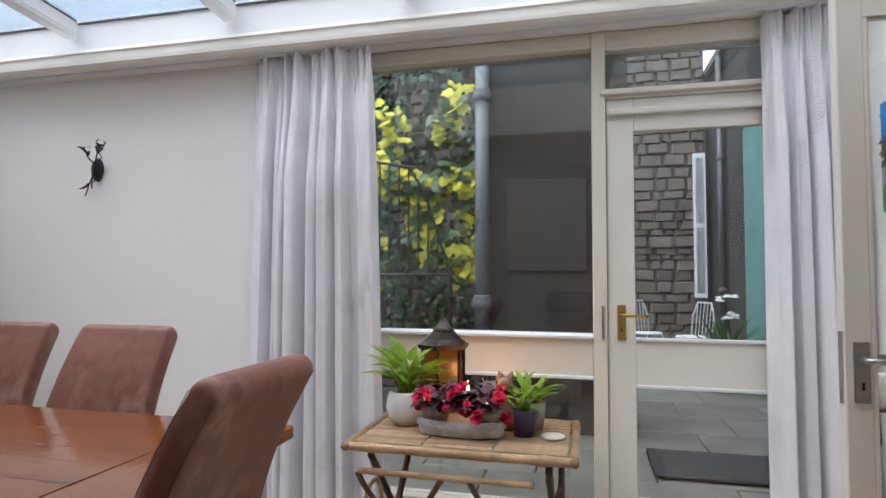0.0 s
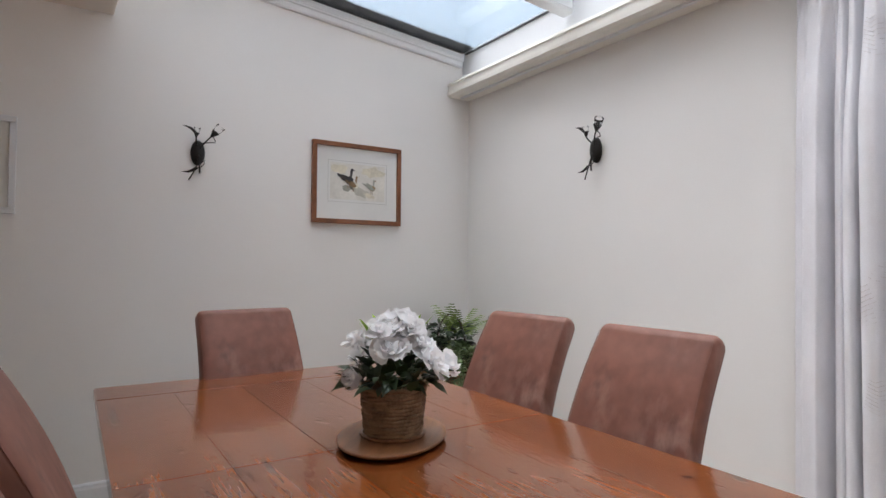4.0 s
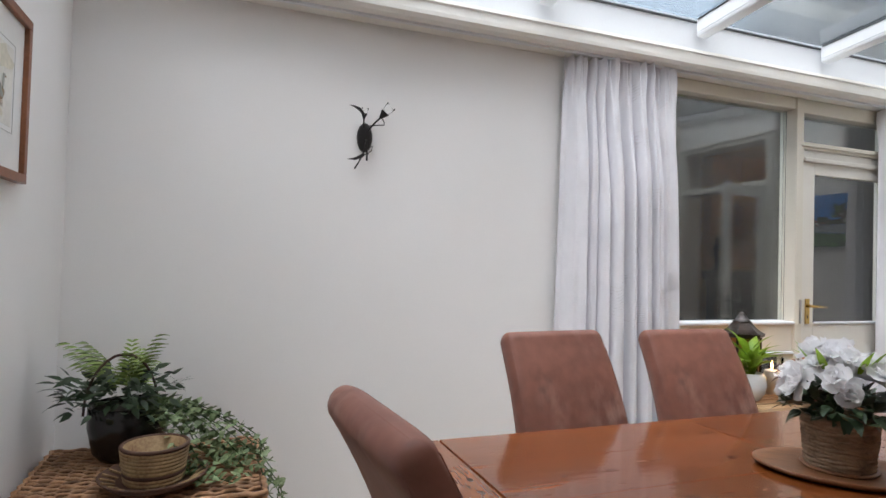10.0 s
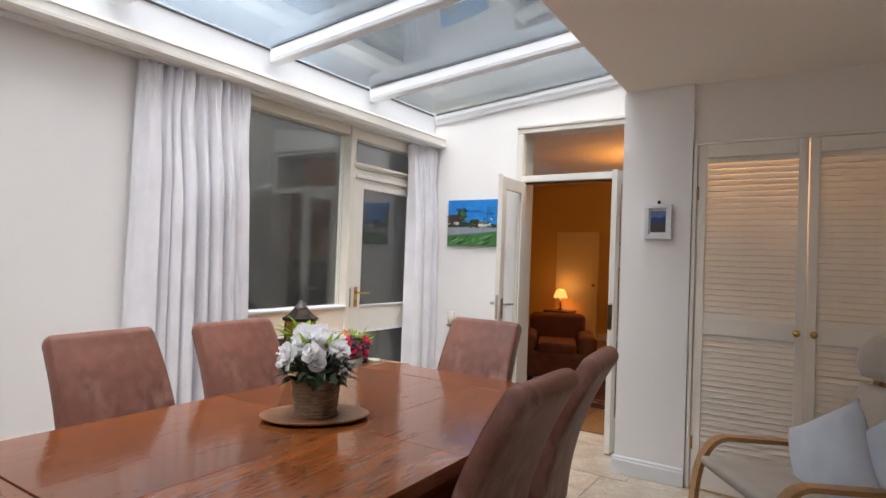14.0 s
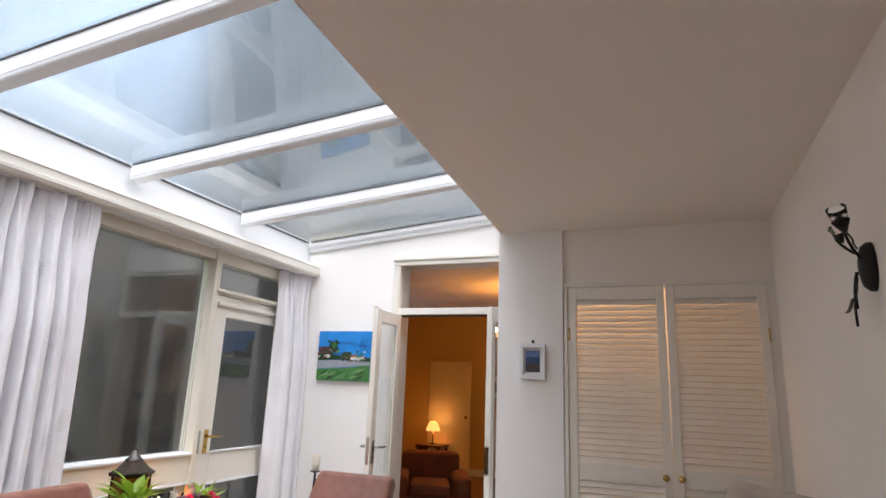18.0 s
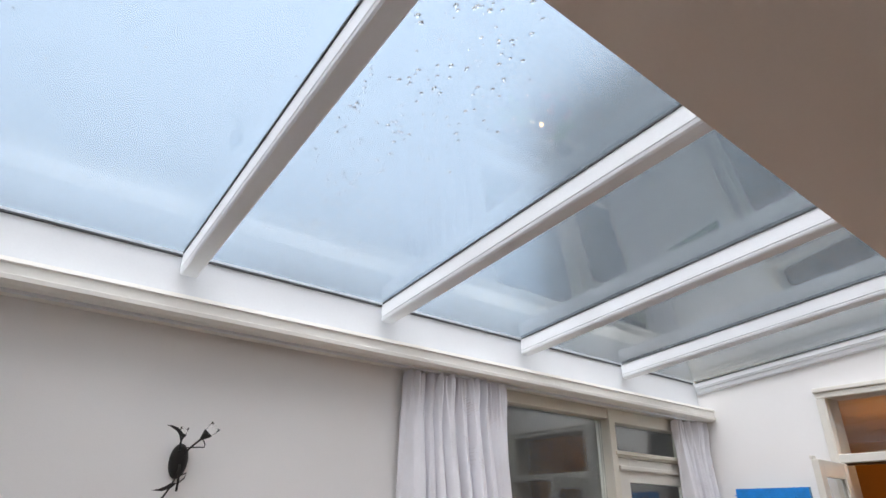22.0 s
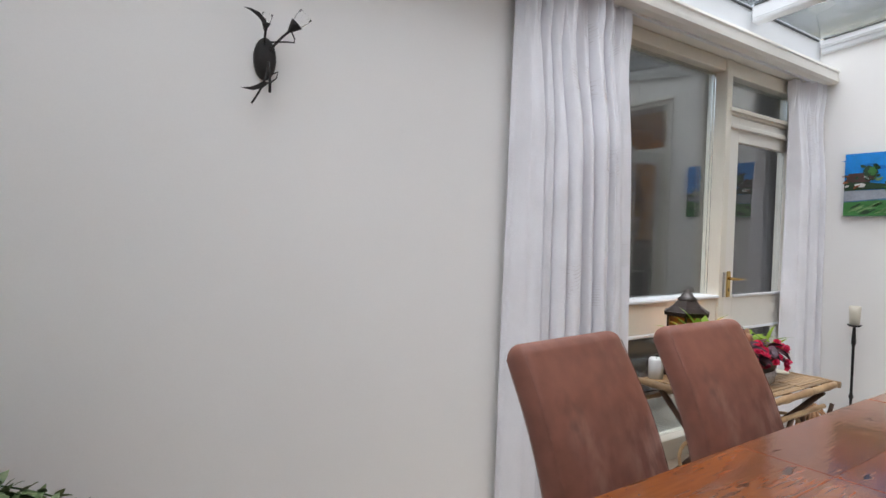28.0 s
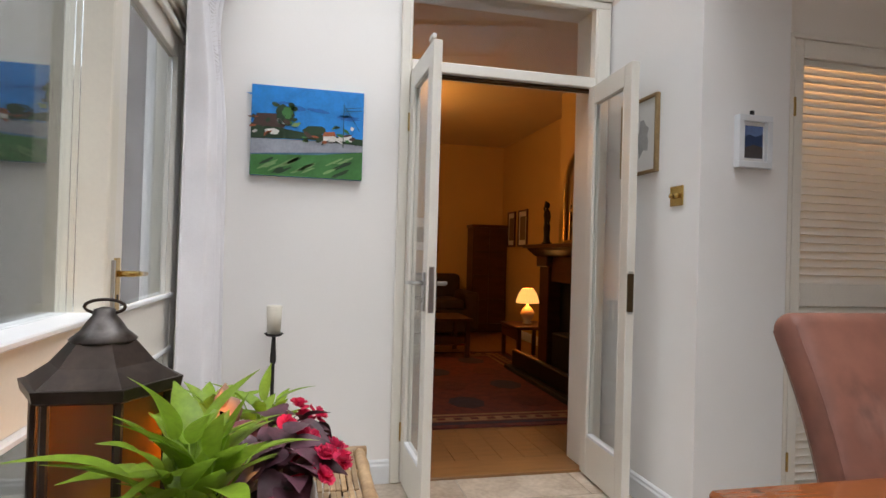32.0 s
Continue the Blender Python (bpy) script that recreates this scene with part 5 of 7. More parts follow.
# ---- pictures ----
def picture(name, w, h, frame_w, depth, frame_mat, label, m, mount=0.0, backing=None):
    """A framed picture that faces -y, centred on the origin; y 0 is the wall."""
    p = empty(name, m, label, "picture")
    for x0, x1, z0, z1 in ((-w / 2, w / 2, h / 2 - frame_w, h / 2), (-w / 2, w / 2, -h / 2, -h / 2 + frame_w), (-w / 2, -w / 2 + frame_w, -h / 2 + frame_w, h / 2 - frame_w), (w / 2 - frame_w, w / 2, -h / 2 + frame_w, h / 2 - frame_w)):
        part("frame_side", box(x0, x1, -depth, 0.0, z0, z1, 0.002), frame_mat, p)
    iw, ih = w / 2 - frame_w, h / 2 - frame_w
    part("mount", box(-iw, iw, -depth * 0.45, -0.002, -ih, ih), backing or MOUNT, p)
    return p


def daub(p, name, material, outline, y):
    """A flat painted patch of the outline (x, z), a hair proud of the sheet."""
    b = bmesh.new()
    quads(b, [[(x, yy, z) for x, z in outline] for yy in (y, y - 0.0008)])
    return part(name, b, material, p)


def blob(cx, cz, rx, rz, n=14, rough=0.12, seed=0, turn=0.0):
    r_ = random.Random(seed)
    out = []
    for k in range(n):
        a = 2 * math.pi * k / n
        q = 1 + r_.uniform(-rough, rough)
        x, z = rx * q * math.cos(a), rz * q * math.sin(a)
        out.append((cx + x * math.cos(turn) - z * math.sin(turn), cz + x * math.sin(turn) + z * math.cos(turn)))
    return out


# watercolour of two birds, west wall (faces +x)
bird = picture("bird_watercolour", 0.602, 0.502, 0.028, 0.026, FRAME_WOOD, "watercolour of two geese in a reddish brown wooden frame", pose(X_W, 2.002, 1.695, 0, 0, 90), 0.1)
YP = -0.0122
for x0, x1, z0, z1 in ((-0.20, 0.20, 0.138, 0.140), (-0.20, 0.20, -0.117, -0.115), (-0.20, -0.198, -0.115, 0.138), (0.198, 0.20, -0.115, 0.138)):
    daub(bird, "mount_line", colour("grey_mount_line", (0.55, 0.54, 0.52)), [(x0, z0), (x1, z0), (x1, z1), (x0, z1)], YP)
daub(bird, "sheet", PAPER, [(-0.185, -0.10), (0.185, -0.10), (0.185, 0.125), (-0.185, 0.125)], YP)
INK, DUN, WASH, SAND, MOSS = colour("ink_grey_wash", (0.06, 0.06, 0.065)), colour("dun_wash", (0.36, 0.25, 0.14)), colour("pale_wash", (0.62, 0.60, 0.52)), colour("yellow_wash", (0.80, 0.755, 0.62)), colour("grey_green_wash", (0.38, 0.39, 0.33))
daub(bird, "wash", SAND, blob(-0.125, 0.085, 0.055, 0.03, seed=21, rough=0.25), YP - 0.001)
daub(bird, "wash", SAND, blob(0.10, 0.085, 0.075, 0.032, seed=22, rough=0.25), YP - 0.001)
daub(bird, "wash", MOSS, blob(-0.075, -0.03, 0.035, 0.022, seed=23, rough=0.3), YP - 0.001)
daub(bird, "wash", WASH, blob(0.01, -0.045, 0.075, 0.026, seed=1, rough=0.3, turn=-0.35), YP - 0.001)
daub(bird, "wash", SAND, blob(0.075, -0.065, 0.035, 0.014, seed=24, rough=0.3, turn=-0.3), YP - 0.002)


def fowl(x, z, s, back, breast, flip, seed):
    """A painted goose of overlapping brush marks, its tail towards -x unless flipped."""
    def mark(name, m_, cx, cz, rx, rz, turn, k):
        daub(bird, name, m_, blob(x + flip * s * cx, z + s * cz, s * rx, s * rz, seed=seed + k, turn=flip * turn, rough=0.2), YP - 0.0025 - 0.0004 * k)
    mark("breast", breast, 0.25, -0.12, 0.34, 0.34, 0.3, 0)
    mark("body", back, -0.12, 0.0, 0.62, 0.26, -0.5, 1)
    mark("tail", back, -0.68, 0.22, 0.26, 0.09, -0.6, 2)
    mark("neck", back, 0.36, 0.42, 0.11, 0.34, -0.12, 3)
    mark("head", back, 0.42, 0.74, 0.15, 0.11, 0.2, 4)
    mark("bill", breast, 0.58, 0.71, 0.10, 0.04, 0.0, 5)
    for k, dx in ((6, 0.02), (7, 0.2)):
        mark("leg", DUN, dx, -0.62, 0.025, 0.2, 0.1, k)


fowl(-0.075, 0.030, 0.075, INK, INK, 1, 30)
fowl(-0.035, 0.0, 0.058, DUN, SAND, 1, 50)
fowl(0.085, -0.012, 0.058, MOSS, DUN, 1, 70)
for i in range(12):
    daub(bird, "speck", INK, blob(rnd.uniform(-0.12, 0.13), rnd.uniform(-0.085, 0.06), 0.0018, 0.0014, 6, seed=90 + i), YP - 0.0015)

# yellow picture in a white frame, west wall
yel = picture("yellow_picture", 0.36, 0.455, 0.028, 0.024, WHITE, "yellow and red picture in a white frame", pose(X_W, 0.09, 1.645, 0, 0, 90))
daub(yel, "sheet", colour("yellow_print", (0.72, 0.46, 0.03)), [(-0.11, -0.14), (0.11, -0.14), (0.11, 0.14), (-0.11, 0.14)], -0.0115)
daub(yel, "motif", colour("red_print", (0.40, 0.05, 0.03)), blob(0.0, 0.02, 0.06, 0.04, seed=3, rough=0.4), -0.0125)
daub(yel, "motif", colour("red_print", (0.40, 0.05, 0.03)), blob(-0.03, -0.07, 0.03, 0.03, seed=5, rough=0.4), -0.0125)

# canvas painting of a blue sky and houses, east wall (faces -x)
can = empty("canvas_painting", pose(X_E, 2.35, 1.66, 0, 0, -90), "unframed canvas painting of bright blue sky and houses", "painting")
part("stretcher", box(-0.255, 0.255, -0.028, 0.0, -0.208, 0.208, 0.002), colour("canvas_edge", (0.10, 0.24, 0.40)), can)
YC = -0.0284


SKYB, SKYD, ROADC, GRS, GRL, DKG, WHT, ROOFR, BRN = (colour(n, c, 0.45) for n, c in (("cobalt_oil_paint", (0.008, 0.25, 0.72)), ("deep_blue_oil_paint", (0.008, 0.15, 0.52)), ("grey_road_oil_paint", (0.33, 0.36, 0.42)), ("green_oil_paint", (0.05, 0.20, 0.05)), ("light_green_oil_paint", (0.20, 0.36, 0.14)), ("dark_green_oil_paint", (0.015, 0.05, 0.02)), ("white_oil_paint", (0.70, 0.70, 0.66)), ("rust_oil_paint", (0.34, 0.10, 0.04)), ("brown_oil_paint", (0.07, 0.035, 0.03))))
daub(can, "sky", SKYB, [(-0.254, -0.05), (0.254, -0.05), (0.254, 0.207), (-0.254, 0.207)], YC)
daub(can, "road", ROADC, [(-0.254, -0.11), (0.254, -0.075), (0.254, -0.03), (-0.254, -0.04)], YC - 0.001)
daub(can, "verge", GRS, [(-0.254, -0.207), (0.254, -0.207), (0.254, -0.075), (0.05, -0.10), (-0.254, -0.115)], YC - 0.001)
rp = random.Random(4)
for i in range(16):
    x, z = rp.uniform(-0.2, 0.2), rp.uniform(-0.19, -0.11)
    daub(can, "grass_stroke", GRL if i % 3 else DKG, blob(x, z, rp.uniform(0.025, 0.05), rp.uniform(0.005, 0.010), seed=i, turn=0.45, rough=0.3), YC - 0.002)
for i in range(9):
    daub(can, "sky_stroke", SKYD if i % 2 else SKYB, blob(rp.uniform(-0.2, 0.2), rp.uniform(0.08, 0.19), rp.uniform(0.04, 0.09), rp.uniform(0.006, 0.012), seed=40 + i, turn=rp.uniform(-0.3, 0.1), rough=0.3), YC - 0.001)
daub(can, "hedge", DKG, [(-0.254, -0.04), (-0.254, 0.03), (-0.18, 0.035), (-0.1, 0.01), (-0.02, 0.0), (0.254, -0.015), (0.254, -0.045), (0.0, -0.03)], YC - 0.002)
daub(can, "house_roof", BRN, [(-0.25, 0.02), (-0.23, 0.075), (-0.14, 0.078), (-0.10, 0.03), (-0.11, 0.015)], YC - 0.003)
daub(can, "house_wall", WHT, blob(-0.16, -0.005, 0.035, 0.014, seed=9), YC - 0.003)
daub(can, "tree", DKG, blob(-0.105, 0.075, 0.042, 0.045, seed=10, rough=0.2), YC - 0.004)
daub(can, "tree_light", GRS, blob(-0.095, 0.09, 0.025, 0.022, seed=11, rough=0.3), YC - 0.005)
daub(can, "bush", DKG, blob(0.03, 0.012, 0.05, 0.026, seed=12, rough=0.2), YC - 0.004)
daub(can, "far_house", WHT, [(0.07, -0.035), (0.07, -0.012), (0.125, -0.008), (0.125, -0.035)], YC - 0.005)
daub(can, "far_roof", ROOFR, [(0.065, -0.012), (0.075, 0.008), (0.12, 0.012), (0.13, -0.008)], YC - 0.005)
daub(can, "far_house", WHT, [(0.14, -0.03), (0.14, 0.0), (0.2, 0.002), (0.205, -0.03)], YC - 0.005)
for i in range(34):
    x, z = rp.uniform(-0.25, 0.24), rp.uniform(-0.045, 0.035)
    z += 0.045 * max(0, -x * 3.2)
    m_ = (DKG, BRN, GRS, WHT, DKG, ROOFR, GRL)[i % 7]
    daub(can, "dab", m_, blob(x, z, rp.uniform(0.008, 0.022), rp.uniform(0.004, 0.010), 9, 0.35, 100 + i, rp.uniform(-0.6, 0.6)), YC - 0.0055 - 0.0001 * (i % 5))
for i in range(9):
    daub(can, "tree_dab", (DKG, GRS, DKG)[i % 3], blob(-0.105 + rp.uniform(-0.045, 0.045), 0.08 + rp.uniform(-0.04, 0.045), 0.014, 0.010, 9, 0.35, 150 + i), YC - 0.0058)
for k in (0.125, 0.11):
    daub(can, "wire", DKG, [(0.162, k), (0.162, k + 0.002), (0.252, k + 0.012), (0.252, k + 0.010)], YC - 0.006)
daub(can, "mast", DKG, [(0.160, -0.06), (0.164, -0.06), (0.163, 0.15), (0.161, 0.15)], YC - 0.006)
daub(can, "wire", DKG, [(0.162, 0.14), (0.163, 0.143), (0.24, 0.02), (0.238, 0.02)], YC - 0.006)

# small white box frame on the pier
sm = picture("small_white_frame", 0.16, 0.215, 0.026, 0.034, WHITE, "small deep white frame with a dark blue picture", pose(X_BLK, 0.568, 1.608, 0, 0, -90))
daub(sm, "photo", colour("night_blue_print", (0.03, 0.06, 0.16)), [(-0.045, -0.066), (0.045, -0.066), (0.045, 0.066), (-0.045, 0.066)], -0.0165)
daub(sm, "photo_sky", colour("dusk_blue_print", (0.12, 0.20, 0.42)), [(-0.044, 0.02), (-0.02, 0.03), (0.01, 0.022), (0.044, 0.035), (0.044, 0.065), (-0.044, 0.065)], -0.0175)
daub(sm, "photo_ground", colour("grey_brown_print", (0.07, 0.06, 0.06)), [(-0.044, -0.065), (0.044, -0.065), (0.044, -0.02), (0.0, -0.01), (-0.044, -0.025)], -0.0175)
part("hook", box(-0.008, 0.008, -0.012, 0, 0.112, 0.132, 0.002), IRON, sm)

# thin framed print on the north face of the pier (faces +y)
thin = picture("thin_framed_print", 0.30, 0.36, 0.014, 0.022, colour("aged_gilt_wood", (0.30, 0.20, 0.09)), "sketch in a thin dark gilt frame on the pier", pose(0.94, 0.80, 1.695, 0, 0, 180))
daub(thin, "sketch", colour("pencil_sketch", (0.42, 0.42, 0.42)), blob(0.02, 0.0, 0.06, 0.07, seed=3, rough=0.5), -0.0110)

# brass switch
sw = empty("light_switch", pose(0.65, 0.80, 1.39, 0, 0, 180), "square polished brass light switch plate", "light switch")
part("plate", box(-0.043, 0.043, -0.008, 0, -0.043, 0.043, 0.003, seg=2), BRASS, sw)
for s in (-1, 1):
    k = bmesh.new()
    merge(k, lathe([(0.011, 0), (0.011, 0.014), (0.008, 0.018), (0.001, 0.018)], 16), pose(s * 0.018, -0.008, 0, 90, 0, 0))
    part("dimmer_knob", k, BRASS, sw, smooth=True)


# ---- wall sconces: iron stems with two glass tulips ----
def sconce(name, m, label):
    s = empty(name, m, label, "wall light", "iron wall lights")
    plate = [[(0.036 * k_ * math.cos(a), -d, 0.068 * k_ * math.sin(a)) for a in (2 * math.pi * j / 28 for j in range(28))] for k_, d in ((1.0, 0.0), (1.0, 0.012), (0.82, 0.026), (0.4, 0.033), (0.05, 0.034))]
    part("back_plate", quads(bmesh.new(), plate), IRON, s, smooth=True)

    def cup(p, d, size, name_="cup"):
        q = Vector(d).to_track_quat("Z", "Y").to_matrix().to_4x4() @ Matrix.Scale(size, 4)
        c = bmesh.new()
        merge(c, lathe([(0.004, -0.014), (0.009, -0.004), (0.019, 0.018), (0.027, 0.036), (0.025, 0.036), (0.014, 0.018), (0.001, 0.01)], 16), Matrix.Translation(p) @ q)
        part(name_, c, IRON, s, smooth=True)
        g = bmesh.new()
        merge(g, lathe([(0.013, 0.016), (0.020, 0.036), (0.027, 0.060), (0.030, 0.085), (0.0285, 0.085), (0.025, 0.06), (0.018, 0.036), (0.011, 0.018), (0.013, 0.016)], 20, cap=False), Matrix.Translation(p) @ q)
        gl = part("tulip_shade", g, FROST, s, "frosted clear glass tulip shade", smooth=True)
        gl.visible_shadow = False

    part("stem", tube([(0.01, -0.03, 0.02)] + arc((0.012, -0.035, 0.03), (0.03, -0.06, 0.06), (0.060, -0.072, 0.088), 6), 0.004, 7), IRON, s, smooth=True)
    cup((0.060, -0.072, 0.090), (0.6, -0.35, 0.72), 0.82)
    part("stem", tube(arc((-0.01, -0.035, 0.04), (-0.02, -0.06, 0.06), (-0.018, -0.075, 0.085), 6), 0.004, 7), IRON, s, smooth=True)
    cup((-0.018, -0.06, 0.080), (0.05, -0.3, 0.9), 0.55)
    part("tendril", tube([(0.01, -0.035, 0.05), (0.055, -0.055, 0.055), (0.078, -0.06, 0.056), (0.077, -0.065, 0.068), (0.065, -0.07, 0.085)], 0.0025, 6), IRON, s, smooth=True)
    part("stem", tube(arc((0.0, -0.04, -0.015), (0.004, -0.055, -0.07), (0.004, -0.05, -0.115), 6), 0.0045, 7), IRON, s, smooth=True)
    part("stem", tube(arc((0.0, -0.04, -0.03), (-0.01, -0.055, -0.09), (-0.05, -0.04, -0.155), 7), 0.0035, 7), IRON, s, smooth=True)
    part("tendril", tube([(0.0, -0.045, -0.06), (0.03, -0.05, -0.045), (0.025, -0.05, -0.065), (0.0, -0.05, -0.09)], 0.0022, 6), IRON, s, smooth=True)
    for pts_, y_ in (([(-0.016, 0.085), (-0.022, 0.105), (-0.042, 0.122), (-0.068, 0.128), (-0.088, 0.127), (-0.066, 0.120), (-0.046, 0.108), (-0.030, 0.092)], -0.075), ([(0.0, -0.085), (-0.02, -0.105), (-0.05, -0.117), (-0.09, -0.115), (-0.06, -0.108), (-0.04, -0.098), (-0.02, -0.084)], -0.055)):
        b = extrude_profile(pts_, "y", y_ - 0.0015, y_ + 0.0015)
        part("iron_leaf", b, IRON, s)
    return s


sc = sconce("wall_sconce", pose(-2.625, Y_N, 1.815), "black iron leaf wall light with two glass tulips")
copy_thing(sc, pose(X_W, 1.06, 1.79, 0, 0, 90))
copy_thing(sc, pose(-1.09, Y_S, 1.83, 0, 0, 180) @ Matrix.Scale(1.12, 4))


# ---- bentwood armchair with cushions in the corner ----
def lounge_chair(m):
    c = empty("bentwood_armchair", m, "bentwood cantilever armchair with grey-beige cushion and headrest", "armchair")
    # faces -x; y across
    for s in (-1, 1):
        y = s * 0.305
        runner = [Vector((0.34, y, 0.025)), Vector((-0.30, y, 0.025))] + arc((-0.30, y, 0.025), (-0.46, y, 0.03), (-0.45, y, 0.20), 6)[1:] + arc((-0.45, y, 0.20), (-0.44, y, 0.53), (-0.30, y, 0.545), 8)[1:] + [Vector((0.0, y, 0.53)), Vector((0.24, y, 0.52))]
        b = bmesh.new()
        rings = []
        for i, p in enumerate(runner):
            d = (runner[min(i + 1, len(runner) - 1)] - runner[max(i - 1, 0)]).normalized()
            nrm = Vector((-d.z, 0, d.x))
            rings.append([p + Vector((0, dy, 0)) + nrm * dn for dy, dn in ((-0.028, -0.011), (0.028, -0.011), (0.028, 0.011), (-0.028, 0.011))])
        part("arm_frame", quads(b, rings), BENTWOOD, c, "bent golden birch arm and runner")
        back = [Vector((-0.34, s * 0.245, 0.40)), Vector((0.0, s * 0.245, 0.33))] + arc((0.0, s * 0.245, 0.33), (0.16, s * 0.245, 0.32), (0.24, s * 0.245, 0.52), 6)[1:] + [Vector((0.33, s * 0.245, 0.70)), Vector((0.395, s * 0.245, 0.84)), Vector((0.43, s * 0.245, 0.95)), Vector((0.445, s * 0.245, 1.05))]
        rings = []
        for i, p in enumerate(back):
            d = (back[min(i + 1, len(back) - 1)] - back[max(i - 1, 0)]).normalized()
            nrm = Vector((-d.z, 0, d.x))
            rings.append([p + Vector((0, dy, 0)) + nrm * dn for dy, dn in ((-0.02, -0.02), (0.02, -0.02), (0.02, 0.02), (-0.02, 0.02))])
        part("back_frame", quads(bmesh.new(), rings), BENTWOOD, c)
    for x, z in ((0.30, 0.60), (0.36, 0.78), (0.41, 0.95)):
        part("back_slat", box(x - 0.008, x + 0.008, -0.245, 0.245, z - 0.03, z + 0.03, 0.003), BENTWOOD, c)
    part("cross_rail", box(0.20, 0.24, -0.305, 0.305, 0.02, 0.04, 0.003), BENTWOOD, c)

    def pad(name, a, b_, thick, width, label="", roll=0.28):
        a, b_ = Vector(a), Vector(b_)
        d = (b_ - a)
        L = d.length
        d.normalize()
        nrm = Vector((-d.z, 0, d.x))
        rings = []
        n = 14
        for i in range(n + 1):
            v = i / n
            e = min(1, (math.sin(math.pi * min(max(v, 0.0), 1.0))) ** roll) if 0 < i < n else (0.30 if roll > 0.4 else 0.58)
            rings.append([a + d * (L * v) + Vector((0, y * (0.94 + 0.06 * e), 0)) + nrm * (z * e) for y, z in rounded(width, thick, 24, 5)])
        return part(name, quads(bmesh.new(), rings), FABRIC, c, label, smooth=True)
    pad("seat_cushion", (-0.44, 0, 0.455), (0.14, 0, 0.375), 0.085, 0.52)
    pad("back_cushion", (0.10, 0, 0.40), (0.325, 0, 0.855), 0.085, 0.51)
    pad("headrest", (0.325, 0, 0.885), (0.385, 0, 1.09), 0.17, 0.53, "padded headrest of the armchair", 0.5)
    return c


LOUNGE = pose(-0.237, -0.34, 0, 0, 0, -56) @ Matrix.Diagonal((1, 1, 0.95, 1))
lounge = lounge_chair(LOUNGE)


def cushion(name, w, h, t, m, label):
    b = bmesh.new()
    n = 14
    for side in (-1, 1):
        vs = []
        for j in range(n + 1):
            row = []
            for i in range(n + 1):
                u, v = 2 * i / n - 1, 2 * j / n - 1
                pin = 1 - 0.10 * (1 - abs(u) ** 2) * abs(v) ** 3
                pin2 = 1 - 0.10 * (1 - abs(v) ** 2) * abs(u) ** 3
                d = t / 2 * max(0, (1 - u ** 4) * (1 - v ** 4)) ** 0.55
                d += 0.004 * math.sin(7 * u + 3 * v) * (1 - abs(u)) * (1 - abs(v))
                row.append(b.verts.new((w / 2 * u * pin2, side * d, h / 2 * v * pin)))
            vs.append(row)
        for j in range(n):
            for i in range(n):
                b.faces.new((vs[j][i], vs[j][i + 1], vs[j + 1][i + 1], vs[j + 1][i]))
    bmesh.ops.remove_doubles(b, verts=b.verts, dist=0.0005)
    o = tagged(part(name, b, PILLOW, smooth=True), label, "cushion", "cushions on the armchair")
    o.matrix_basis = m
    return o


cushion("cushion", 0.44, 0.44, 0.15, LOUNGE @ pose(-0.02, -0.03, 0.555, 16, 32, 100), "pale blue cotton cushion leaning on the armchair")
cushion("cushion", 0.42, 0.42, 0.13, LOUNGE @ pose(0.035, -0.15, 0.52, 20, 34, 116), "pale blue cushion tucked behind another on the armchair")

# white floor lantern
wl_ = empty("white_lantern", pose(-0.60, -0.655, 0, 0, 0, 10) @ Matrix.Diagonal((0.80, 0.80, 1.21, 1)), "tall white painted metal lantern on the floor", "lantern")
part("base", box(-0.075, 0.075, -0.075, 0.075, 0, 0.03, 0.004), WHITE, wl_)
for x in (-0.066, 0.066):
    for y in (-0.066, 0.066):
        part("post", box(x - 0.009, x + 0.009, y - 0.009, y + 0.009, 0.03, 0.46, 0.002), WHITE, wl_)
part("head", box(-0.080, 0.080, -0.080, 0.080, 0.44, 0.50, 0.003), WHITE, wl_)
part("roof", quads(bmesh.new(), [[(r * c, r * s, z) for c, s in ((-1, -1), (1, -1), (1, 1), (-1, 1))] for r, z in ((0.078, 0.499), (0.07, 0.504), (0.05, 0.506))]), WHITE, wl_)
part("dome", lathe([(0.042, 0.505), (0.042, 0.515), (0.048, 0.517), (0.046, 0.527), (0.030, 0.540), (0.012, 0.546), (0.013, 0.555), (0.004, 0.56)], 20), WHITE, wl_, smooth=True)
part("ring_handle", tube([(0.012 * math.sin(2 * math.pi * k / 18), 0.018 * math.cos(2 * math.pi * k / 18), 0.568 + 0.014 * math.sin(2 * math.pi * k / 18)) for k in range(18)], 0.004, 6, close=True), WHITE, wl_, smooth=True)
for (x0, x1, y0, y1) in ((-0.057, 0.057, -0.067, -0.064), (-0.057, 0.057, 0.064, 0.067), (-0.067, -0.064, -0.057, 0.057), (0.064, 0.067, -0.057, 0.057)):
    pane("pane", x0, x1, y0, y1, 0.03, 0.44, wl_)
part("candle", lathe([(0.001, 0.03), (0.035, 0.03), (0.035, 0.15), (0.001, 0.15)], 20), WAX, wl_)


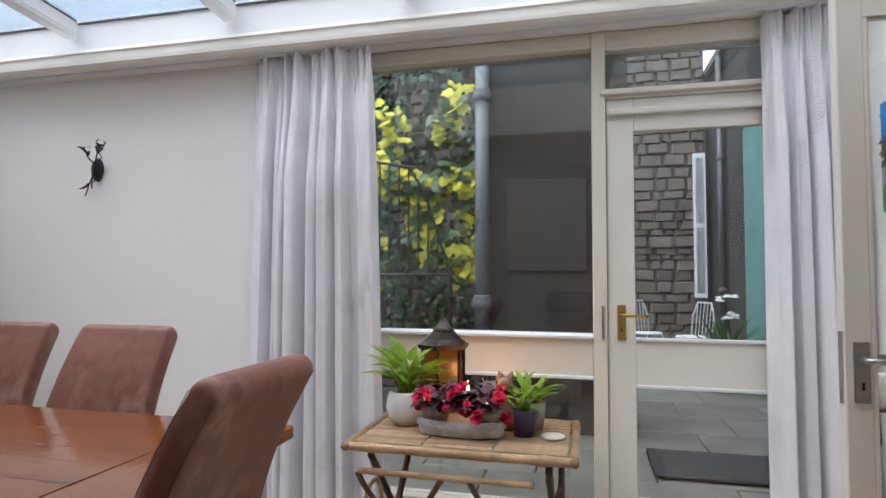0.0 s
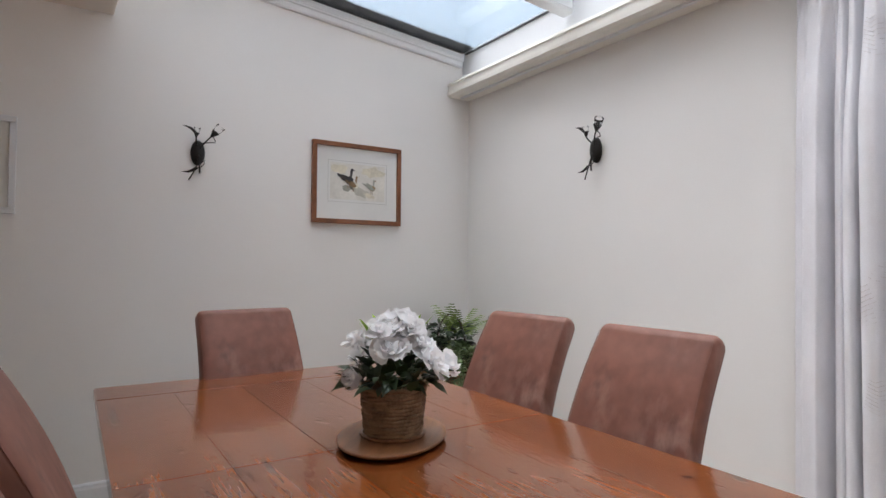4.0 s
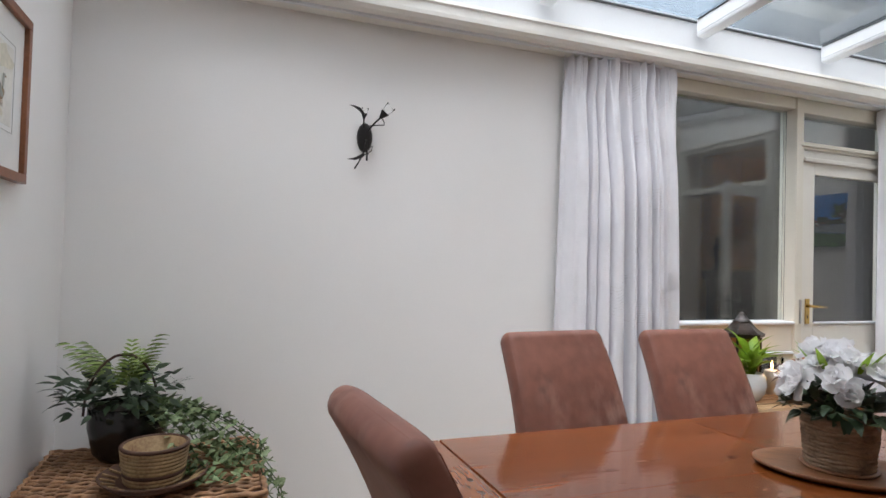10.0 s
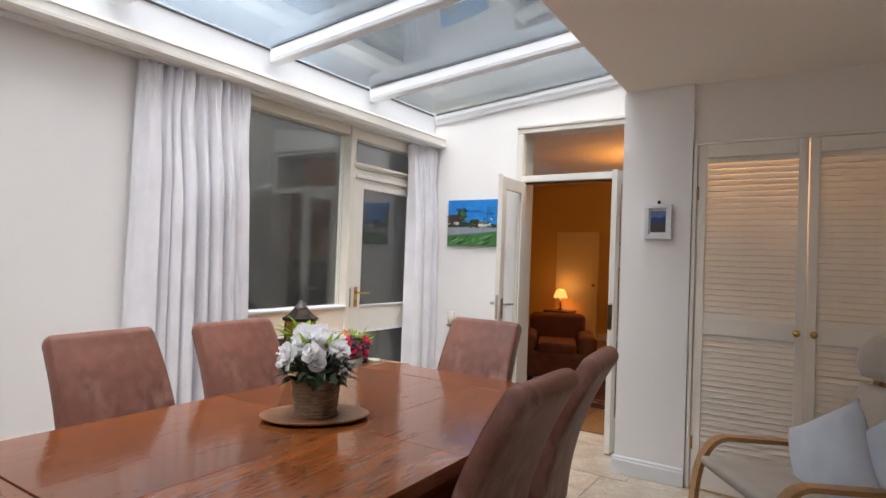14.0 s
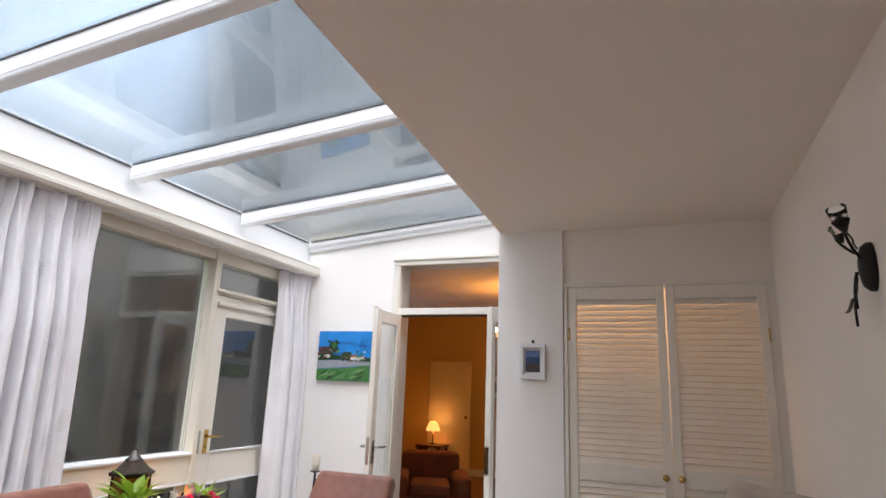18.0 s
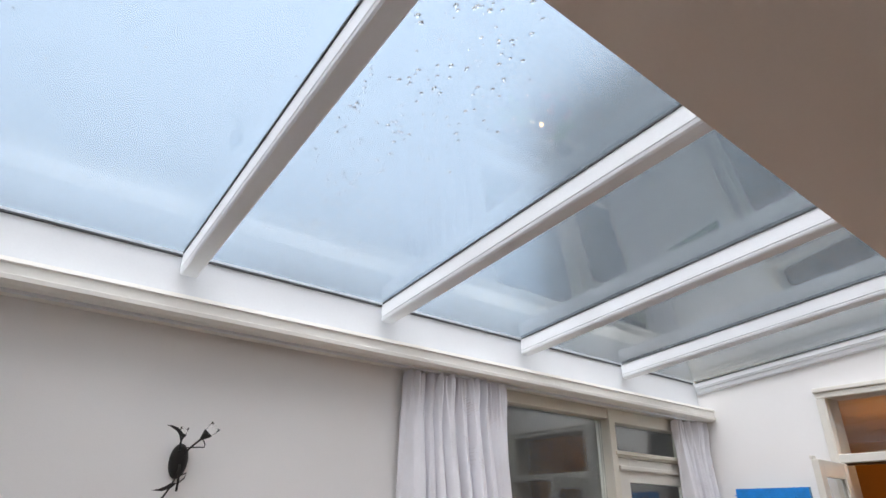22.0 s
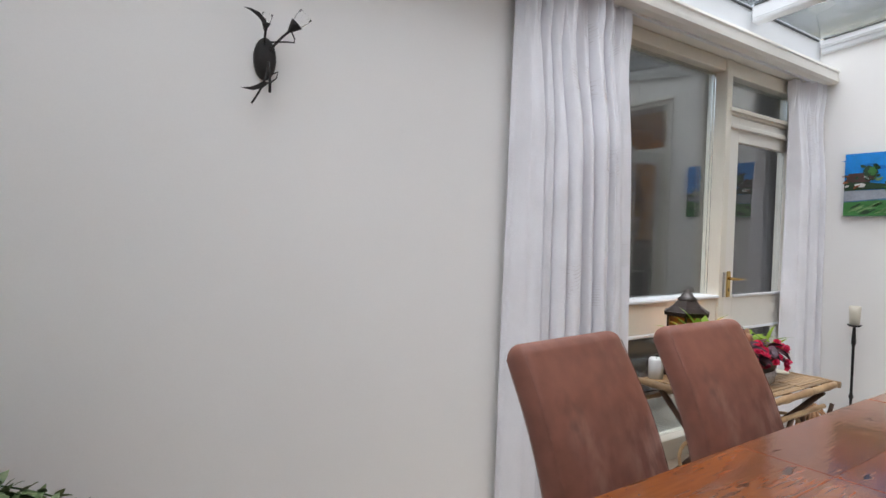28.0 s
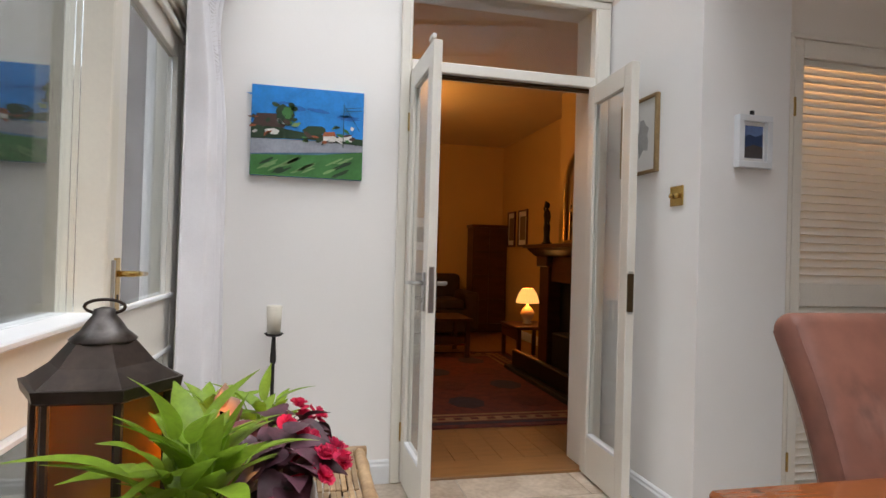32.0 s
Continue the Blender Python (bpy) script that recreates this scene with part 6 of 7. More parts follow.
# ---- living room beyond the double doors ----
LX0, LX1, LY0, LY1 = X_E + 0.2, 6.8, -0.5, 4.3
structure("living_wall_east", box(LX1, LX1 + 0.1, LY0 - 0.1, LY1 + 0.1, -0.1, 2.75), YELLOW_WALL, "ochre painted far wall of the living room", "wall")
structure("living_wall_north", box(LX0, LX1, LY1, LY1 + 0.1, -0.1, 2.75), YELLOW_WALL, "ochre painted living room side wall", "wall")
structure("living_wall_south", box(LX0, LX1, LY0 - 0.1, LY0, -0.1, 2.75), YELLOW_WALL, "ochre painted living room wall with fireplace", "wall")
bm = box(LX0, LX0 + 0.04, 1.90, LY1, -0.1, 2.75)
box(LX0, LX0 + 0.04, 0.86, 1.90, 2.465, 2.75, bm=bm)
box(LX0, LX0 + 0.04, LY0, 0.86, -0.1, 2.75, bm=bm)
structure("living_wall_west", bm, YELLOW_WALL, "ochre painted inner wall round the double doors", "wall")
structure("living_ceiling", box(LX0, LX1, LY0, LY1, 2.75, 2.85), YELLOW_CEIL, "cream painted living room ceiling", "ceiling")
lfloor = structure("living_floor", box(LX0, LX1, LY0, LY1, -0.1, -0.012), DARKWOOD, "oak boarded living room floor", "floor")
skirting([(LX0 + 0.04, LY0), (LX1, LY0)], "white living room skirting board")
skirting([(LX1, LY0), (LX1, LY1)], "white living room skirting board")

MAHOGANY = mat("dark_mahogany", (0.075, 0.026, 0.014), 0.3, vary=0.2, scale=4, grain=40, stretch=(1, 1, 5))
RUG_RED = mat("dark_red_rug_pile", (0.14, 0.03, 0.022), 0.95, vary=0.25, scale=14, grain=200, bump=0.05, second=(0.05, 0.016, 0.02))
RUG_CREAM = mat("cream_rug_pile", (0.30, 0.19, 0.10), 0.95, vary=0.2, scale=20, grain=200, bump=0.05)
RUG_NAVY = mat("navy_rug_pile", (0.03, 0.026, 0.045), 0.95, vary=0.2, scale=20, grain=200, bump=0.05)
RUG_WINE = mat("wine_rug_pile", (0.085, 0.022, 0.020), 0.95, vary=0.2, scale=20, grain=200, bump=0.05)
SOFA = mat("dark_brown_sofa_leather", (0.04, 0.019, 0.013), 0.45, vary=0.2, scale=5, grain=80)
TAN = mat("tan_armchair_cloth", (0.22, 0.075, 0.035), 0.7, vary=0.2, scale=6, grain=150, bump=0.03)
ORANGE = mat("orange_silk_cushion", (0.48, 0.20, 0.04), 0.5, vary=0.2, scale=6, grain=100)
GILT = mat("gilt_frame", (0.52, 0.33, 0.10), 0.35, 0.8, vary=0.15)
MIRROR = mat("mirror_silver", (0.85, 0.85, 0.85), 0.03, 1.0, vary=0.01, bump=0)
BULB = glow("warm_bulb", (1.0, 0.62, 0.28), 10)
SHADE = glow("lit_pleated_shade", (1.0, 0.50, 0.13), 0.4)
BRONZE = mat("dark_bronze", (0.03, 0.02, 0.014), 0.4, 0.6, vary=0.2)
LAMP_BASE = mat("cream_ceramic_lamp", (0.70, 0.58, 0.36), 0.25, vary=0.06)

# rug with a bordered pattern
rug = empty("rug", pose(3.6, 1.15, 0), "dark red patterned rug with a cream border", "rug")
part("field", box(-1.55, 1.25, -1.05, 1.05, 0, 0.010), RUG_RED, rug)
for k, (ins, w, m_) in enumerate(((0.05, 0.05, RUG_NAVY), (0.13, 0.085, RUG_CREAM), (0.26, 0.03, RUG_CREAM))):
    x0, x1, y0, y1 = -1.55 + ins, 1.25 - ins, -1.05 + ins, 1.05 - ins
    b = box(x0, x1, y0, y0 + w, 0.008, 0.0125)
    box(x0, x1, y1 - w, y1, 0.008, 0.0125, bm=b)
    box(x0, x0 + w, y0 + w, y1 - w, 0.008, 0.0125, bm=b)
    box(x1 - w, x1, y0 + w, y1 - w, 0.008, 0.0125, bm=b)
    part("border", b, m_, rug)
for i in range(22):
    x = -1.36 + i * 0.116
    for y in (-0.8775, 0.8775):
        part("border_motif", box(x, x + 0.055, y - 0.022, y + 0.022, 0.012, 0.0145), RUG_RED, rug)
for i in range(14):
    y = -0.78 + i * 0.116
    for x in (-1.3775, 1.0775):
        part("border_motif", box(x - 0.022, x + 0.022, y, y + 0.055, 0.012, 0.0145), RUG_RED, rug)
for i in range(4):
    for j in range(3):
        c = (-0.95 + i * 0.55, -0.5 + j * 0.5)
        part("medallion", extrude_profile([(c[0] + 0.17 * math.cos(2 * math.pi * k / 8), c[1] + 0.14 * math.sin(2 * math.pi * k / 8)) for k in range(8)], "z", 0.009, 0.012), RUG_NAVY if (i + j) % 2 else RUG_WINE, rug)

# fireplace on the south wall
fp = empty("fireplace", pose(3.2, LY0, 0), "dark mahogany fireplace surround with a mantel shelf", "fireplace")
part("chimney_breast", box(-0.62, 0.62, 0.0, 0.42, 0, 2.74), YELLOW_WALL, fp, "ochre chimney breast")
for s in (-1, 1):
    part("pilaster", box(s * 0.58 - 0.11, s * 0.58 + 0.11, 0.42, 0.58, 0, 1.12, 0.006), MAHOGANY, fp)
    part("capital", box(s * 0.58 - 0.13, s * 0.58 + 0.13, 0.42, 0.61, 1.02, 1.12, 0.008), MAHOGANY, fp)
part("frieze", box(-0.47, 0.47, 0.42, 0.55, 0.88, 1.12, 0.004), MAHOGANY, fp)
part("cornice", extrude_profile([(0.42, 1.12), (0.60, 1.12), (0.64, 1.15), (0.68, 1.18), (0.70, 1.20), (0.42, 1.20)], "x", -0.76, 0.76), MAHOGANY, fp)
part("mantel_shelf", box(-0.80, 0.80, 0.42, 0.73, 1.20, 1.235, 0.006), MAHOGANY, fp)
part("firebox", box(-0.47, 0.47, 0.42, 0.45, 0.0, 0.88), IRON, fp)
part("grate", box(-0.26, 0.26, 0.45, 0.62, 0.04, 0.42, 0.01), IRON, fp)
part("hearth", box(-0.72, 0.72, 0.42, 0.92, -0.011, 0.045, 0.006), IRON, fp, "black stone hearth")
fender = tagged(part("fire_fender", box(-0.66, 0.66, 0.80, 0.86, 0.045, 0.20, 0.01), BRONZE), "low dark bronze fender on the hearth", "fender")
fender.matrix_basis = pose(3.2, LY0, 0)


def statuette(x, y):
    b = lathe([(0.05, 0.0), (0.05, 0.02), (0.035, 0.03), (0.028, 0.08), (0.034, 0.17), (0.026, 0.22), (0.036, 0.29), (0.03, 0.33), (0.012, 0.345), (0.012, 0.36), (0.024, 0.375), (0.026, 0.40), (0.012, 0.42), (0.001, 0.422)], 16)
    tube([(0.03, 0, 0.32), (0.075, 0, 0.36), (0.03, 0, 0.43)], 0.011, 7, b)
    tube([(-0.03, 0, 0.32), (-0.055, 0, 0.25), (-0.03, 0, 0.2)], 0.011, 7, b)
    o = tagged(part("statuette", b, BRONZE, smooth=True), "dark bronze standing statuette on the mantel shelf", "statuette", "mantel statuettes")
    o.matrix_basis = pose(x, y, 1.236)


statuette(2.55, 0.05)
statuette(3.81, 0.05)
mir = empty("arched_mirror", pose(3.2, LY0 + 0.42, 1.26), "arched overmantel mirror in a gilt frame", "mirror")
outer = [(-0.42, 0.0), (0.42, 0.0), (0.42, 0.55)] + [(0.42 * math.cos(a), 0.55 + 0.32 * math.sin(a)) for a in (math.pi * k / 16 for k in range(1, 16))] + [(-0.42, 0.55)]
pts = [(x, 0.025, z) for x, z in outer]
part("frame", tube(pts, 0.026, 8, close=True), GILT, mir, smooth=True)
part("mirror_glass", extrude_profile([(x * 0.95, z * 0.96 + 0.01) for x, z in outer], "y", 0.006, 0.012), MIRROR, mir)


def table_lamp(name, x, y, z, s, label, slim=False):
    l_ = empty(name, pose(x, y, z), label, "lamp")
    if slim:
        part("base", lathe([(0.055 * s, 0), (0.058 * s, 0.012 * s), (0.02 * s, 0.025 * s), (0.011 * s, 0.05 * s), (0.016 * s, 0.10 * s), (0.010 * s, 0.14 * s), (0.010 * s, 0.20 * s)], 20), BRONZE, l_, "slim dark bronze stem", smooth=True)
        part("candle_tube", lathe([(0.020 * s, 0.20 * s), (0.021 * s, 0.202 * s), (0.019 * s, 0.29 * s), (0.001, 0.291 * s)], 16), WAX, l_, smooth=True)
    else:
        part("base", lathe([(0.06 * s, 0), (0.065 * s, 0.015 * s), (0.04 * s, 0.03 * s), (0.085 * s, 0.10 * s), (0.09 * s, 0.15 * s), (0.05 * s, 0.21 * s), (0.02 * s, 0.23 * s), (0.012 * s, 0.28 * s)], 24), LAMP_BASE, l_, smooth=True)
    n = 48
    part("shade", quads(bmesh.new(), [[(r * (1 + 0.03 * (k % 2)) * math.cos(2 * math.pi * k / n), r * (1 + 0.03 * (k % 2)) * math.sin(2 * math.pi * k / n), zz) for k in range(n)] for r, zz in ((0.145 * s, 0.27 * s), (0.14 * s, 0.30 * s), (0.115 * s, 0.38 * s), (0.08 * s, 0.44 * s), (0.07 * s, 0.455 * s))], cap=False), SHADE, l_, "lit pleated cream lamp shade")
    return l_


side = empty("lamp_table", pose(4.4, 0.0, 0), "small dark wooden lamp table", "side table")
part("top", box(-0.28, 0.28, -0.22, 0.22, 0.35, 0.381, 0.005), MAHOGANY, side)
for x in (-0.24, 0.24):
    for y in (-0.18, 0.18):
        part("leg", box(x - 0.02, x + 0.02, y - 0.02, y + 0.02, 0, 0.35, 0.003), MAHOGANY, side)
part("drawer_front", box(-0.22, 0.22, 0.18, 0.2, 0.24, 0.34, 0.003), MAHOGANY, side)
table_lamp("table_lamp", 4.4, 0.0, 0.382, 0.85, "cream ceramic table lamp with lit shade")
copy_thing(side, pose(6.45, 3.55, 0) @ Matrix.Diagonal((0.8, 1, 1.31, 1)))
table_lamp("table_lamp", 6.45, 3.55, 0.501, 0.80, "small table lamp with slim dark stem and lit pleated shade", True)

bc = empty("bookcase", pose(LX1, -0.22, 0), "tall dark wooden glazed bookcase", "bookcase")
part("back", box(-0.30, 0.0, -0.26, 0.26, 0.0, 1.52, 0.004), MAHOGANY, bc)
part("cornice", box(-0.33, 0.0, -0.28, 0.28, 1.52, 1.56, 0.006), MAHOGANY, bc)
for z in (0.1, 0.45, 0.8, 1.15):
    part("shelf_front", box(-0.312, -0.30, -0.24, 0.24, z, z + 0.03), DARKWOOD, bc)
part("door_stile", box(-0.314, -0.30, -0.012, 0.012, 0.05, 1.5), MAHOGANY, bc)


def sofa(name, m, w, material, label, category):
    s = empty(name, m, label, category)
    part("base", box(-0.42, 0.42, -w / 2, w / 2, 0.08, 0.40, 0.03, seg=2), material, s, smooth=False)
    part("back", box(0.22, 0.46, -w / 2, w / 2, 0.30, 0.84, 0.07, seg=3), material, s)
    for k in (-1, 1):
        part("arm", box(-0.42, 0.40, k * (w / 2) - 0.10, k * (w / 2) + 0.10, 0.10, 0.62, 0.06, seg=3), material, s)
    n = max(1, round(w / 0.7))
    for i in range(n):
        y0 = -w / 2 + 0.11 + i * (w - 0.22) / n
        part("seat_cushion", box(-0.44, 0.24, y0 + 0.005, y0 + (w - 0.22) / n - 0.005, 0.38, 0.52, 0.04, seg=2), material, s)
    for x in (-0.36, 0.36):
        for y in (-w / 2 + 0.05, w / 2 - 0.05):
            part("foot", box(x - 0.03, x + 0.03, y - 0.03, y + 0.03, 0, 0.085), MAHOGANY, s)
    return s


sofa("sofa", pose(6.28, 0.95, 0), 1.5, SOFA, "dark brown leather sofa against the far wall", "sofa")
sofa("armchair", pose(3.12, 2.26, 0, 0, 0, 22) @ Matrix.Diagonal((0.9, 1, 0.86, 1)), 0.66, TAN, "tan upholstered armchair near the double doors", "armchair")
oc = cushion("cushion", 0.42, 0.36, 0.14, pose(6.36, 1.25, 0.68, 0, 12, 90), "orange silk cushion on the dark sofa")
oc.data.materials[0] = ORANGE
oc["group"] = "cushions on the sofa"
ct = empty("coffee_table", pose(4.75, 1.15, 0), "low dark wooden coffee table on the rug", "coffee table")
part("top", box(-0.32, 0.32, -0.55, 0.55, 0.40, 0.43, 0.005), MAHOGANY, ct)
part("shelf", box(-0.28, 0.28, -0.5, 0.5, 0.14, 0.16, 0.003), MAHOGANY, ct)
for x in (-0.28, 0.28):
    for y in (-0.5, 0.5):
        part("leg", box(x - 0.025, x + 0.025, y - 0.025, y + 0.025, 0.0125, 0.40, 0.003), MAHOGANY, ct)
b = bmesh.new()
for i in range(12):
    leaf(b, pose(0, 0, 0.004, rnd.uniform(5, 40), 0, 30 * i), 0.12, 0.06, 0.3)
doily = tagged(part("paper_flower", b, MOUNT, smooth=True), "crumpled white paper flower on the coffee table", "ornament")
doily.matrix_basis = pose(4.75, 1.2, 0.432)
fd = empty("far_door", pose(LX1, 3.366, 0, 0, 0, -4) @ Matrix.Diagonal((1, 1, 0.957, 1)), "cream painted panelled door standing ajar", "door")
part("leaf", box(-0.08, -0.04, -0.40, 0.40, 0.0, 1.98, 0.004), mat("cream_door_paint", (0.72, 0.62, 0.42), 0.45, vary=0.03), fd)
for z0, z1 in ((0.2, 0.85), (1.05, 1.85)):
    for y0, y1 in ((-0.32, -0.04), (0.04, 0.32)):
        part("panel", box(-0.086, -0.08, y0, y1, z0, z1, 0.003), mat("cream_door_paint", (0.72, 0.62, 0.42), 0.45, vary=0.03), fd)
k = lathe([(0.012, 0), (0.012, 0.03), (0.026, 0.04), (0.026, 0.06), (0.001, 0.066)], 14)
bmesh.ops.transform(k, matrix=pose(-0.08, -0.34, 1.0, 0, -90, 0), verts=k.verts)
part("knob", k, BRASS, fd, smooth=True)
for (y, z, w, h, lab) in ((0.87, 1.40, 0.78, 0.52, "grey landscape print in a gilt frame"), (2.44, 1.48, 0.52, 0.44, "small dark print in a dark frame")):
    p = picture("framed_print", w, h, 0.022, 0.025, GILT if y < 2 else MAHOGANY, lab, pose(LX1, y, z, 0, 0, -90))
    daub(p, "print", colour("grey_landscape_print", (0.22, 0.20, 0.17)), [(-w * 0.32, -h * 0.22), (w * 0.32, -h * 0.22), (w * 0.32, h * 0.2), (-w * 0.32, h * 0.2)], -0.0122)
for x, w in ((5.9, 0.34), (6.35, 0.3)):
    p = picture("framed_print", w, 0.5, 0.022, 0.025, MAHOGANY, "tall narrow print in a dark frame", pose(x, LY0, 1.5, 0, 0, 180))
    daub(p, "print", colour("brown_print", (0.20, 0.14, 0.09)), [(-w * 0.3, -0.16), (w * 0.3, -0.16), (w * 0.3, 0.16), (-w * 0.3, 0.16)], -0.0122)

ch = empty("chandelier", pose(4.2, 1.64, 2.05), "brass chandelier with five lit candle bulbs", "chandelier")
part("rod", tube([(0, 0, 0.05), (0, 0, 0.69)], 0.008, 8), BRASS, ch, smooth=True)
part("rose", lathe([(0.05, 0.70), (0.055, 0.68), (0.02, 0.66), (0.008, 0.65)], 20), BRASS, ch, smooth=True)
part("body", lathe([(0.006, -0.02), (0.03, 0.0), (0.04, 0.03), (0.02, 0.06), (0.03, 0.09), (0.01, 0.12)], 20), BRASS, ch, smooth=True)
for i in range(5):
    a = 2 * math.pi * i / 5 + 0.4
    c_, s_ = math.cos(a), math.sin(a)
    arm = part("arm", tube(arc((0.02 * c_, 0.02 * s_, 0.04), (0.13 * c_, 0.13 * s_, -0.07), (0.2 * c_, 0.2 * s_, 0.05), 8), 0.007, 7), BRASS, ch, smooth=True)
    part("candle_tube", lathe([(0.03, 0.045), (0.03, 0.05), (0.012, 0.052), (0.012, 0.11), (0.001, 0.112)], 12, 0.2 * c_, 0.2 * s_), WAX, arm)
    part("bulb", lathe([(0.008, 0.112), (0.02, 0.135), (0.017, 0.155), (0.001, 0.18)], 12, 0.2 * c_, 0.2 * s_), BULB, arm, "lit candle bulb", smooth=True)

# oak boards of the living room floor
me = None
rb = random.Random(9)
for i in range(36):
    y = LY0 + 0.1 + i * 0.133
    if y > LY1 - 0.07:
        break
    x = LX0 - rb.uniform(0, 1.5)
    while x < LX1:
        L = 1.8
        x0, x1 = max(x, LX0), min(x + L, LX1)
        if x1 - x0 > 0.1:
            o = part("board", box(-(x1 - x0) / 2 + 0.001, (x1 - x0) / 2 - 0.001, -0.0655, 0.0655, -0.012, 0, 0.0012), OAK, lfloor)
            o.matrix_basis = pose((x0 + x1) / 2, y, -0.0002)
        x += L

# ---- courtyard behind the window ----
PAVE = mat("wet_grey_paving_stone", (0.17, 0.16, 0.14), 0.35, vary=0.25, scale=2.5, grain=40, bump=0.04, rnd=0.15)
RUBBLE = mat("brown_grey_rubble_stone", (0.155, 0.125, 0.098), 0.85, vary=0.3, scale=7, grain=40, bump=0.08, rnd=0.35, second=(0.07, 0.056, 0.047))
MORTAR = mat("grey_lime_mortar", (0.12, 0.11, 0.098), 0.95, vary=0.2, scale=8, bump=0.05)
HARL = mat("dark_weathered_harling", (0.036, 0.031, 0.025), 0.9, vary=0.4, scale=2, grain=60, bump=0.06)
PIPE = mat("grey_painted_pipe", (0.12, 0.126, 0.137), 0.5, vary=0.1, scale=4)
TEAL = mat("faded_teal_paint", (0.10, 0.22, 0.20), 0.5, vary=0.12, scale=3)
SLATE = mat("wet_grey_slate", (0.16, 0.17, 0.185), 0.35, vary=0.2, scale=6, rnd=0.2)
structure("ground", box(-80, 80, -80, 80, -0.3, -0.105), MORTAR, "wet grey ground around the house", "ground")
ground = structure("pavement", box(-4.2, 1.39, 3.07, 9.55, -0.104, -0.04), MORTAR, "wet grey stone paving of the courtyard", "pavement")
rg = random.Random(21)
for i in range(9):
    for j in range(11):
        x, y = -3.0 + i * 0.72 + (0.3 if j % 2 else 0), 3.45 + j * 0.6
        o = part("slab", box(-0.355, 0.355, -0.295, 0.295, -0.04, 0.0, 0.006), PAVE, ground)
        o.matrix_basis = pose(x, y, rg.uniform(-0.012, -0.004), rg.uniform(-0.3, 0.3), rg.uniform(-0.3, 0.3), 0)
mat_ = tagged(part("door_mat", box(-0.42, 0.42, -0.28, 0.28, 0, 0.018, 0.005), colour("black_rubber_mat", (0.015, 0.015, 0.016))), "black rubber mat outside the garden door", "door mat")
mat_.matrix_basis = pose(0.95, 4.1, 0.002)


def stone_wall(name, m, length, height, courses, label, seed, limit=300, thick=0.4):
    """Rubble wall in the xz plane; its face looks along -y."""
    w = structure(name, box(0, length, 0.03, thick, -0.1, height), MORTAR, label, "wall")
    w.matrix_basis = m
    r_ = random.Random(seed)
    z, n = 0.0, 0
    rest = bmesh.new()
    while z < height - 0.05:
        h = r_.uniform(0.09, 0.21)
        x = -r_.uniform(0, 0.2)
        while x < length:
            l_ = r_.uniform(0.12, 0.42)
            x0, x1, z1 = max(0, x), min(length, x + l_), min(height, z + h)
            if x1 - x0 > 0.05:
                q = r_.uniform(0.0, 0.03)
                corners = [(x0 + 0.008 + r_.uniform(0, 0.02), z + 0.004 + r_.uniform(-0.02, 0.02)), (x1 - 0.008 - r_.uniform(0, 0.02), z + 0.004 + r_.uniform(-0.02, 0.02)), (x1 - 0.008 - r_.uniform(0, 0.03), z1 - 0.006 - r_.uniform(0, 0.02)), (x0 + 0.008 + r_.uniform(0, 0.03), z1 - 0.006 - r_.uniform(0, 0.02))]
                cx, cz = sum(c[0] for c in corners) / 4, sum(c[1] for c in corners) / 4
                rings = [[(px, 0.05, pz) for px, pz in corners], [(px, 0.0 + q * 0.3, pz) for px, pz in corners], [(cx + (px - cx) * 0.86, -0.012 - q, cz + (pz - cz) * 0.84) for px, pz in corners]]
                if n < limit:
                    part("stone", quads(bmesh.new(), rings), RUBBLE, w)
                else:
                    quads(rest, rings)
                n += 1
            x += l_
        z += h
    if len(rest.verts):
        tagged(part("far_stones", rest, RUBBLE, w), kind="stuff")
    else:
        rest.free()
    return w


stone_wall("garden_wall_north", pose(-4.6, 6.2, 0), 4.4, 3.75, 18, "rubble stone garden wall behind ivy and vine", 31, 220)
stone_wall("garden_wall_far", pose(-0.2, 9.6, 0), 2.15, 5.4, 24, "brown rubble stone wall at the end of the yard", 32, 150)
# Unseen west wall, added to keep sky light out of the yard.
stone_wall("garden_wall_west", pose(-4.6, 3.06, 0, 0, 0, 90) @ pose(0, -0.0, 0), 3.2, 2.9, 16, "unseen rubble stone wall added to shade the yard", 33, 60, 0.3)
# outhouse and house wings
out = empty("outhouse", pose(0, 0, 0), "dark harled outhouse in the yard", "building")
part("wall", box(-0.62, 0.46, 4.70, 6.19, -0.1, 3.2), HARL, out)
part("roof", extrude_profile([(4.55, 3.2), (6.19, 3.2), (6.19, 3.7), (4.55, 3.27)], "x", -0.68, 0.52), SLATE, out)
vent = empty("wall_vent", pose(-0.40, 4.70, 1.55), "rusty slatted vent panel on the outhouse", "vent")
part("panel", box(-0.08, 0.55, -0.02, 0, -0.3, 0.42, 0.004), colour("brown_vent_panel", (0.032, 0.026, 0.021)), vent)
for i in range(14):
    part("slat", box(-0.02, 0.06, -0.03, -0.02, -0.22 + i * 0.042, -0.205 + i * 0.042), colour("rust_brown_metal", (0.13, 0.075, 0.05)), vent)
dp = empty("downpipe", pose(-0.66, 4.60, 0), "thick grey cast iron downpipe with collar", "pipe")
part("pipe", tube([(0, 0, 0.0), (0, 0, 3.19)], 0.055, 16), PIPE, dp, smooth=True)
for z in (0.95, 2.6):
    part("collar", lathe([(0.056, z), (0.075, z + 0.01), (0.075, z + 0.06), (0.062, z + 0.075), (0.068, z + 0.09), (0.056, z + 0.11)], 18), PIPE, dp, smooth=True)
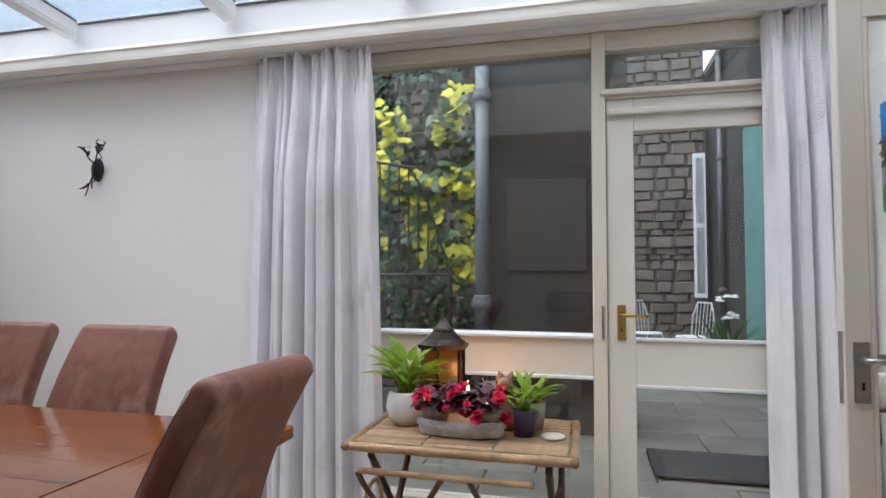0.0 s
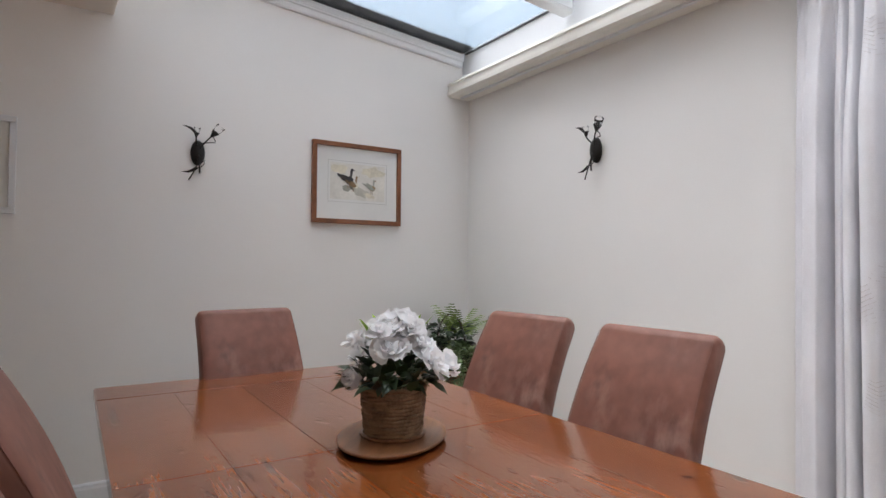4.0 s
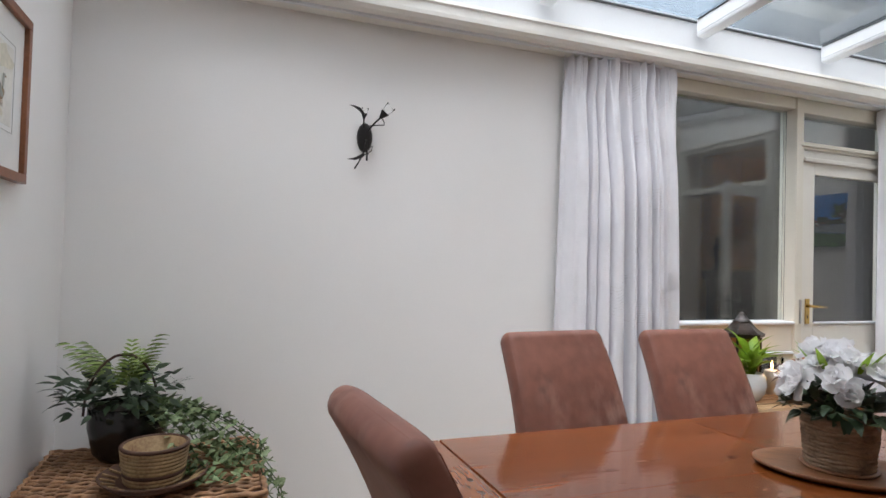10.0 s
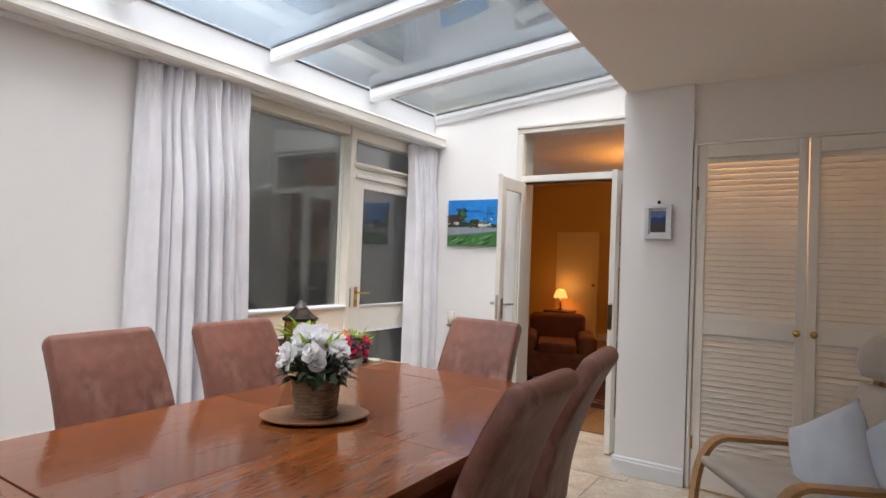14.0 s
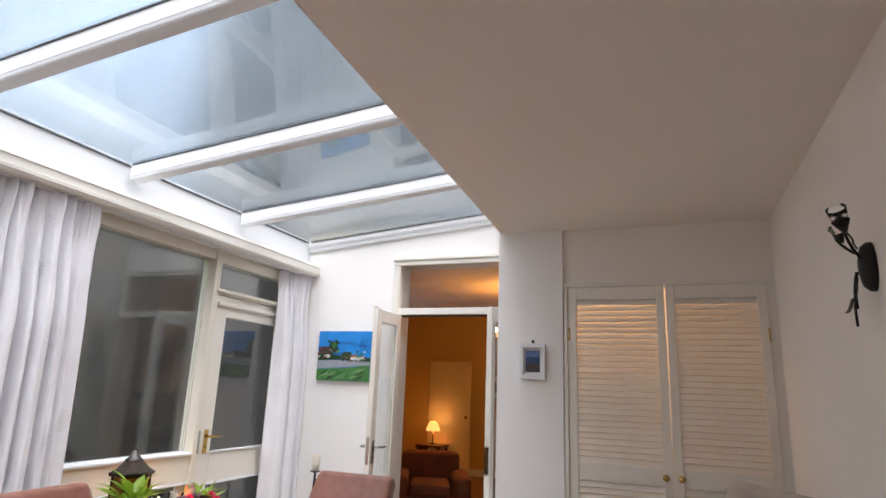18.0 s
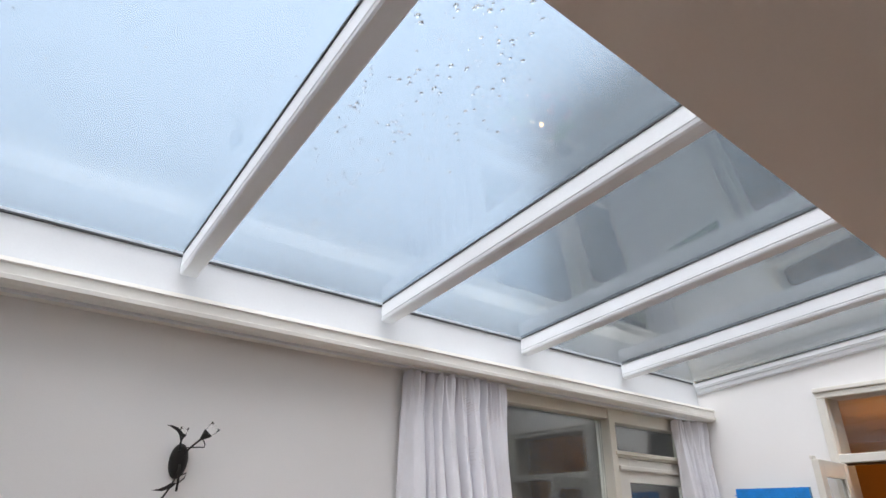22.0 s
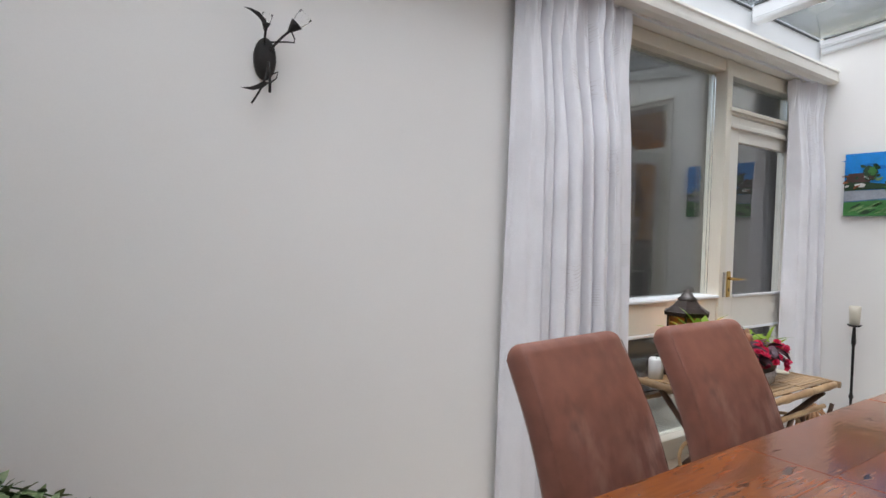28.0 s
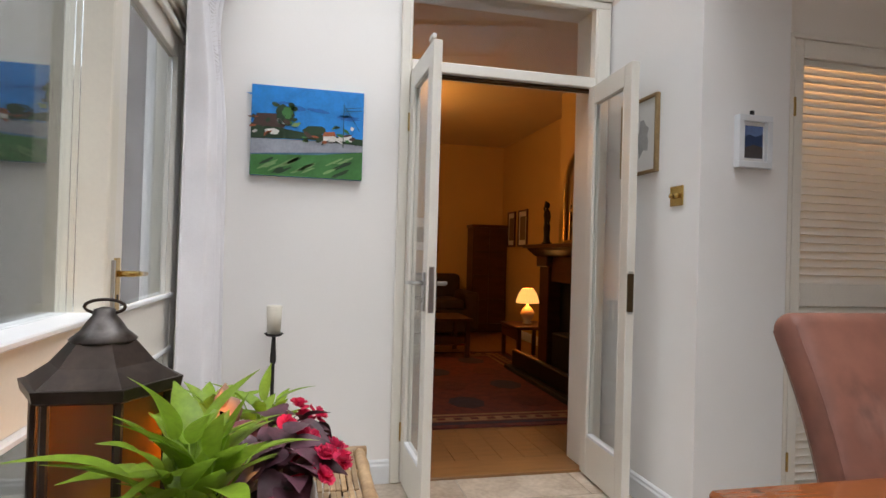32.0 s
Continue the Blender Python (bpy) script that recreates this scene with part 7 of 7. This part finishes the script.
wing = empty("house_wing", pose(0, 0, 0), "tall stone house wing beside the yard", "house")
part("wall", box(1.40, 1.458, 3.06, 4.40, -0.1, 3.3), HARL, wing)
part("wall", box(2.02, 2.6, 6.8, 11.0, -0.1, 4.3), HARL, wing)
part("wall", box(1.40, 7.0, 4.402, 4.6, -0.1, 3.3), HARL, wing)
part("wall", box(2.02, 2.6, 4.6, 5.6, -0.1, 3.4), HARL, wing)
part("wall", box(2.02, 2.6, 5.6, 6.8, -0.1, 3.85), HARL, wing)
wv = part("window", box(1.76, 1.93, 9.50, 9.56, 0.9, 3.1), WHITE, wing, "white sash window")
part("pane", box(1.79, 1.90, 9.492, 9.498, 0.98, 1.96), GLASS, wv)
part("pane", box(1.79, 1.90, 9.492, 9.498, 2.04, 3.02), GLASS, wv)
part("roof", box(1.95, 2.7, 6.8, 11.1, 4.3, 4.4), SLATE, wing)
# Unseen upper storey and roof, added to block sky behind the east roof panes.
part("wall", box(1.475, 1.75, -1.3, 4.40, 2.92, 6.4), RENDER, wing, "grey rendered upper house wall added to darken the east roof panes")
part("wall", box(1.475, 7.0, 4.402, 4.6, 3.302, 6.4), RENDER, wing)
part("wall", box(1.75, 7.0, -1.3, -1.1, 2.92, 6.4), RENDER, wing)
part("roof", extrude_profile([(1.35, 6.4), (7.1, 6.4), (4.2, 8.6)], "y", -1.5, 4.75), SLATE, wing)
td = empty("teal_door", pose(1.99, 7.05, 0), "faded teal boarded door on the house wing", "door")
for k in range(6):
    part("board", box(-0.03, 0.025, -0.45 + k * 0.15 + 0.003, -0.30 + k * 0.15 - 0.003, 0, 2.95, 0.004), TEAL, td)
dp2 = empty("downpipe", pose(1.95, 8.6, 0), "thin grey downpipe on the house wing", "pipe")
DARK_PIPE = mat("dark_grey_pipe", (0.07, 0.072, 0.075), 0.5, vary=0.1)
part("pipe", tube([(0, 0, 0), (0, 0, 4.25)], 0.045, 12), DARK_PIPE, dp2, smooth=True)
for z in (1.0, 2.8):
    part("collar", lathe([(0.046, z), (0.06, z + 0.01), (0.06, z + 0.06), (0.046, z + 0.07)], 14), DARK_PIPE, dp2, smooth=True)

# iron railing with a sloping end
rail = empty("iron_railing", pose(-1.30, 4.70, 0), "black iron railing with upright bars and sloping top", "railing")
part("post", tube([(-0.42, 0, 0), (-0.42, 0, 2.35)], 0.016, 8), IRON, rail)
part("bottom_rail", tube([(-0.42, 0, 1.22), (0.36, 0, 1.22)], 0.012, 8), IRON, rail)
part("top_rail", tube([(-0.42, 0, 2.2), (0.0, 0, 2.12), (0.14, 0, 1.9), (0.36, 0, 1.22)], 0.012, 8), IRON, rail)
part("post", tube([(0.36, 0, 0), (0.36, 0, 1.24)], 0.016, 8), IRON, rail)
for k in range(8):
    x = -0.34 + k * 0.085
    top = 2.17 - 0.19 * (x + 0.34) if x < 0 else (2.12 - 1.57 * x if x < 0.14 else 1.9 - 3.09 * (x - 0.14))
    part("bar", tube([(x, 0, 1.22), (x, 0, top)], 0.008, 6), IRON, rail)

# climbing vine with yellow leaves, and dark ivy
def vine_leaf(bm, m, s):
    pts = [(0, 0), (0.35, -0.12), (0.55, 0.12), (0.42, 0.34), (0.5, 0.62), (0.2, 0.68), (0, 1.0), (-0.2, 0.68), (-0.5, 0.62), (-0.42, 0.34), (-0.55, 0.12), (-0.35, -0.12)]
    c = bm.verts.new(m @ Vector((0, 0.4 * s, 0.05 * s)))
    vs = [bm.verts.new(m @ Vector((x * s, y * s, -0.06 * s * abs(x)))) for x, y in pts]
    for a, b in zip(vs, vs[1:] + vs[:1]):
        bm.faces.new((c, a, b))


rv = random.Random(77)
vine = empty("climbing_vine", pose(0, 0, 0), "climbing vine with large yellow autumn leaves", "climbing plant")
trails = [[(-1.9, 4.9, 2.9), (-1.95, 4.95, 2.2), (-1.8, 4.95, 1.6)], [(-1.5, 4.9, 2.7), (-1.55, 4.9, 2.1), (-1.35, 4.95, 1.9), (-1.15, 4.95, 1.35)], [(-0.9, 4.85, 2.75), (-1.1, 4.9, 2.5), (-0.95, 4.9, 2.45)], [(-1.6, 4.85, 2.12), (-1.25, 4.85, 2.0), (-0.95, 4.85, 2.05), (-0.75, 4.85, 2.1)], [(-1.2, 4.85, 2.0), (-1.15, 4.85, 1.6), (-0.95, 4.85, 1.4), (-0.8, 4.85, 1.25)], [(-0.85, 4.9, 1.9), (-0.78, 4.9, 1.55), (-0.85, 4.9, 1.2)], [(-1.9, 4.95, 1.9), (-1.7, 4.95, 1.5), (-1.75, 4.95, 1.1)]]
yel_b, grn_b = bmesh.new(), bmesh.new()
count = 0
for tr in trails:
    dense = []
    for a, b in zip(tr, tr[1:]):
        for k in range(10):
            dense.append(Vector(a).lerp(Vector(b), k / 10) + Vector((rv.uniform(-0.03, 0.03), rv.uniform(-0.02, 0.02), rv.uniform(-0.03, 0.03))))
    part("stem", tube(dense, 0.008, 5), DARKWOOD, vine)
    for p in dense:
        for _ in range(5):
            q = p + Vector((rv.uniform(-0.10, 0.10), rv.uniform(-0.08, 0.08), rv.uniform(-0.10, 0.08)))
            m_ = Matrix.Translation(q) @ pose(0, 0, 0, rv.uniform(30, 85), rv.uniform(-30, 30), rv.uniform(-40, 40)) @ pose(0, 0, 0, 0, 0, rv.uniform(120, 240))
            s_ = rv.uniform(0.06, 0.13)
            count += 1
            if count <= 260 and rv.random() < 0.62:
                b = bmesh.new()
                vine_leaf(b, m_, s_)
                part("leaf", b, LEAF_YELLOW, vine)
            else:
                vine_leaf(grn_b if rv.random() < 0.6 else yel_b, m_, s_)
tagged(part("green_leaves", grn_b, LEAF_MID, vine), kind="stuff")
tagged(part("yellow_leaves", yel_b, LEAF_YELLOW, vine), kind="stuff")
ivy = bmesh.new()
for i in range(3000):
    x, z = rv.uniform(-4.4, -0.3), rv.uniform(0.6, 3.85)
    if noise.noise(Vector((x * 1.2, z * 1.2, 3.0))) < -0.12 and z < 2.6:
        continue
    vine_leaf(ivy, Matrix.Translation((x, 6.13 - rv.uniform(0, 0.1), z)) @ pose(0, 0, 0, rv.uniform(60, 120), rv.uniform(-30, 30), rv.uniform(-50, 50)) @ pose(0, 0, 0, 0, 0, rv.uniform(130, 230)), rv.uniform(0.05, 0.1))
tagged(part("ivy", ivy, LEAF_DARK), "dark green ivy covering the garden wall", "ivy", kind="stuff")
bush = bmesh.new()
for i in range(1300):
    a, r = rv.uniform(0, 6.28), abs(rv.gauss(0, 0.35))
    vine_leaf(bush, Matrix.Translation((-1.9 + r * math.cos(a) * 1.3, 5.4 + 0.3 * math.sin(a) * r, rv.uniform(0.3, 1.5) * (1 - 0.25 * r))) @ pose(0, 0, 0, rv.uniform(20, 120), rv.uniform(-40, 40), rv.uniform(-90, 90)), rv.uniform(0.04, 0.09))
tagged(part("shrub", bush, LEAF_MID), "dense green shrub below the vine", "shrub", kind="stuff")


def bistro_chair(m):
    c = empty("bistro_chair", m, "white painted metal bistro chair outdoors", "chair", "garden chairs")
    part("seat", lathe([(0.001, 0.44), (0.19, 0.44), (0.2, 0.45), (0.19, 0.46), (0.001, 0.46)], 24), LACE, c, smooth=True)
    part("back_hoop", tube([(-0.18, 0.14, 0.45), (-0.19, 0.18, 0.7), (-0.12, 0.2, 0.88), (0.12, 0.2, 0.88), (0.19, 0.18, 0.7), (0.18, 0.14, 0.45)], 0.012, 8), LACE, c, smooth=True)
    for k in range(5):
        x = -0.12 + 0.06 * k
        part("back_bar", tube([(x, 0.15, 0.46), (x, 0.2, 0.87)], 0.006, 6), LACE, c)
    for x in (-0.15, 0.15):
        for y in (-0.15, 0.15):
            part("leg", tube([(x * 0.9, y * 0.9, 0.44), (x * 1.2, y * 1.2, 0)], 0.010, 7), LACE, c)
    return c


bcx = bistro_chair(pose(0.95, 8.4, 0, 0, 0, 40))
copy_thing(bcx, pose(1.45, 8.0, 0, 0, 0, -60))
gp = empty("garden_pot", pose(1.62, 6.9, 0), "flowering plant in a dark garden pot", "potted plant")
part("pot", lathe([(0.001, 0), (0.13, 0), (0.19, 0.3), (0.17, 0.3), (0.16, 0.27), (0.001, 0.26)], 24), CLAY, gp, smooth=True)
blades = [(Matrix.Translation((0, 0, 0.27)) @ pose(0, 0, 0, rv.uniform(35, 88), rv.uniform(-30, 30), rv.uniform(0, 360)), rv.uniform(0.3, 0.75), rv.uniform(0.03, 0.06), 0.3, 5) for _ in range(60)]
plant_stuff("foliage", LEAF_MID, gp, blades)
for i in range(9):
    b = bmesh.new()
    ruffle(b, Matrix.Translation((rv.uniform(-0.15, 0.15), rv.uniform(-0.15, 0.15), rv.uniform(0.75, 1.0))), 0.045, rv)
    part("blossom", b, PETAL_WHITE, gp, smooth=True)
tub = empty("garden_pot", pose(1.35, 7.2, 0), "small terracotta garden pot", "potted plant")
part("pot", lathe([(0.001, 0), (0.1, 0), (0.14, 0.22), (0.12, 0.22), (0.001, 0.19)], 20), TERRACOTTA, tub, smooth=True)

# water drops on the glass roof
WATER = glass_mat("water", (1, 1, 1))
WATER.node_tree.nodes["Principled BSDF"].inputs["IOR"].default_value = 1.33
rr = random.Random(6)
drops = bmesh.new()
for i in range(1100):
    if i < 600:
        x, y = rr.gauss(-2.44, 0.17), rr.uniform(0.9, 2.4)
        x = min(-1.80, max(-2.72, x + 0.15 * (y - 1.6)))
    else:
        x, y = rr.uniform(-3.6, 0.2), rr.uniform(0.8, 2.7)
    s_ = (0.0016 + 0.0065 * rr.random() ** 1.6) * (1.0 if i < 600 else 0.6)
    z = roof_z(y) - 0.0204
    lathe([(s_, 0), (s_ * 0.8, -s_ * 0.16), (s_ * 0.4, -s_ * 0.26)], 7, bm=drops)
    n_ = 21
    drops.verts.ensure_lookup_table()
    for v in drops.verts[-n_:]:
        v.co = Vector((v.co.x * rr.uniform(0.95, 1.05) + x, v.co.y * 1.3 + y, v.co.z + z))
tagged(part("rain_drops", drops, WATER, smooth=True), "scattered water drops clinging to the glass roof", "rain drops", kind="stuff")

# ---- floor slabs ----
rnd = random.Random(5)
x = X_W
slab = {}
cols = [0.45, 0.6, 0.45, 0.6, 0.6, 0.45, 0.6, 0.45, 0.6, 0.45]
xi = X_W
for ci in range(12):
    w = cols[ci % 10]
    x1 = min(xi + w, X_E)
    if xi >= X_E - 0.02:
        break
    y = Y_S - rnd.choice((0.0, 0.15, 0.3))
    while y < Y_N + 0.1:
        d = rnd.choice((0.3, 0.45, 0.6, 0.6))
        ya, yb = max(y, Y_S), min(y + d, Y_N + 0.1)
        if yb - ya > 0.03:
            o = part("tile", box(-(x1 - xi) / 2 + 0.004, (x1 - xi) / 2 - 0.004, -(yb - ya) / 2 + 0.004, (yb - ya) / 2 - 0.004, -0.008, 0, 0.0015), STONE_FLOOR, floor)
            o.matrix_basis = pose((xi + x1) / 2, (ya + yb) / 2, rnd.uniform(-0.0012, 0))
        y += d
    xi = x1
